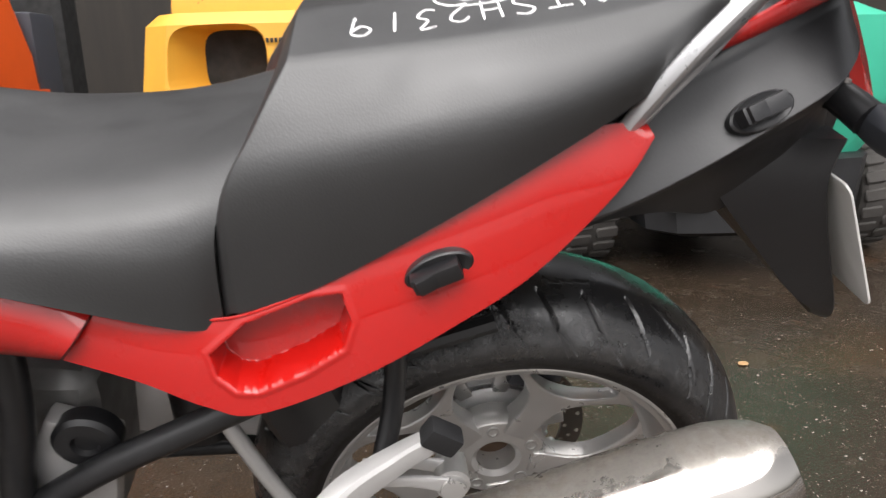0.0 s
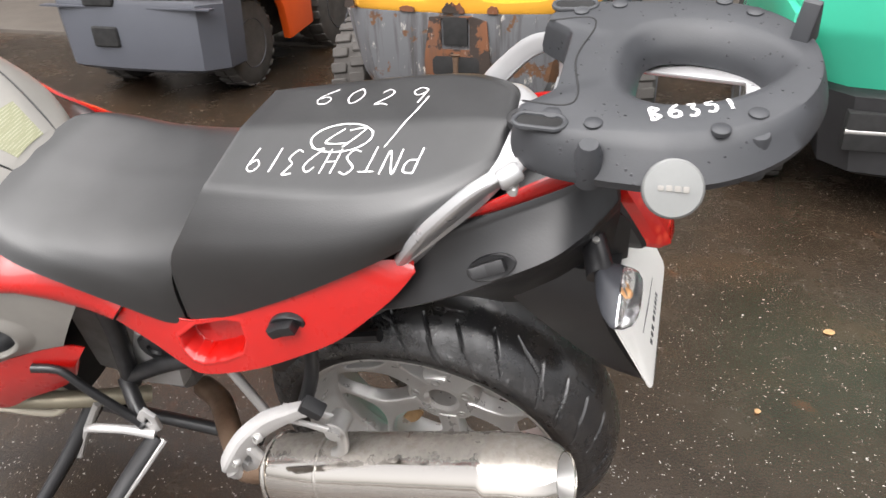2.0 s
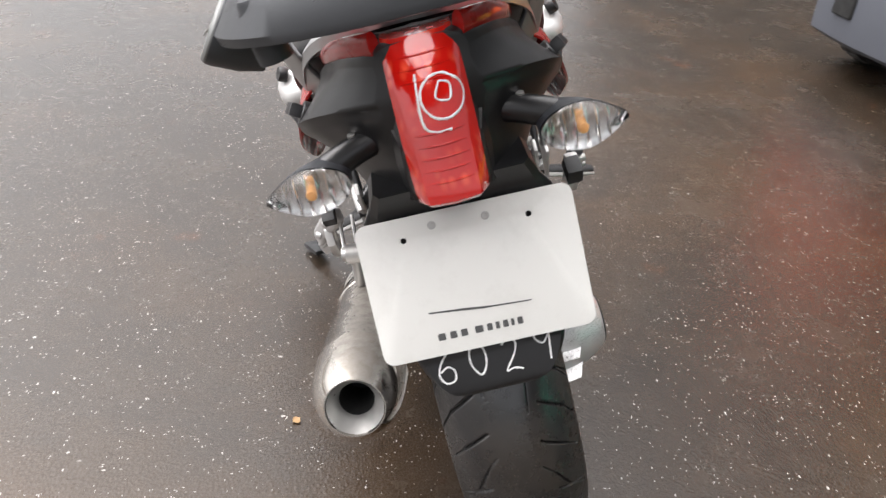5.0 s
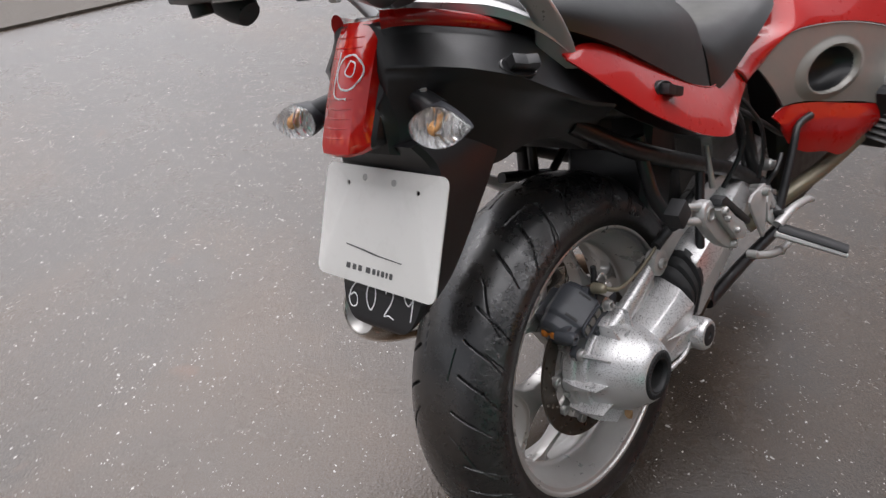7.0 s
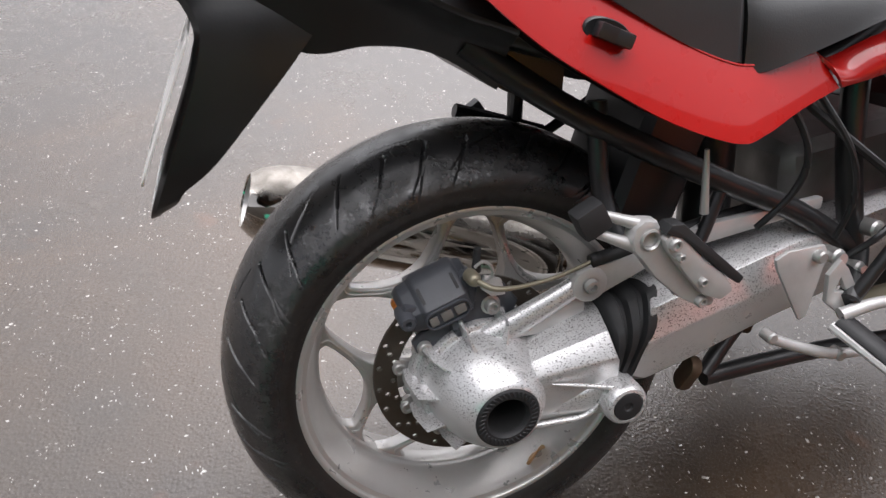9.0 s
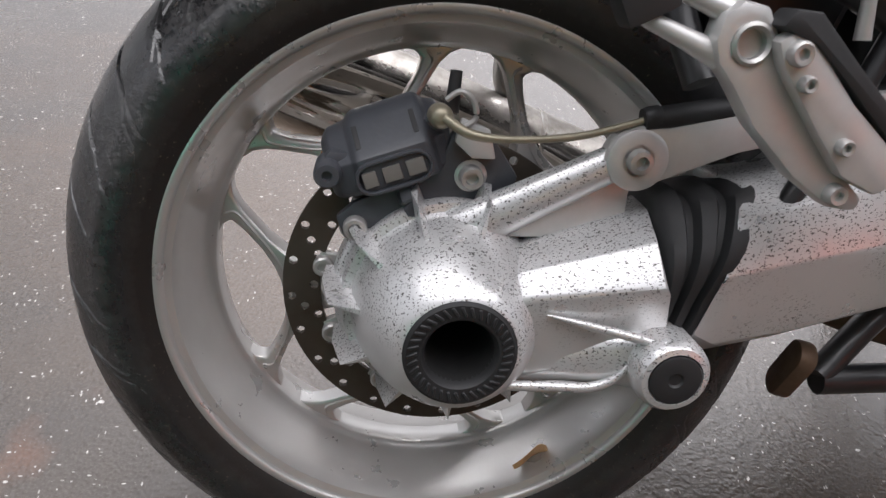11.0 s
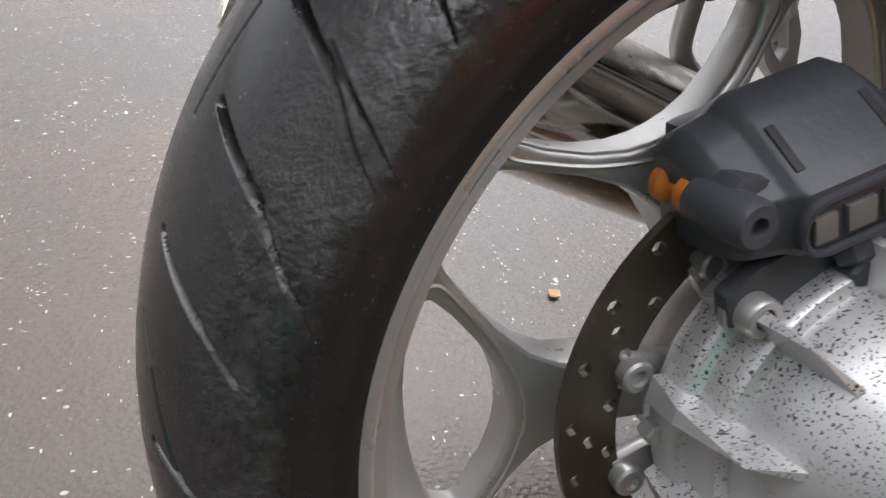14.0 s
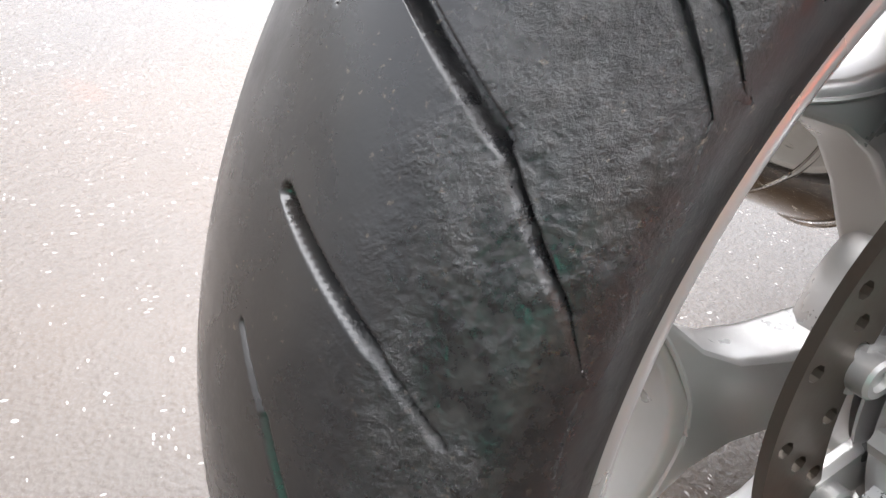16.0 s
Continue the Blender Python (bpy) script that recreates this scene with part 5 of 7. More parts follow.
fair_l, fair_r = both_sides("silver_side_fairing", silver_panel, SILVER_PAINT, bike, "satin silver side fairing with an oval air scoop")


def scoop_insert():
    """The black lining of the scoop: it starts just inside the lip and falls away behind the panel."""
    cx, cz, rx, rz, tilt = SCOOP
    loops = []
    for k, deep in ((1.00, 0.006), (0.94, 0.018), (0.86, 0.030), (0.60, 0.042), (0.02, 0.046)):
        loop = []
        for q in range(48):
            a = 2 * math.pi * q / 48
            x = cx + k * (rx * math.cos(a) * math.cos(tilt) - rz * math.sin(a) * math.sin(tilt))
            z = cz + k * (rx * math.cos(a) * math.sin(tilt) + rz * math.sin(a) * math.cos(tilt))
            loop.append(V(x, -0.165 + 0.32 * (x + 0.476) - 0.004 + deep, z))
        loops.append(loop)
    return rings(bmesh.new(), loops, caps=False)


part("scoop", scoop_insert(), BLACK, fair_l, "black inside of the air scoop")
part("scoop", mirrored(scoop_insert()), BLACK, fair_r, "black inside of the air scoop")

RED_LOW = [(V(-0.514, -0.175, 0.578), V(-0.535, -0.182, 0.548)), (V(-0.540, -0.184, 0.588), V(-0.560, -0.190, 0.508)), (V(-0.580, -0.198, 0.584), V(-0.600, -0.203, 0.480)), (V(-0.640, -0.218, 0.569), V(-0.660, -0.222, 0.460)),
           (V(-0.710, -0.238, 0.546), V(-0.715, -0.238, 0.436)), (V(-0.800, -0.268, 0.518), V(-0.780, -0.258, 0.452)), (V(-0.860, -0.288, 0.498), V(-0.830, -0.275, 0.468))]
both_sides("lower_fairing", lambda: skin(grid_from(RED_LOW, 12, 14, 0.006), 0.004), RED, bike, "glossy red lower side fairing")
RED_UP = [(V(-0.375, -0.161, 0.713), V(-0.408, -0.173, 0.673)), (V(-0.403, -0.160, 0.726), V(-0.445, -0.168, 0.677)), (V(-0.453, -0.160, 0.743), V(-0.480, -0.170, 0.686)), (V(-0.504, -0.160, 0.757), V(-0.518, -0.182, 0.709)), (V(-0.551, -0.156, 0.769), V(-0.562, -0.196, 0.725)), (V(-0.592, -0.142, 0.808), V(-0.62, -0.216, 0.723)),
          (V(-0.645, -0.128, 0.852), V(-0.71, -0.244, 0.708)), (V(-0.72, -0.140, 0.888), V(-0.81, -0.276, 0.678)), (V(-0.85, -0.158, 0.932), V(-0.93, -0.314, 0.627)), (V(-1.00, -0.170, 0.950), V(-1.03, -0.325, 0.60))]
part("upper_fairing", skin(grid_from(RED_UP, 12, 24, 0.014), 0.004), RED, bike, "glossy red upper fairing beside the tank")
part("panel_edge", tube([t for t, b in RED_UP[:5]], 0.0016, 8, 6), RED, bike)
RED_UP_RIGHT = [(t + V(0, 0.010, -0.022) if -0.57 < t.x < -0.39 else t, b) for t, b in RED_UP]
part("upper_fairing", mirrored(skin(grid_from(RED_UP_RIGHT, 12, 24, 0.010), 0.004)), RED, bike, "glossy red upper fairing beside the tank")

TANK = [(V(-0.572, 0, 0.812), V(-0.572, 0.035, 0.812), V(-0.574, 0.060, 0.806), V(-0.576, 0.064, 0.78)), (V(-0.61, 0, 0.862), V(-0.61, 0.055, 0.858), V(-0.61, 0.098, 0.835), V(-0.615, 0.105, 0.80)),
        (V(-0.67, 0, 0.928), V(-0.67, 0.075, 0.918), V(-0.665, 0.128, 0.868), V(-0.67, 0.136, 0.82)), (V(-0.75, 0, 0.985), V(-0.75, 0.085, 0.975), V(-0.74, 0.142, 0.905), V(-0.74, 0.150, 0.85)),
        (V(-0.87, 0, 1.025), V(-0.87, 0.095, 1.012), V(-0.86, 0.158, 0.945), V(-0.86, 0.165, 0.88)), (V(-1.00, 0, 1.03), V(-1.0, 0.10, 1.018), V(-1.0, 0.168, 0.955), V(-1.0, 0.175, 0.89))]
tank = part("tank_cover", seat_mesh(TANK, 7), SILVER_PAINT, bike, "silver tank cover with mesh insets", angle=60)


def tank_inset(x0, x1, w0, w1):
    """A shallow inset panel that follows the top of the tank cover."""
    top = curve([r[0] for r in TANK], 7)
    zs = lambda x: float(np.interp(-x, [-p.x for p in top], [p.z for p in top]))
    rows = []
    for k in range(9):
        u = k / 8
        x = x0 + (x1 - x0) * u
        w = w0 + (w1 - w0) * u
        rows.append([V(x, v * w, zs(x) + 0.0035 - 0.006 * v * v * w / 0.06) for v in (-1, -0.75, -0.5, -0.25, 0, 0.25, 0.5, 0.75, 1)])
    return skin(rows, 0.003)


for x0, x1, w0, w1 in ((-0.592, -0.632, 0.030, 0.044), (-0.648, -0.735, 0.046, 0.058)):
    part("mesh_inset", tank_inset(x0, x1, w0, w1), MESH, tank, "pale green mesh inset")
for s in (-1, 1):
    part("seam", tube([(-0.576, s * 0.042, 0.811), (-0.61, s * 0.060, 0.857), (-0.67, s * 0.080, 0.916), (-0.75, s * 0.090, 0.973), (-0.87, s * 0.10, 1.010)], 0.0018, 6), BLACK, tank)

# cylinder heads
def cylinder_head():
    """A rounded silver cover, narrower towards its outer end."""
    rows = [(0.0, 0.058, 0.044), (0.012, 0.064, 0.050), (0.060, 0.060, 0.046), (0.085, 0.050, 0.038), (0.098, 0.034, 0.026), (0.102, 0.012, 0.010)]
    at = Matrix.Translation((-0.895, -0.275, 0.555)) @ pose(0, 0, 0, 14, 20, 18) @ pose(0, 0, 0, 90, 0, 0)
    loops = []
    for h, a, b in rows:
        loop = []
        for k in range(28):
            c, s = math.cos(2 * math.pi * k / 28), math.sin(2 * math.pi * k / 28)
            r = (abs(c) ** 3 + abs(s) ** 3) ** (-1 / 3)
            loop.append(at @ V(a * r * c, b * r * s, h))
        loops.append(loop)
    return rings(bmesh.new(), loops)


def head_fin(k):
    return box((-0.885 + 0.004 * k, -0.300 + 0.006 * k, 0.512 - 0.015 * k), (0.14 - 0.008 * k, 0.12, 0.006), 0.0025, (14, 20, 18), None, 1)


def cylinder_barrel():
    return box((-0.89, -0.20, 0.50), (0.14, 0.20, 0.15), 0.02, (8, 16, 0), None, 3)


heads = both_sides("cylinder_head", cylinder_head, CAST, bike, "silver cylinder head with a round plug cover")
for h, s in zip(heads, (-1, 1)):
    bm = cylinder_barrel()
    part("barrel", bm if s < 0 else mirrored(bm), BLACK_FRAME, h)
    for k in range(5):
        bm = head_fin(k)
        part("cooling_fin", bm if s < 0 else mirrored(bm), ENGINE_CAST, h)
    part("plug_cover", turned((-0.872, s * 0.352, 0.600), (0.35, s, 0.55), [(0.018, -0.012), (0.020, 0.004), (0.017, 0.010), (0.012, 0.0095), (0.001, 0.006)], 24), BLACK, h)
    part("guard_bar", tube([(-0.86, s * 0.29, 0.470), (-0.90, s * 0.35, 0.462), (-0.96, s * 0.37, 0.468), (-0.98, s * 0.34, 0.49)], 0.012, 10), RUBBER, h)

# ---- frame tubes ----
frame_ob = part("rear_frame", tube([(-0.475, -0.125, 0.70), (-0.487, -0.13, 0.58), (-0.528, -0.135, 0.42)], 0.0165, 12), BLACK_FRAME, bike, "black tubular rear frame")
for s in (-1, 1):
    if s > 0:
        part("frame_tube", tube([(-0.475, 0.125, 0.70), (-0.487, 0.13, 0.58), (-0.528, 0.135, 0.42)], 0.0165, 12), BLACK_FRAME, frame_ob)
    part("frame_tube", tube([(-0.53, s * 0.135, 0.435), (-0.42, s * 0.135, 0.505), (-0.29, s * 0.13, 0.565), (-0.10, s * 0.12, 0.66), (0.02, s * 0.10, 0.74)], 0.0150, 12), BLACK_FRAME, frame_ob)
    part("frame_tube", tube([(-0.60, s * 0.10, 0.80), (-0.40, s * 0.13, 0.69), (-0.20, s * 0.13, 0.70), (0.08, s * 0.10, 0.78)], 0.0150, 12), BLACK_FRAME, frame_ob)
    part("peg_strut", tube([(-0.305, s * 0.13, 0.565), (-0.272, s * 0.14, 0.49), (-0.232, s * 0.155, 0.420)], 0.0085, 10), STEEL if s < 0 else BLACK_FRAME, frame_ob)
    part("peg_strut", tube([(-0.13, s * 0.115, 0.67), (-0.135, s * 0.13, 0.57), (-0.15, s * 0.16, 0.51)], 0.0115, 10), BLACK_FRAME, frame_ob)
part("shock_absorber", tube([(-0.36, 0.01, 0.68), (-0.37, 0.02, 0.40)], 0.036, 18), BLACK_FRAME, frame_ob)
part("inner_guard", box((-0.26, 0, 0.60), (0.10, 0.17, 0.30), 0.03, (0, -18, 0), None, 3), BLACK, frame_ob, "black plastic wheel hugger in shade")
part("battery_box", box((-0.20, 0, 0.735), (0.34, 0.20, 0.10), 0.02, (0, -14, 0), None, 3), BLACK, frame_ob)

# mudguard brace seen over the tyre
part("brace", tube([(-0.125, -0.09, 0.68), (-0.118, -0.09, 0.59)], 0.009, 8), BLACK_FRAME, frame_ob)
part("brace", tube([(-0.235, -0.09, 0.62), (-0.16, -0.09, 0.575)], 0.008, 8), BLACK_FRAME, frame_ob)
part("brace", tube([(-0.03, -0.09, 0.622), (-0.10, -0.09, 0.60), (-0.16, -0.09, 0.58)], 0.010, 8), BLACK_FRAME, frame_ob)

# ---- passenger foot peg brackets ----
def bracket_at(s):
    """The frame of the bracket: local x runs along the bracket down to the front, y down to the rear, z outwards."""
    return Matrix.Translation((-0.164, s * 0.196, 0.545)) @ Matrix(((-0.59, 0.81, 0, 0), (0, 0, s, 0), (-0.81, -0.59, 0, 0), (0, 0, 0, 1)))


def left_bracket():
    """The bracket beside the silencer with its peg folded: an arched cast arm from the rubber mount down to the front."""
    arm = bar([(-0.106, -0.206, 0.584), (-0.136, -0.205, 0.563), (-0.182, -0.214, 0.534), (-0.218, -0.236, 0.505), (-0.241, -0.260, 0.470), (-0.244, -0.258, 0.432)], [0.009, 0.011, 0.013, 0.013, 0.012, 0.008], [0.010, 0.012, 0.016, 0.017, 0.015, 0.009])
    b = part("peg_bracket", arm, CAST, bike, "silver cast passenger foot peg bracket beside the silencer", angle=30)
    part("foot_peg", slab([(-0.228, 0.505), (-0.205, 0.500), (-0.196, 0.470), (-0.212, 0.440), (-0.238, 0.418), (-0.252, 0.430), (-0.246, 0.470)], 0.016, pose(0, -0.232, 0, 90, 0, 0), 0.004, [[(-0.224, 0.486), (-0.212, 0.480), (-0.214, 0.458), (-0.228, 0.444), (-0.234, 0.456)]]), CAST, b)
    part("rubber_mount", box((-0.096, -0.206, 0.589), (0.034, 0.022, 0.022), 0.005, (0, 34, 0)), RUBBER, b, "black rubber mount")
    for dy in (0.0, 0.022):
        part("bracket_strap", bar([(-0.168, -0.205 + dy, 0.535), (-0.125, -0.202 + dy, 0.530), (-0.082, -0.199 + dy, 0.515)], [0.003, 0.003, 0.003], [0.006, 0.006, 0.010]), CAST, b)
    for c in ((-0.190, -0.236, 0.522), (-0.226, -0.262, 0.482)):
        part("bolt", turned(c, (-0.3, -1, 0.4), [(0.0075, -0.004), (0.0075, 0.004), (0.006, 0.006), (0.0035, 0.0055), (0.003, 0.002), (0.0005, 0.002)], 14), STEEL, b)


left_bracket()
for s in (1,):
    at = bracket_at(s)
    body = slab([(-0.030, 0.008), (-0.029, 0.021), (-0.019, 0.032), (-0.006, 0.036), (0.010, 0.034), (0.040, 0.033), (0.083, 0.024), (0.115, 0.011), (0.127, -0.002), (0.122, -0.010), (0.095, -0.004), (0.060, 0.002), (0.015, 0.000), (-0.018, -0.003)], 0.022, at, 0.005,
                [circle_pts(-0.006, 0.015, 0.0085, 12)])
    bracket = part("peg_bracket", body, CAST, bike, "silver cast passenger foot peg bracket")
    for t0, t1 in (((-0.022, 0.012), (-0.056, 0.036)), ((-0.006, 0.030), (-0.048, 0.056))):
        part("bracket_tine", tube([at @ V(*t0, 0.010), at @ V((t0[0] + t1[0]) / 2, (t0[1] + t1[1]) / 2, 0.007), at @ V(*t1, 0.002)], [0.0085, 0.0062, 0.0050], 10, 4), CAST, bracket)
    part("rubber_mount", box(tuple(at @ V(-0.062, 0.050, 0.0)), (0.034, 0.026, 0.034), 0.006, (0, 28, 0)), RUBBER, bracket, "black rubber mount")
    part("foot_peg", slab([(-0.003, 0.006), (-0.003, -0.002), (0.003, -0.011), (0.013, -0.014), (0.055, -0.020), (0.095, -0.031), (0.117, -0.030), (0.116, -0.011), (0.092, 0.003), (0.060, 0.006), (0.032, 0.008), (0.013, 0.009)], 0.014, at @ pose(0, 0, 0.020), 0.004), CAST, bracket)
    part("peg_rubber", slab([(-0.010, 0.002), (-0.014, -0.009), (-0.004, -0.021), (0.034, -0.029), (0.075, -0.039), (0.110, -0.047), (0.113, -0.037), (0.086, -0.029), (0.034, -0.017), (0.010, -0.011), (0.0, -0.004)], 0.022, at @ pose(0, 0, 0.014), 0.003), RUBBER, bracket, "dark rubber pad on the foot peg")
    for bx, by, br, bz in ((0.009, -0.001, 0.0075, 0.034), (0.027, 0.002, 0.0050, 0.0345), (0.074, -0.004, 0.0052, 0.0345), (0.106, 0.006, 0.0072, 0.0235)):
        part("bolt", turned(at @ V(bx, by, bz), at.to_3x3() @ V(0, 0, 1), [(br, -0.004), (br, 0.004), (br * 0.8, 0.006), (br * 0.45, 0.0055), (br * 0.42, 0.002), (0.0005, 0.002)], 14), STEEL, bracket)
    part("bracket_bore", turned(at @ V(-0.006, 0.015, 0.0235), at.to_3x3() @ V(0, 0, 1), [(0.0125, -0.006), (0.0125, 0.0), (0.0105, 0.001), (0.0085, -0.001), (0.0085, -0.010), (0.0005, -0.010)], 20), STEEL, bracket)

# ---- exhaust clamp and pipes ----
part("silencer_clamp", tube([EX0 + ex_axis * 0.15 + V(0, 0.0, 0.064), EX0 + ex_axis * 0.17 + V(0, 0.0, 0.082), V(-0.084, -0.184, 0.505)], [0.010, 0.009, 0.010], 10), STEEL, silencer)
part("clamp_bolt", turned((-0.084, -0.192, 0.5135), (0, -1, 0.15), [(0.017, -0.026), (0.017, 0.006), (0.013, 0.007), (0.012, 0.014), (0.001, 0.015)], 20), STEEL, silencer)
for h in (0.03, 0.139):
    part("band", turned(EX0, ex_axis, [(0.0648, h - 0.004), (0.0668, h - 0.003), (0.0672, h), (0.0668, h + 0.003), (0.0648, h + 0.004)], 60, caps=False), EXHAUST, silencer)
pipe = part("exhaust_pipe", tube([EX0 + ex_axis * 0.01, EX0 - ex_axis * 0.07, V(-0.355, -0.155, 0.285), V(-0.40, -0.11, 0.27), V(-0.46, -0.05, 0.25), V(-0.52, -0.02, 0.24)], 0.023, 18, 6), RUSTY, bike, "discoloured brown exhaust pipe")
part("header_pipe", tube([(-0.56, -0.10, 0.32), (-0.64, -0.165, 0.375), (-0.72, -0.20, 0.40), (-0.82, -0.24, 0.44)], 0.017, 14, 6), GOLD, pipe)
part("header_pipe", tube([(-0.56, 0.10, 0.32), (-0.64, 0.165, 0.375), (-0.72, 0.20, 0.40), (-0.82, 0.24, 0.44)], 0.017, 14, 6), GOLD, pipe)

# ---- rider's foot controls ----
for s in (-1, 1):
    ft = part("foot_control", slab([(0.0, 0.0), (0.03, 0.045), (0.045, 0.060), (0.06, 0.04), (0.055, 0.0), (0.03, -0.02)], 0.008, pose(-0.49, s * 0.195, 0.40, 90, 0, 0), 0.002, [[(0.026, 0.012), (0.04, 0.034), (0.046, 0.014)]]), CAST, bike, "silver foot peg mount with a folding peg")
    part("heel_lever", tube([(-0.452, s * 0.205, 0.385), (-0.50, s * 0.215, 0.400), (-0.56, s * 0.222, 0.395), (-0.585, s * 0.225, 0.385)], [0.010, 0.008, 0.008, 0.005], 10), CAST, ft)
    part("rider_peg", tube([(-0.455, s * 0.205, 0.378), (-0.475, s * 0.26, 0.355), (-0.495, s * 0.315, 0.330)], [0.013, 0.0125, 0.011], 12, 4, (1.3, 0.7)), RUBBER, ft)
    part("peg_edge", tube([(-0.440, s * 0.205, 0.372), (-0.462, s * 0.262, 0.347), (-0.485, s * 0.318, 0.322)], [0.007, 0.006, 0.005], 8, 4), CAST, ft)
    part("mount_arm", tube([(-0.53, s * 0.14, 0.44), (-0.49, s * 0.18, 0.415), (-0.465, s * 0.20, 0.40)], 0.014, 10), BLACK_FRAME, ft)
    part("gear_lever", tube([(-0.47, s * 0.20, 0.40), (-0.53, s * 0.205, 0.50), (-0.56, s * 0.205, 0.545), (-0.60, s * 0.215, 0.555)], [0.009, 0.008, 0.007, 0.008], 10), BLACK_FRAME, ft)

plate_r = part("heel_plate", slab([(-0.335, 0.480), (-0.352, 0.489), (-0.404, 0.490), (-0.412, 0.478), (-0.398, 0.392), (-0.388, 0.388), (-0.340, 0.466)], 0.006, pose(0, 0.203, 0, 90, 0, 0), 0.002), CAST, bike, "silver triangular heel plate")
part("brake_rod", tube([(-0.352, 0.196, 0.367), (-0.40, 0.200, 0.345), (-0.463, 0.204, 0.324), (-0.557, 0.206, 0.318)], [0.007, 0.0075, 0.008, 0.005], 10), CAST, plate_r)
for c in ((-0.352, 0.198, 0.369), (-0.463, 0.206, 0.325), (-0.395, 0.205, 0.478)):
    part("bolt", turned(c, (0, 1, 0), [(0.008, -0.010), (0.008, 0.006), (0.006, 0.008), (0.0005, 0.008)], 12), STEEL, plate_r)

loom = part("cable", tube([(-0.30, 0.150, 0.70), (-0.345, 0.172, 0.655), (-0.375, 0.178, 0.60), (-0.372, 0.170, 0.55), (-0.345, 0.150, 0.50)], 0.0045, 8), BLACK_FRAME, bike, "black cables beside the gearbox")
for pts, r in (([(-0.40, 0.155, 0.66), (-0.435, 0.180, 0.60), (-0.455, 0.182, 0.54), (-0.450, 0.172, 0.48)], 0.004), ([(-0.42, 0.12, 0.64), (-0.50, 0.165, 0.57), (-0.56, 0.175, 0.53), (-0.62, 0.17, 0.52)], 0.0055), ([(-0.47, 0.165, 0.44), (-0.50, 0.185, 0.475), (-0.53, 0.185, 0.50)], 0.0045)):
    part("cable", tube(pts, r, 8), BLACK_FRAME, loom)
part("pin", tube([(-0.236, 0.176, 0.620), (-0.241, 0.180, 0.545)], [0.0030, 0.0055], 10), STEEL, loom)
for c, r in (((-0.455, 0.175, 0.455), 0.011), ((-0.500, 0.170, 0.430), 0.009), ((-0.520, 0.165, 0.480), 0.012)):
    part("fitting", turned(c, (0.2, 1, 0.2), [(r, -0.02), (r, 0.006), (r * 0.7, 0.009), (r * 0.65, 0.016), (0.0005, 0.016)], 12), STEEL, loom)

# ---- side stand and centre stand ----
stand = part("side_stand", tube([(-0.645, -0.155, 0.335), (-0.69, -0.235, 0.262), (-0.762, -0.388, 0.156)], [0.017, 0.0145, 0.0125], 12, 5), BLACK_FRAME, bike, "black side stand, folded out")
part("stand_foot", box((-0.774, -0.404, 0.1365), (0.075, 0.045, 0.012), 0.004, (-18, 0, 30)), BLACK_FRAME, stand)
part("stand_spring", tube([(-0.61, -0.165, 0.37), (-0.66, -0.20, 0.29), (-0.675, -0.225, 0.255)], 0.008, 8), STEEL, stand)
cstand = part("centre_stand", tube([(-0.70, 0.11, 0.25), (-0.50, 0.115, 0.262), (-0.33, 0.115, 0.258)], 0.013, 12), BLACK_FRAME, bike, "black folded centre stand with a rusty foot")
part("stand_pad", slab(rounded(0.03, 0.060, 0.013), 0.016, pose(-0.318, 0.108, 0.262, 78, 20, 75), 0.004), RUSTY, cstand, "rust-brown stand foot")
part("stand_leg", tube([(-0.33, 0.115, 0.262), (-0.40, 0.09, 0.32), (-0.50, 0.06, 0.34)], 0.012, 10), BLACK_FRAME, cstand)
part("stand_leg", tube([(-0.70, -0.11, 0.25), (-0.50, -0.115, 0.262), (-0.33, -0.115, 0.258)], 0.013, 12), BLACK_FRAME, cstand)

# ---- final drive details ----
def fin(a):
    """A pointed rib across the flange of the housing, at the angle a."""
    bm = bmesh.new()
    u = V(math.cos(a), 0, math.sin(a))
    t = V(-math.sin(a), 0, math.cos(a))
    c = V(drive_c.x, 0, drive_c.z)
    base = [c + u * r + t * w + V(0, y, 0) for r, y, w in ((0.070, 0.074, 0.0095), (0.070, 0.074, -0.0095), (0.060, 0.144, -0.0030), (0.060, 0.144, 0.0030))]
    ridge = [c + u * r + V(0, y, 0) + t * w for r, y, w in ((0.099, 0.074, 0.0070), (0.099, 0.074, -0.0070), (0.101, 0.096, 0.0040), (0.101, 0.096, -0.0040), (0.094, 0.132, 0))]
    b = [bm.verts.new(p) for p in base]
    r = [bm.verts.new(p) for p in ridge]
    for f in ((b[0], b[1], r[1], r[0]), (r[0], r[1], r[3], r[2]), (b[1], b[2], r[4], r[3], r[1]), (b[3], b[0], r[0], r[2], r[4]), (r[2], r[3], r[4]), (b[2], b[3], r[4]), (b[0], b[3], b[2], b[1])):
        bm.faces.new(f)
    return bm


for k in range(11):
    a = 90 + 14 + 32.7 * k
    if not 150 < a % 360 < 218:
        part("fin", fin(radians(a)), CAST_DIRTY, drive, smooth=False)
for k in range(8):
    a = radians(107 + 32.7 * k + 16)
    part("bolt", turned(drive_c + V(0.094 * math.cos(a), 0.072, 0.094 * math.sin(a)), (0, 1, 0), [(0.006, 0), (0.006, 0.008), (0.0045, 0.009), (0.0005, 0.009)], 6), STEEL, drive, smooth=False)
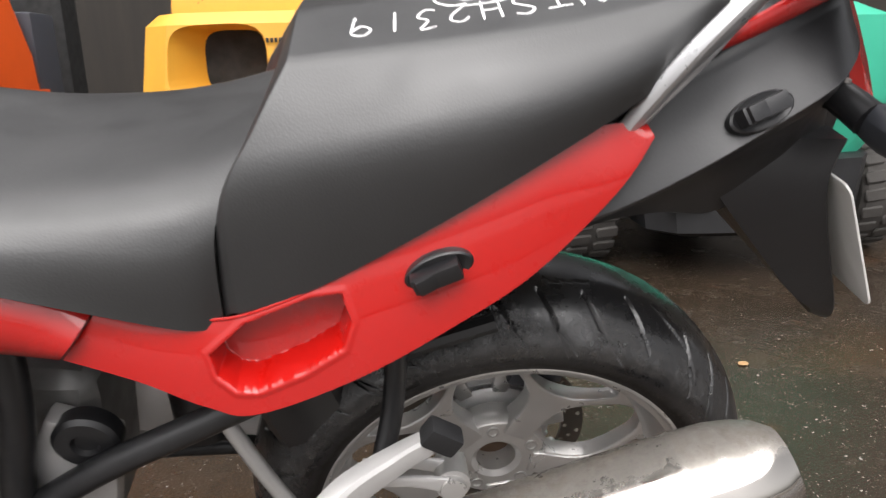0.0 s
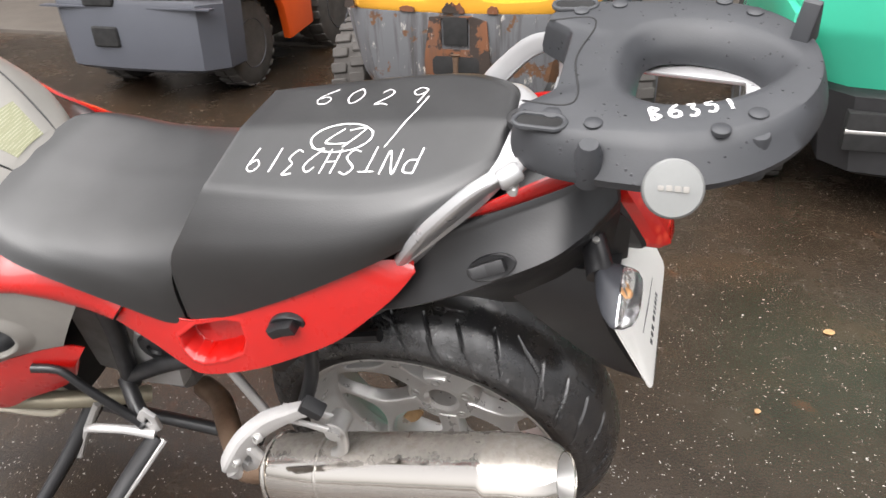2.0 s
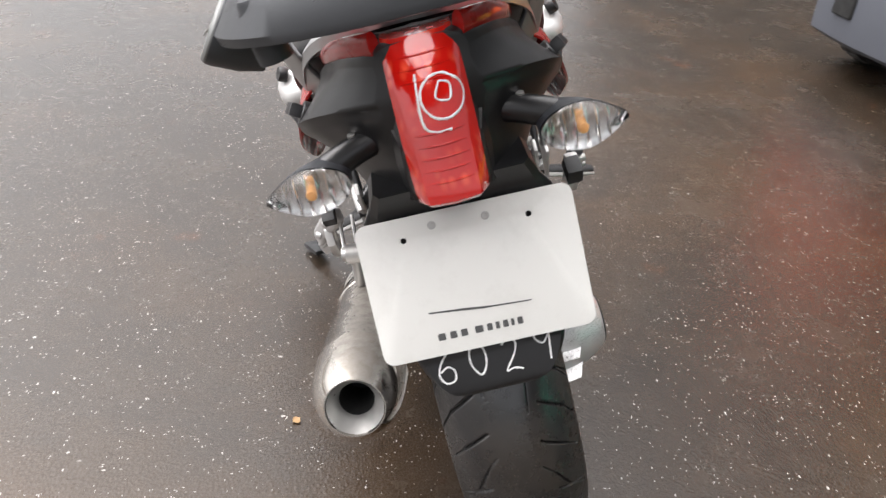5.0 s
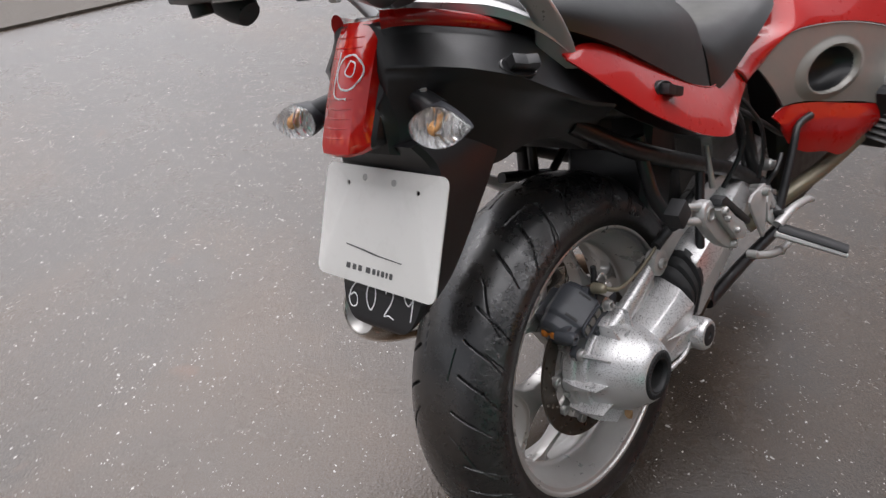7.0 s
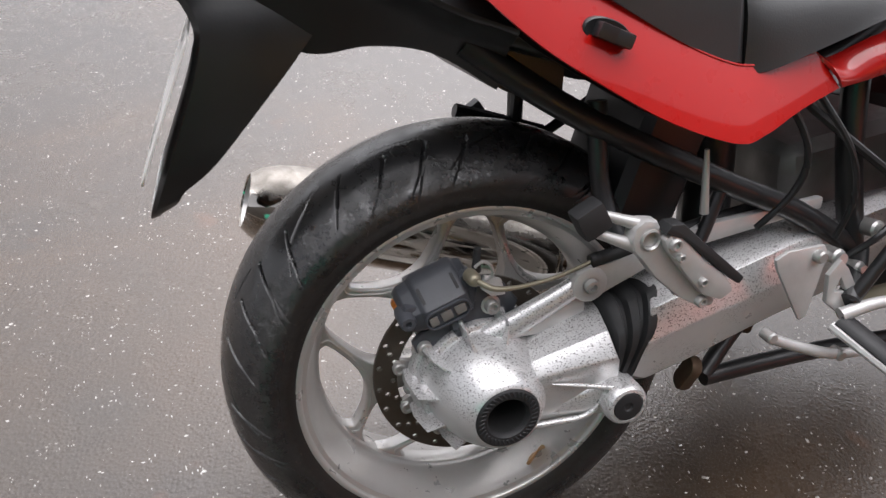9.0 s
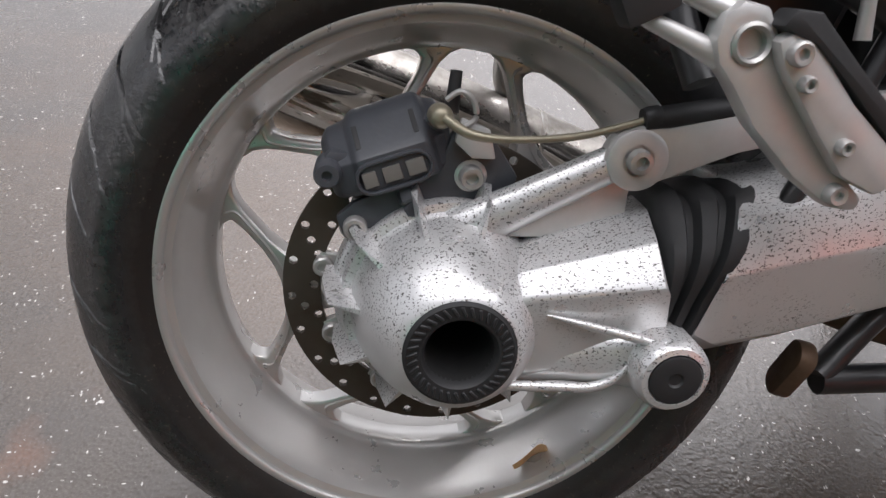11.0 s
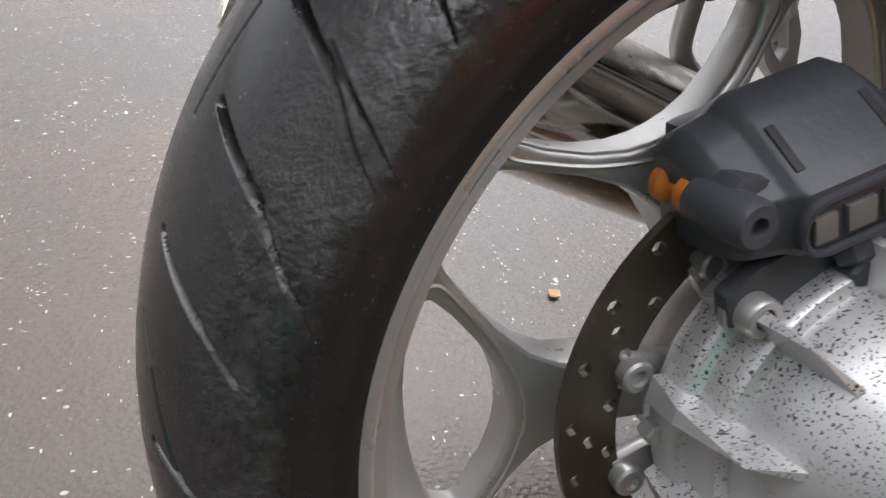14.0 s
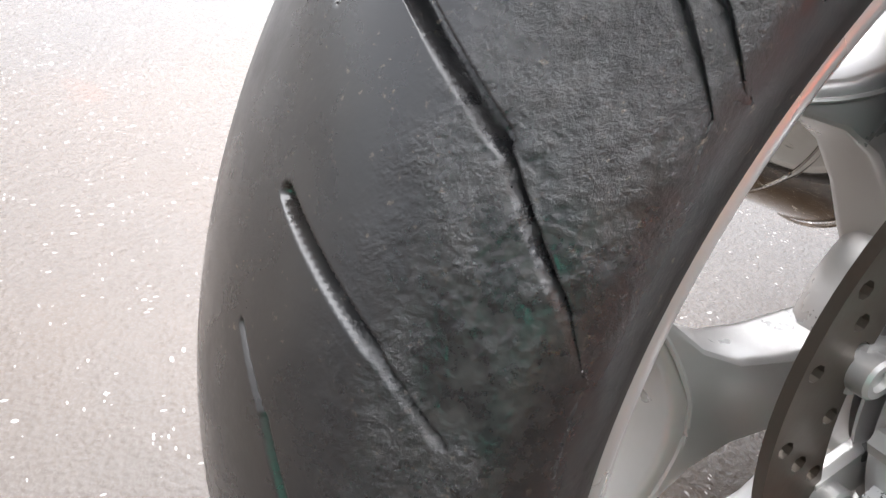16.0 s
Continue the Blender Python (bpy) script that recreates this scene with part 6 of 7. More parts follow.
for k in range(36):
    a = 2 * math.pi * k / 36
    p = V(drive_c.x + 0.0335 * math.cos(a), 0.1906, drive_c.z + 0.0335 * math.sin(a))
    part("ring_tooth", box(tuple(p), (0.008, 0.002, 0.0026), 0.0006, (0, -math.degrees(a) + 25, 0), None, 1), RUBBER, drive)

torque = part("torque_arm", tube([(0.002, 0.108, 0.378), (-0.012, 0.112, 0.387), (-0.05, 0.119, 0.411), (-0.09, 0.124, 0.434), (-0.122, 0.125, 0.451)], [0.020, 0.0200, 0.0165, 0.0145, 0.0135], 16, 5, (0.8, 1.0)), CAST_DIRTY, drive)
part("web", slab([(-0.02, 0.385), (-0.13, 0.385), (-0.13, 0.43), (-0.115, 0.440)], 0.012, pose(0, 0.122, 0, 90, 0, 0), 0.003), CAST, drive)
link = part("torque_link", slab([(0.024, 0), (0.017, 0.017), (0, 0.024), (-0.02, 0.024), (-0.15, 0.055), (-0.33, 0.070), (-0.33, 0.054), (-0.16, 0.030), (-0.075, 0.008), (-0.018, -0.016), (0, -0.023), (0.017, -0.017)], 0.012, pose(-0.1265, 0.136, 0.4515, 90, 0, 0), 0.003), CAST, bike, "grey flat torque link with a bolt")
part("bolt", turned((-0.1265, 0.136, 0.4515), (0, 1, 0), [(0.012, -0.002), (0.012, 0.003), (0.0095, 0.003), (0.0085, 0.010), (0.005, 0.0105), (0.0045, 0.004), (0.0005, 0.004)], 12), STEEL, link)
part("washer", turned((-0.1265, 0.136, 0.4515), (0, 1, 0), [(0.0225, -0.016), (0.0225, 0.0015), (0.020, 0.003), (0.012, 0.003)], 32), CAST, link)

lower = part("lower_eye", turned((-0.1555, 0.150, 0.3095), (0, 1, 0), [(0.0275, -0.02), (0.0285, 0.040), (0.0275, 0.046), (0.0245, 0.050), (0.0205, 0.051), (0.0195, 0.049), (0.001, 0.049)], 40), CAST_DIRTY, drive)
part("eye_cap", turned((-0.1555, 0.199, 0.3095), (0, 1, 0), [(0.0195, -0.001), (0.0192, 0.0022), (0.0175, 0.003), (0.006, 0.0025), (0.0045, 0.001), (0.0005, 0.0008)], 36), RUBBER, drive, "black round cap")


def eye_arm():
    rows = [(-0.050, 0.150, 0.300, 0.014, 0.018), (-0.085, 0.156, 0.303, 0.013, 0.018), (-0.120, 0.164, 0.307, 0.012, 0.020), (-0.145, 0.172, 0.309, 0.012, 0.024)]
    return rings(bmesh.new(), [arm_loop(*r) for r in rows])


part("eye_arm", eye_arm(), CAST_DIRTY, drive)
part("rib", tube([(-0.064, 0.1745, 0.3462), (-0.095, 0.1790, 0.3405), (-0.130, 0.184, 0.3335), (-0.150, 0.188, 0.3295)], [0.0008, 0.0030, 0.0036, 0.0030], 10), CAST_DIRTY, drive, "thin raised rib")
part("rib", tube([(-0.036, 0.168, 0.2845), (-0.075, 0.172, 0.286), (-0.104, 0.1755, 0.2880), (-0.120, 0.178, 0.2965), (-0.129, 0.180, 0.310)], [0.0042, 0.0040, 0.0038, 0.0034, 0.0012], 10), CAST_DIRTY, drive, "thin raised rib")

# ---- brake caliper ----
BADGE = metal("satin_badge", (0.22, 0.225, 0.22), 0.45, 0, 0.3, 0.3)
EMBLEM = metal("dull_emblem", (0.19, 0.18, 0.165), 0.5, 0, 0.4, 0.3)
CAL = Matrix.Translation((0.050, 0.0, 0.436)) @ pose(0, 0, 0, 0, 20, 0)  # local x along the caliper, y outwards, z away from the axle


def caliper_body():
    """A hump over the disc: a letter band low down, a smooth sloping face above it, chamfered shoulders."""
    def section(u, k, drop_z, inset):
        pts = [(0.050, -0.022), (0.050, 0.030), (0.060, 0.036), (0.074, 0.0345), (0.084, 0.029), (0.104, 0.012), (0.1105, 0.007), (0.1105, -0.020), (0.106, -0.024), (0.080, -0.026)]
        return [CAL @ V(u, 0.050 + (y - 0.050) * k - inset * (y > 0.09), z * (1 - drop_z * (z > 0)) + (0.004 * abs(u) / 0.04 if z < 0 else 0)) for y, z in pts]
    rows = [(-0.0475, 0.62, 0.42, 0.0), (-0.0455, 0.74, 0.30, 0.0), (-0.037, 0.84, 0.20, 0.0), (-0.0335, 0.97, 0.06, 0.0), (-0.030, 1.0, 0.0, 0.0), (0.018, 1.0, 0.0, 0.0), (0.022, 0.99, 0.05, 0.0), (0.0265, 0.90, 0.16, 0.0), (0.0405, 0.84, 0.22, 0.0), (0.045, 0.76, 0.34, 0.0), (0.048, 0.62, 0.46, 0.0)]
    bm = rings(bmesh.new(), [section(*r) for r in rows])
    bmesh.ops.recalc_face_normals(bm, faces=bm.faces)
    sharp = [e for e in bm.edges if len(e.link_faces) == 2 and e.calc_face_angle(0) > 0.45]
    bmesh.ops.bevel(bm, geom=sharp, offset=0.0014, segments=2, affect="EDGES", profile=0.6, clamp_overlap=True)
    return bm


def along(c, w, h, n=6):
    """A pill-shaped outline in the caliper's own plane."""
    r = h / 2
    return [(c[0] + sx * (w / 2 - r) + r * math.cos(a), c[1] + r * math.sin(a)) for sx, a0 in ((1, -90), (-1, 90)) for a in (radians(a0 + 180 * k / n) for k in range(n + 1))]


cal = part("brake_caliper", caliper_body(), CALIPER, bike, "dusty dark grey brake caliper with raised bars on it", angle=30)
part("caliper_band", slab(along((-0.002, -0.0085), 0.060, 0.026), 0.006, CAL @ pose(0, 0.1135, 0, 90, 0, 0), 0.0022, [along((-0.002, -0.0085), 0.0535, 0.0195)]), CALIPER, cal, "raised rim round the pale bars")
part("caliper_nose", slab([(0.028, -0.012), (0.048, -0.004), (0.050, 0.010), (0.040, 0.018), (0.026, 0.012)], 0.030, CAL @ pose(0, 0.098, 0, 90, 0, 0), 0.004), CALIPER, cal)
part("caliper_shoulder", slab([(-0.049, -0.006), (-0.030, -0.020), (-0.026, 0.016), (-0.041, 0.022), (-0.051, 0.012)], 0.034, CAL @ pose(0, 0.094, 0, 90, 0, 0), 0.004), CALIPER, cal)
for u in (-0.0262, 0.0182):
    bm = box((0, 0, 0), (0.0042, 0.022, 0.003), 0.0010)
    bmesh.ops.transform(bm, matrix=CAL @ pose(u, 0.0935, 0.0198, -40.4, 0, 0), verts=bm.verts)
    part("caliper_groove", bm, RUBBER, cal, "dark groove in the face")
part("caliper_back", box((0.048, 0.040, 0.436), (0.060, 0.024, 0.042), 0.006, (0, 20, 0)), CALIPER, cal)
for u, w in ((0.0165, 0.0105), (-0.0005, 0.0135), (-0.0185, 0.0135)):
    part("emblem_bar", box(tuple(CAL @ V(u, 0.1115, -0.0085)), (w, 0.0032, 0.0115), 0.001, (0, 20, 0)), EMBLEM, cal, "small pale raised bar")
part("hex_stub", turned(CAL @ V(-0.006, 0.100, -0.026), CAL.to_3x3() @ V(0, 0.5, -1), [(0.0085, -0.006), (0.0085, 0.010), (0.006, 0.012), (0.0005, 0.012)], 6), CALIPER, cal, smooth=False)
part("pin_boss", turned((0.094, 0.078, 0.424), (0, 1, 0), [(0.0105, 0), (0.0105, 0.03), (0.0085, 0.034), (0.004, 0.034), (0.0035, 0.030), (0.0005, 0.030)], 18), CALIPER, cal)
part("pin_sleeve", turned((0.094, 0.045, 0.424), (0, 1, 0), [(0.006, 0.006), (0.0085, 0.008), (0.0085, 0.013), (0.006, 0.015), (0.004, 0.016), (0.004, 0.022), (0.006, 0.023), (0.0085, 0.025), (0.0085, 0.030), (0.006, 0.033)], 18), ORANGE_RUBBER, cal, "orange rubber sleeve")
part("bleed_nipple", tube([(0.005, 0.095, 0.472), (0.004, 0.095, 0.486), (0.003, 0.095, 0.502)], [0.006, 0.005, 0.0045], 10), RUBBER, cal)
part("banjo_bolt", turned((0.014, 0.108, 0.471), (0, 1, 0.1), [(0.009, -0.01), (0.009, 0.006), (0.007, 0.012), (0.004, 0.014), (0.0005, 0.014)], 14), GOLD, cal, "brass-coloured hose bolt")
part("spring_clip", tube([(0.010, 0.104, 0.482), (0.000, 0.106, 0.489), (-0.010, 0.106, 0.482), (-0.012, 0.106, 0.470), (-0.004, 0.106, 0.464)], 0.0022, 8), STEEL, cal)
part("hex_bolt", turned((0.030, 0.104, 0.400), (0, 1, 0), [(0.0075, -0.02), (0.0075, 0.004), (0.0060, 0.006), (0.0005, 0.006)], 6), CALIPER, cal, smooth=False)
part("caliper_mount", slab([(0.0, 0.465), (-0.028, 0.455), (-0.050, 0.425), (-0.04, 0.395), (0.01, 0.390), (0.06, 0.380), (0.082, 0.372), (0.088, 0.388), (0.075, 0.400), (0.012, 0.430)], 0.010, pose(0, 0.098, 0, 90, 0, 0), 0.003), CALIPER, cal)
for c in ((-0.013, 0.099, 0.425), (0.073, 0.096, 0.381)):
    part("socket_screw", turned(c, (0, 1, 0), [(0.0125, -0.004), (0.0125, 0.0), (0.0095, 0.001), (0.0092, 0.009), (0.008, 0.0105), (0.005, 0.0105), (0.0046, 0.005), (0.0005, 0.005)], 20), STEEL, cal)
part("sensor_mount", slab([(-0.002, 0.470), (-0.024, 0.462), (-0.030, 0.440), (-0.012, 0.440), (0.002, 0.452)], 0.006, pose(0, 0.106, 0, 90, 0, 0), 0.002), CAST, cal)
hose = part("brake_hose", tube([(0.012, 0.120, 0.472), (-0.006, 0.128, 0.463), (-0.035, 0.130, 0.461), (-0.08, 0.130, 0.465), (-0.12, 0.130, 0.476), (-0.14, 0.130, 0.483)], [0.0038, 0.0038, 0.0028, 0.0028, 0.0028, 0.0028], 10), GOLD, bike, "bronze braided brake hose in a black sleeve")
part("hose_sleeve", tube([(-0.128, 0.130, 0.479), (-0.20, 0.128, 0.492), (-0.30, 0.118, 0.503), (-0.42, 0.10, 0.51)], 0.0085, 12), RUBBER, hose)
part("hose_collar", turned((-0.135, 0.130, 0.4815), (-1, 0, 0.18), [(0.0075, -0.006), (0.0085, -0.002), (0.0085, 0.004), (0.007, 0.006)], 16), RUBBER, hose)
# ---- turn signals ----
def drop(a, ry, rz, k=0.68):
    """A drop-shaped section: round inside, pointed outside."""
    c, s = math.cos(a), math.sin(a)
    return ry * c, rz * s * (1 - k * max(0, c) ** 1.5)


def signal_body(s, rows):
    loops = []
    for x, cy, cz, ry, rz in rows:
        loops.append([V(x, s * (cy + drop(2 * math.pi * q / 28, ry, rz)[0]), cz + drop(2 * math.pi * q / 28, ry, rz)[1]) for q in range(28)])
    return rings(bmesh.new(), loops)


for s in (-1, 1):
    k, zc = 0.94, 0.829
    rows = lambda *rr: [(x, cy, zc + dz, ry * k, rz * k) for x, cy, dz, ry, rz in rr]
    sig = part("turn_signal", signal_body(s, rows((0.272, 0.112, 0.008, 0.010, 0.010), (0.277, 0.120, 0.005, 0.026, 0.018), (0.285, 0.129, 0.002, 0.038, 0.022), (0.295, 0.1355, 0, 0.0452, 0.0248), (0.300, 0.1365, 0, 0.046, 0.0250))), GREY_PLASTIC, bike, "dark grey turn signal with a clear lens")
    part("reflector", signal_body(s, rows((0.2955, 0.1365, 0, 0.020, 0.010), (0.2995, 0.1365, 0, 0.040, 0.0208), (0.3016, 0.1365, 0, 0.0435, 0.0232), (0.3006, 0.1365, 0, 0.0435, 0.0232))), REFLECTOR, sig, "bright silvered reflector")
    part("bulb", turned((0.300, s * 0.133, zc), (1, 0, 0), [(0.0050, 0), (0.0055, 0.005), (0.0042, 0.009), (0.001, 0.010)], 16), AMBER, sig, "amber bulb")
    lens = part("lens", signal_body(s, rows((0.300, 0.1365, 0, 0.0458, 0.0248), (0.309, 0.1365, 0, 0.0445, 0.0238), (0.317, 0.1355, 0, 0.039, 0.0205), (0.322, 0.1335, 0, 0.027, 0.014), (0.3235, 0.1325, 0, 0.012, 0.006))), CLEAR_LENS, sig, "clear ribbed lens")
    lens.visible_shadow = False
    for q in range(7):
        dy = -0.030 + 0.010 * q
        h = 0.018 * math.sqrt(max(0.05, 1 - (dy / 0.042) ** 2)) * (1 - (0.55 * (dy / 0.042) if dy > 0 else 0))
        rib = part("lens_rib", tube([(0.3020, s * (0.1365 + dy), zc - h), (0.3065, s * (0.1365 + dy), zc), (0.3020, s * (0.1365 + dy), zc + h)], 0.0013, 6, 4), REFLECTOR, sig)
    part("stem", tube([(0.256, s * 0.055, 0.850), (0.268, s * 0.085, 0.845), (0.278, s * 0.115, 0.836)], [0.016, 0.015, 0.016], 14), BLACK, sig)
    part("stem_screw", turned((0.268, s * 0.085, 0.861), (0.1, 0, 1), [(0.004, -0.003), (0.0042, 0.001), (0.001, 0.0015)], 12), STEEL, sig)

# ---- rack fittings ----
for s in (-1, 1):
    for bx in (0.262, 0.402):
        by = s * (0.139 if bx < 0.3 else 0.106)
        part("rack_bolt", turned((bx, by, 1.022), (0.0, 0.10 * s, 1), [(0.013, -0.035), (0.0125, 0.0), (0.0105, 0.003), (0.0098, 0.008), (0.0085, 0.0105), (0.0005, 0.0105)], 22), RACK, rack, "round charcoal rack bolt")
    for bx, by in ((0.222, 0.098), (0.262, 0.112), (0.40, 0.09), (0.37, 0.115)):
        part("rack_plug", turned((bx, s * by, 1.033 + 0.012 * (bx - 0.2) / 0.26), (0, 0, 1), [(0.0085, -0.004), (0.0085, 0.0), (0.0075, 0.0008), (0.0005, 0.001)], 18), RACK, rack)
    # dark inlay on top of the rack, painted as the slot's shade
    part("rack_slot", slab(rounded(0.044, 0.016, 0.0075), 0.003, pose(0.213, s * 0.112, 1.0302, 0, 0, s * 4), 0.0008), DARK, rack, "near-black inlay standing for the shade in a rack slot")
    rim_pts = [tuple(pose(0.213, s * 0.112, 1.0325, 0, 0, s * 4) @ V(u, v, 0)) for u, v in rounded(0.048, 0.021, 0.0100, 4)]
    part("slot_rim", tube([*rim_pts, rim_pts[0]], 0.0028, 8, 2), RACK, rack)
part("seam", tube([(0.190, 0.078, 1.0308), (0.232, 0.084, 1.0328), (0.241, 0.062, 1.0333), (0.230, 0.0, 1.0328), (0.241, -0.062, 1.0333), (0.232, -0.084, 1.0328), (0.190, -0.078, 1.0308)], 0.0011, 6, 5), RUBBER, rack)
part("latch_hook", slab([(-0.018, 0), (-0.004, 0.042), (0.003, 0.044), (0.014, 0.0)], 0.018, pose(0.436, 0.050, 1.034, 90, 0, 62), 0.003), RACK, rack)
boss_c = V(0.336, -0.146, 0.996)
part("badge_boss", turned(boss_c, (0.10, -1, 0.80), [(0.016, -0.034), (0.023, -0.016), (0.0268, 0.006), (0.0268, 0.011)], 32), RACK, rack)
part("badge", turned(boss_c, (0.10, -1, 0.80), [(0.0262, 0.008), (0.0262, 0.0125), (0.0245, 0.0145), (0.0005, 0.0155)], 40), BADGE, rack, "round grey badge with worn marks")
part("badge_boss", turned(V(0.336, 0.146, 0.996), (0.10, 1, 0.80), [(0.016, -0.034), (0.023, -0.016), (0.0268, 0.006), (0.0268, 0.011)], 32), RACK, rack)
part("badge", turned(V(0.336, 0.146, 0.996), (0.10, 1, 0.80), [(0.0262, 0.008), (0.0262, 0.0125), (0.0245, 0.0145), (0.0005, 0.0155)], 40), BADGE, rack)
for k in range(4):
    q = boss_c + V(0.10, -1, 0.80).normalized() * 0.0158 + V(-0.0105 + 0.007 * k, 0, 0)
    part("badge_bar", box(tuple(q), (0.0050, 0.0010, 0.0055), 0.0003, (-51, 0, 3)), EMBLEM, rack)
part("rack_support", slab([(0.205, -0.045), (0.30, -0.075), (0.43, -0.03), (0.43, 0.03), (0.30, 0.075), (0.205, 0.045)], 0.005, pose(0, 0, 0.955, 0, -6, 0), 0.0015, [[(0.29, -0.052), (0.40, -0.02), (0.40, 0.02), (0.29, 0.052)]]), RAIL, bike, "silver rack support plate")
for s in (-1, 1):
    part("rail_clamp", turned((0.186, s * 0.131, 0.980), (0.75, s * -0.55, 0.25), [(0.009, -0.012), (0.0110, -0.009), (0.0110, 0.009), (0.009, 0.012)], 20), RAIL, rails[0 if s < 0 else 1])
    part("rail_bolt", turned((0.190, s * 0.136, 0.966), (0.1, s, 0.1), [(0.0055, -0.010), (0.0055, 0.003), (0.004, 0.005), (0.0005, 0.005)], 16), STEEL, rails[0 if s < 0 else 1])
    part("tail_strip", tube([(0.268, s * 0.040, 0.941), (0.246, s * 0.064, 0.937), (0.212, s * 0.082, 0.928), (0.165, s * 0.099, 0.912), (0.125, s * 0.108, 0.896)], [0.011, 0.010, 0.009, 0.007, 0.003], 10, 5, (0.7, 1.2)), RED, tail, "thin red strip along the tail")
lock = part("seat_lock", turned((0.174, -0.008, 0.960), (-0.12, 0, 1), [(0.0175, -0.006), (0.0175, 0.003), (0.0155, 0.004), (0.0115, 0.0035), (0.0105, 0.001), (0.0005, 0.001)], 32), RUBBER, bike, "black ringed seat lock")
part("key_disc", turned((0.174, -0.008, 0.960), (-0.12, 0, 1), [(0.0098, 0.000), (0.0098, 0.003), (0.0085, 0.0036), (0.0005, 0.0036)], 24), STEEL, lock)
part("key_slot", box((0.1735, -0.008, 0.9640), (0.011, 0.0028, 0.001), 0.0003, (0, 7, 12)), RUBBER, lock)

# ---- plate bars and screws ----
BAR = Mat("dark_print", 0.6, 0, (0.07, 0.07, 0.07)).m
for u, w in ((-0.043, 0.011), (-0.0305, 0.010), (-0.019, 0.010), (-0.003, 0.012), (0.0085, 0.008), (0.017, 0.006), (0.0255, 0.008), (0.033, 0.005), (0.041, 0.008)):
    part("print_bar", slab(rounded(w * 0.72, 0.0075, 0.001, 2), 0.0004, PLATE_AT @ pose(u - 0.006, -0.056, 0.0086), 0), BAR, plate, smooth=False)
part("scratch", slab([(-0.058, -0.0335), (-0.02, -0.0365), (0.01, -0.040), (0.052, -0.0425), (0.05, -0.0436), (0.0, -0.0412), (-0.03, -0.0378), (-0.056, -0.0352)], 0.0003, PLATE_AT @ pose(0, 0.006, 0.0086), 0), BAR, plate, smooth=False)
for u, v in ((-0.034, 0.062), (0.022, 0.060)):
    part("plate_screw", turned(PLATE_AT @ V(u, v, 0.0085), p_out, [(0.0045, 0), (0.0042, 0.0008), (0.0025, 0.001), (0.002, 0.0004), (0.0005, 0.0004)], 16), STEEL, plate)

# ---- chalk writing, laid on the surfaces ----
GLYPH = {"6": [[(0.62, 1.0), (0.2, 0.62), (0.05, 0.28), (0.22, 0.02), (0.55, 0.05), (0.62, 0.32), (0.4, 0.48), (0.12, 0.36)]],
         "0": [[(0.35, 1.0), (0.08, 0.7), (0.08, 0.3), (0.35, 0.0), (0.6, 0.3), (0.6, 0.7), (0.35, 1.0)]],
         "2": [[(0.08, 0.8), (0.3, 1.0), (0.56, 0.82), (0.46, 0.5), (0.08, 0.05), (0.35, 0.08), (0.66, 0.0)]],
         "9": [[(0.58, 0.72), (0.34, 0.5), (0.08, 0.72), (0.26, 0.98), (0.58, 0.86), (0.58, 0.5), (0.52, 0.0)]],
         "P": [[(0.1, 0.0), (0.12, 1.0)], [(0.12, 1.0), (0.5, 0.95), (0.58, 0.7), (0.45, 0.5), (0.12, 0.48)]],
         "N": [[(0.06, 0.0), (0.08, 1.0), (0.55, 0.05), (0.6, 1.0)]],
         "T": [[(0.0, 0.98), (0.65, 1.0)], [(0.34, 1.0), (0.32, 0.0)]],
         "S": [[(0.6, 0.9), (0.3, 1.0), (0.1, 0.75), (0.35, 0.52), (0.58, 0.3), (0.4, 0.02), (0.06, 0.1)]],
         "H": [[(0.1, 0.0), (0.1, 1.0)], [(0.56, 0.0), (0.58, 1.0)], [(0.1, 0.5), (0.57, 0.52)]],
         "3": [[(0.1, 0.95), (0.5, 1.0), (0.3, 0.58), (0.56, 0.35), (0.35, 0.0), (0.06, 0.08)]],
         "1": [[(0.32, 1.0), (0.3, 0.0)]],
         "7": [[(0.06, 0.95), (0.6, 1.0), (0.3, 0.0)], [(0.2, 0.5), (0.5, 0.53)]],
         "B": [[(0.1, 0.0), (0.12, 1.0), (0.5, 0.85), (0.15, 0.55), (0.56, 0.3), (0.1, 0.0)]],
         "5": [[(0.56, 1.0), (0.15, 0.97), (0.12, 0.58), (0.45, 0.58), (0.55, 0.28), (0.35, 0.0), (0.06, 0.08)]]}


def drape(on, p, down):
    """The point of a mesh object hit from p along down, in the motorcycle's own coordinates."""
    hit, q, n, _ = on.ray_cast(p, down)
    return (q, n) if hit else (None, None)


def chalk_line(bm, pts, on, down, wid, sink=0.0):
    path = [p for p in (curve([V(*q) for q in pts], 6) if len(pts) > 2 else [V(*pts[0]).lerp(V(*pts[1]), k / 8) for k in range(9)])]
    rows = []
    for i, p in enumerate(path):
        q, n = drape(on, p - down * 0.05, down)
        if q is None:
            continue
        d = path[min(i + 1, len(path) - 1)] - path[max(i - 1, 0)]
        side = d.cross(n).normalized() * wid * random.uniform(0.75, 1.2)
        rows.append([q + n * 0.0006 - side, q + n * 0.0011, q + n * 0.0006 + side])
    if len(rows) > 1:
        vs = [[bm.verts.new(p) for p in r] for r in rows]
        for a, b in zip(vs, vs[1:]):
            for i in range(2):
                bm.faces.new((a[i], a[i + 1], b[i + 1], b[i]))


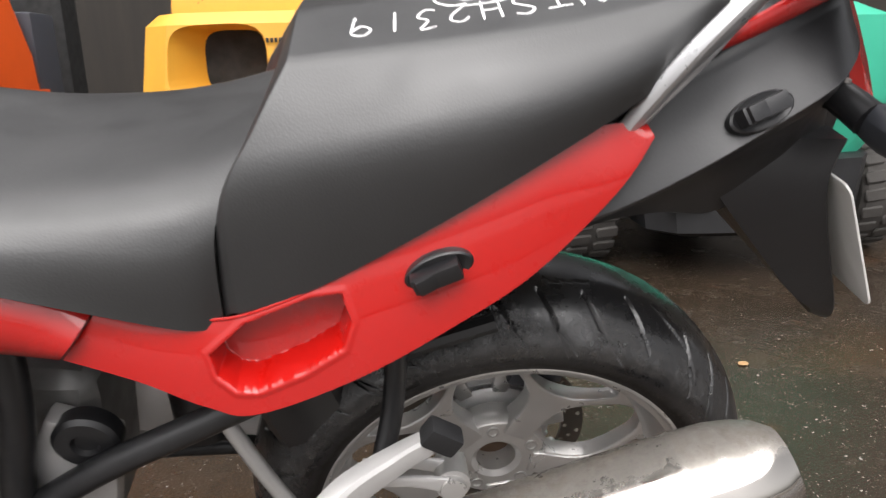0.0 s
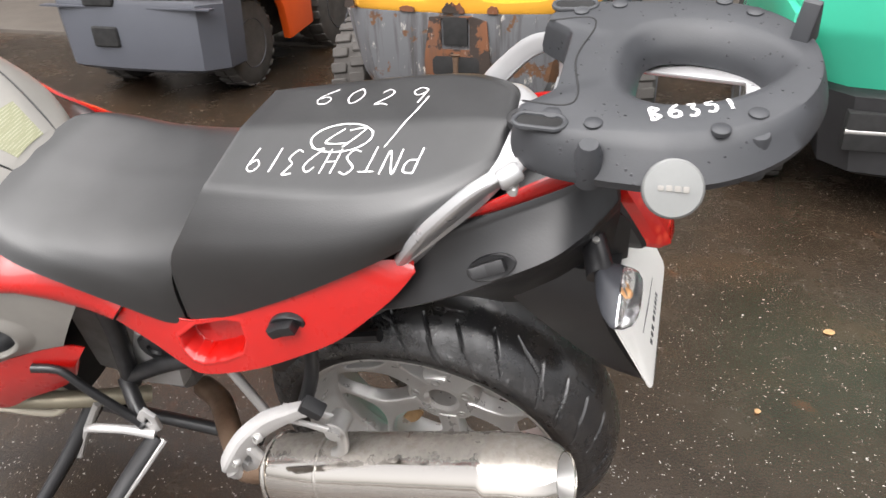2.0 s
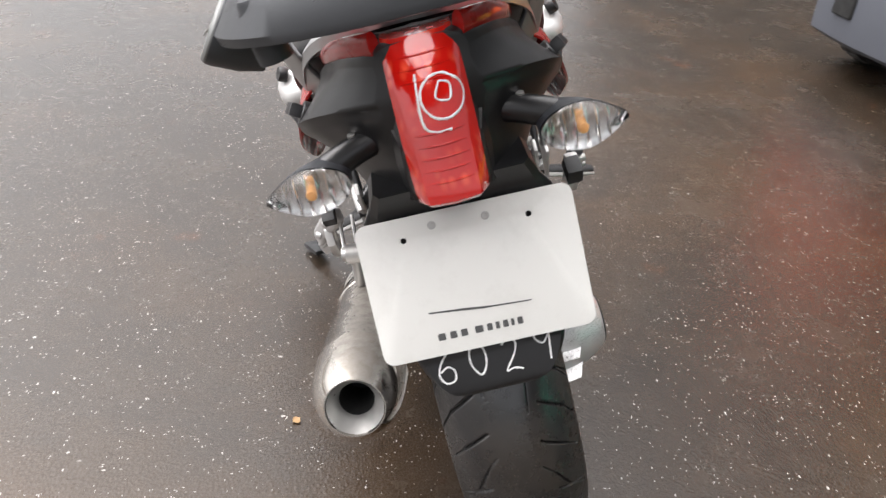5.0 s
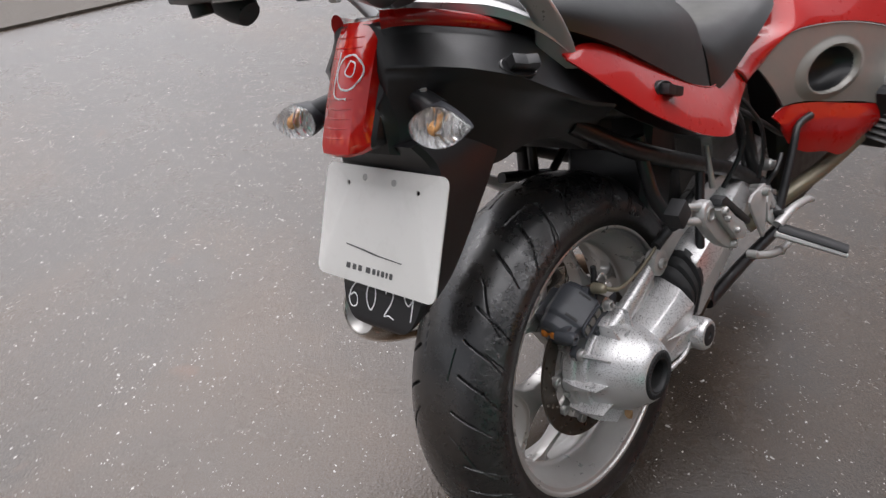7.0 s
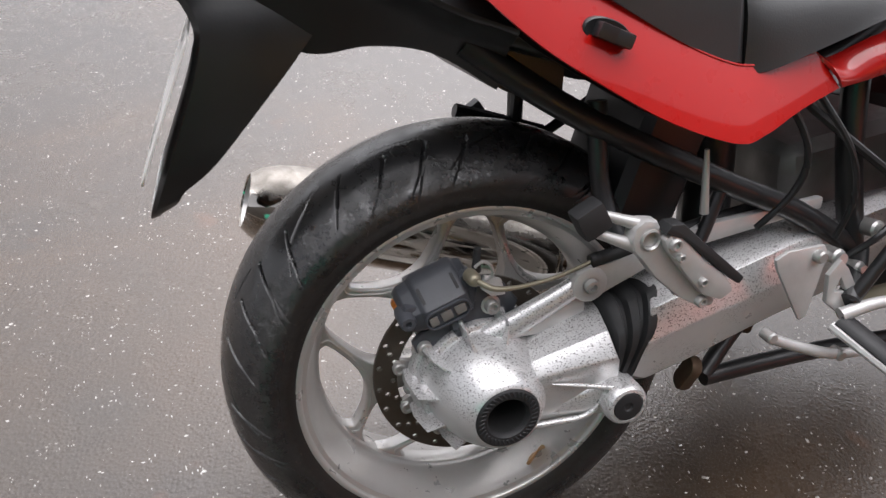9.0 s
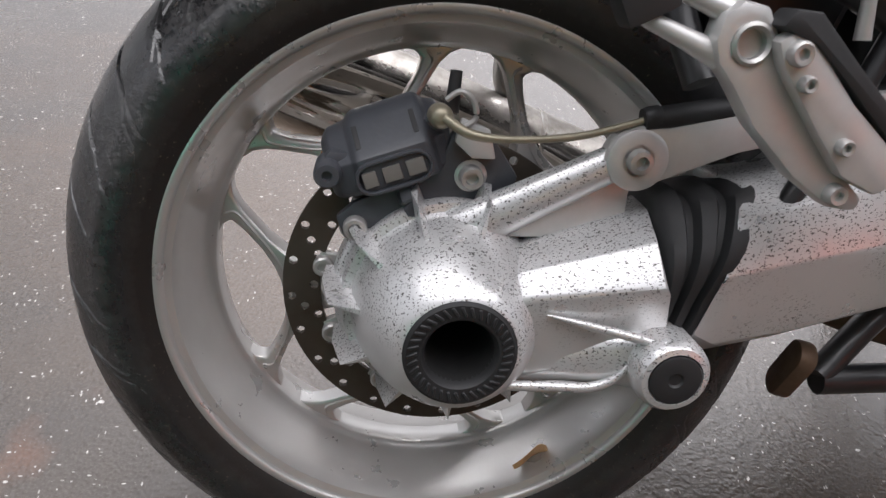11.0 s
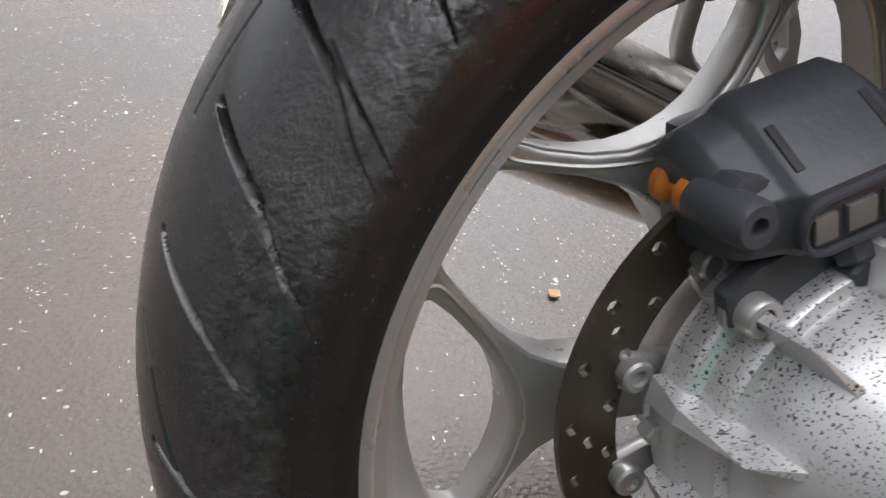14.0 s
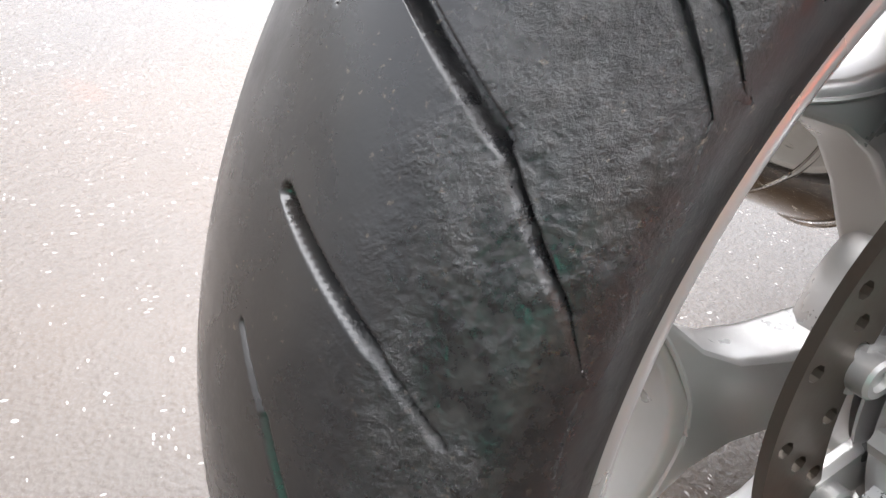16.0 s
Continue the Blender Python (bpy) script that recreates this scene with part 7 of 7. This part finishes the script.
def chalk_text(name, text, on, origin, right, up, size, gap, down, wid, parent, jitter=0.06):
    o, r, u = V(*origin), V(*right).normalized(), V(*up).normalized()
    for k, ch in enumerate(text):
        bm = bmesh.new()
        for stroke in GLYPH[ch]:
            pts = [o + r * (k * gap + x * min(size * 0.85, gap * 1.15)) + u * (y * size + jitter * size * math.sin(k * 2.3)) for x, y in stroke]
            chalk_line(bm, pts, on, V(*down), wid)
        part(name, bm, CHALK, parent, smooth=False)


bpy.context.view_layer.update()
DOWN = (0, 0, -1)
# the long row on the seat reads from the right-hand side of the motorcycle, the short one from the left
chalk_text("chalk_mark", "PNTSH2319", pillion_seat, (0.072, -0.049, 0.94), (-1, 0.03, 0), (-0.03, -1, 0), 0.041, 0.0262, DOWN, 0.0011, pillion_seat)
chalk_text("chalk_mark", "6029", pillion_seat, (-0.121, 0.055, 0.94), (1, -0.09, 0), (0.05, 1, 0), 0.040, 0.0450, DOWN, 0.0010, pillion_seat)
bm = bmesh.new()
chalk_line(bm, [(-0.046, -0.010, 0.94), (-0.064, -0.034, 0.94), (-0.031, -0.036, 0.94)], pillion_seat, V(0, 0, -1), 0.0012)
chalk_line(bm, [(-0.038, -0.013, 0.94), (-0.017, -0.011, 0.94), (-0.038, -0.043, 0.94)], pillion_seat, V(0, 0, -1), 0.0012)
chalk_line(bm, [(-0.045 + 0.041 * math.cos(a), -0.026 + 0.025 * math.sin(a), 0.94) for a in (0.4 + 2 * math.pi * k / 11 for k in range(13))], pillion_seat, V(0, 0, -1), 0.0012)
chalk_line(bm, [(0.042, 0.058, 0.94), (0.034, 0.010, 0.94), (0.018, -0.046, 0.94)], pillion_seat, V(0, 0, -1), 0.0011)
part("chalk_mark", bm, CHALK, pillion_seat, smooth=False)
chalk_text("chalk_mark", "B6351", rack, (0.312, -0.106, 1.06), (0.93, 0.30, 0), (-0.25, 0.95, 0), 0.019, 0.0165, DOWN, 0.0016, rack)
chalk_text("chalk_mark", "6029", mud, (0.40, -0.064, 0.588), (0, 1, 0), (0, 0, 1), 0.036, 0.036, (-1, 0, 0), 0.0011, mud)
bm = bmesh.new()
chalk_line(bm, [(0.40, 0.010 + 0.020 * math.cos(a), 0.893 + 0.018 * math.sin(a)) for a in (0.6 + 2 * math.pi * k / 9 for k in range(11))], lamp, V(-1, 0, 0), 0.0012)
chalk_line(bm, [(0.40, -0.010, 0.914), (0.40, -0.012, 0.872), (0.40, 0.012, 0.866)], lamp, V(-1, 0, 0), 0.0012)
chalk_line(bm, [(0.40, 0.010, 0.905), (0.40, 0.004, 0.893), (0.40, 0.016, 0.889), (0.40, 0.019, 0.901), (0.40, 0.010, 0.905)], lamp, V(-1, 0, 0), 0.0010)
part("chalk_mark", bm, CHALK, lamp, smooth=False)

# ---- scraps of dead leaves on the wet ground ----
def scrap_mesh(size, seed):
    rnd = random.Random(seed)
    rows = []
    for k in range(9):
        u = k / 8
        w = size * (0.42 * math.sin(math.pi * u) ** 0.6 * rnd.uniform(0.7, 1.1) + 0.02)
        rows.append([V(size * (u - 0.5), v * w, 0.0015 + 0.003 * rnd.random() * (1 - v * v) + 0.002 * v * v) for v in (-1, -0.4, 0.4, 1)])
    return skin(rows, 0.0006)


for k, (x, y, size, turn) in enumerate(((-0.139, -0.44, 0.020, 40), (0.265, 0.099, 0.030, 110), (0.835, 0.788, 0.032, 20), (0.625, 0.404, 0.018, 70))):
    scrap = part("dead_leaf", scrap_mesh(size, 40 + k), LEAF, None)
    scrap.matrix_world = pose(x, y, 0.0008, 0, 0, turn)
    tagged(scrap, "small tan scrap of dead leaf on wet asphalt", "leaf", "leaf scraps on the ground")
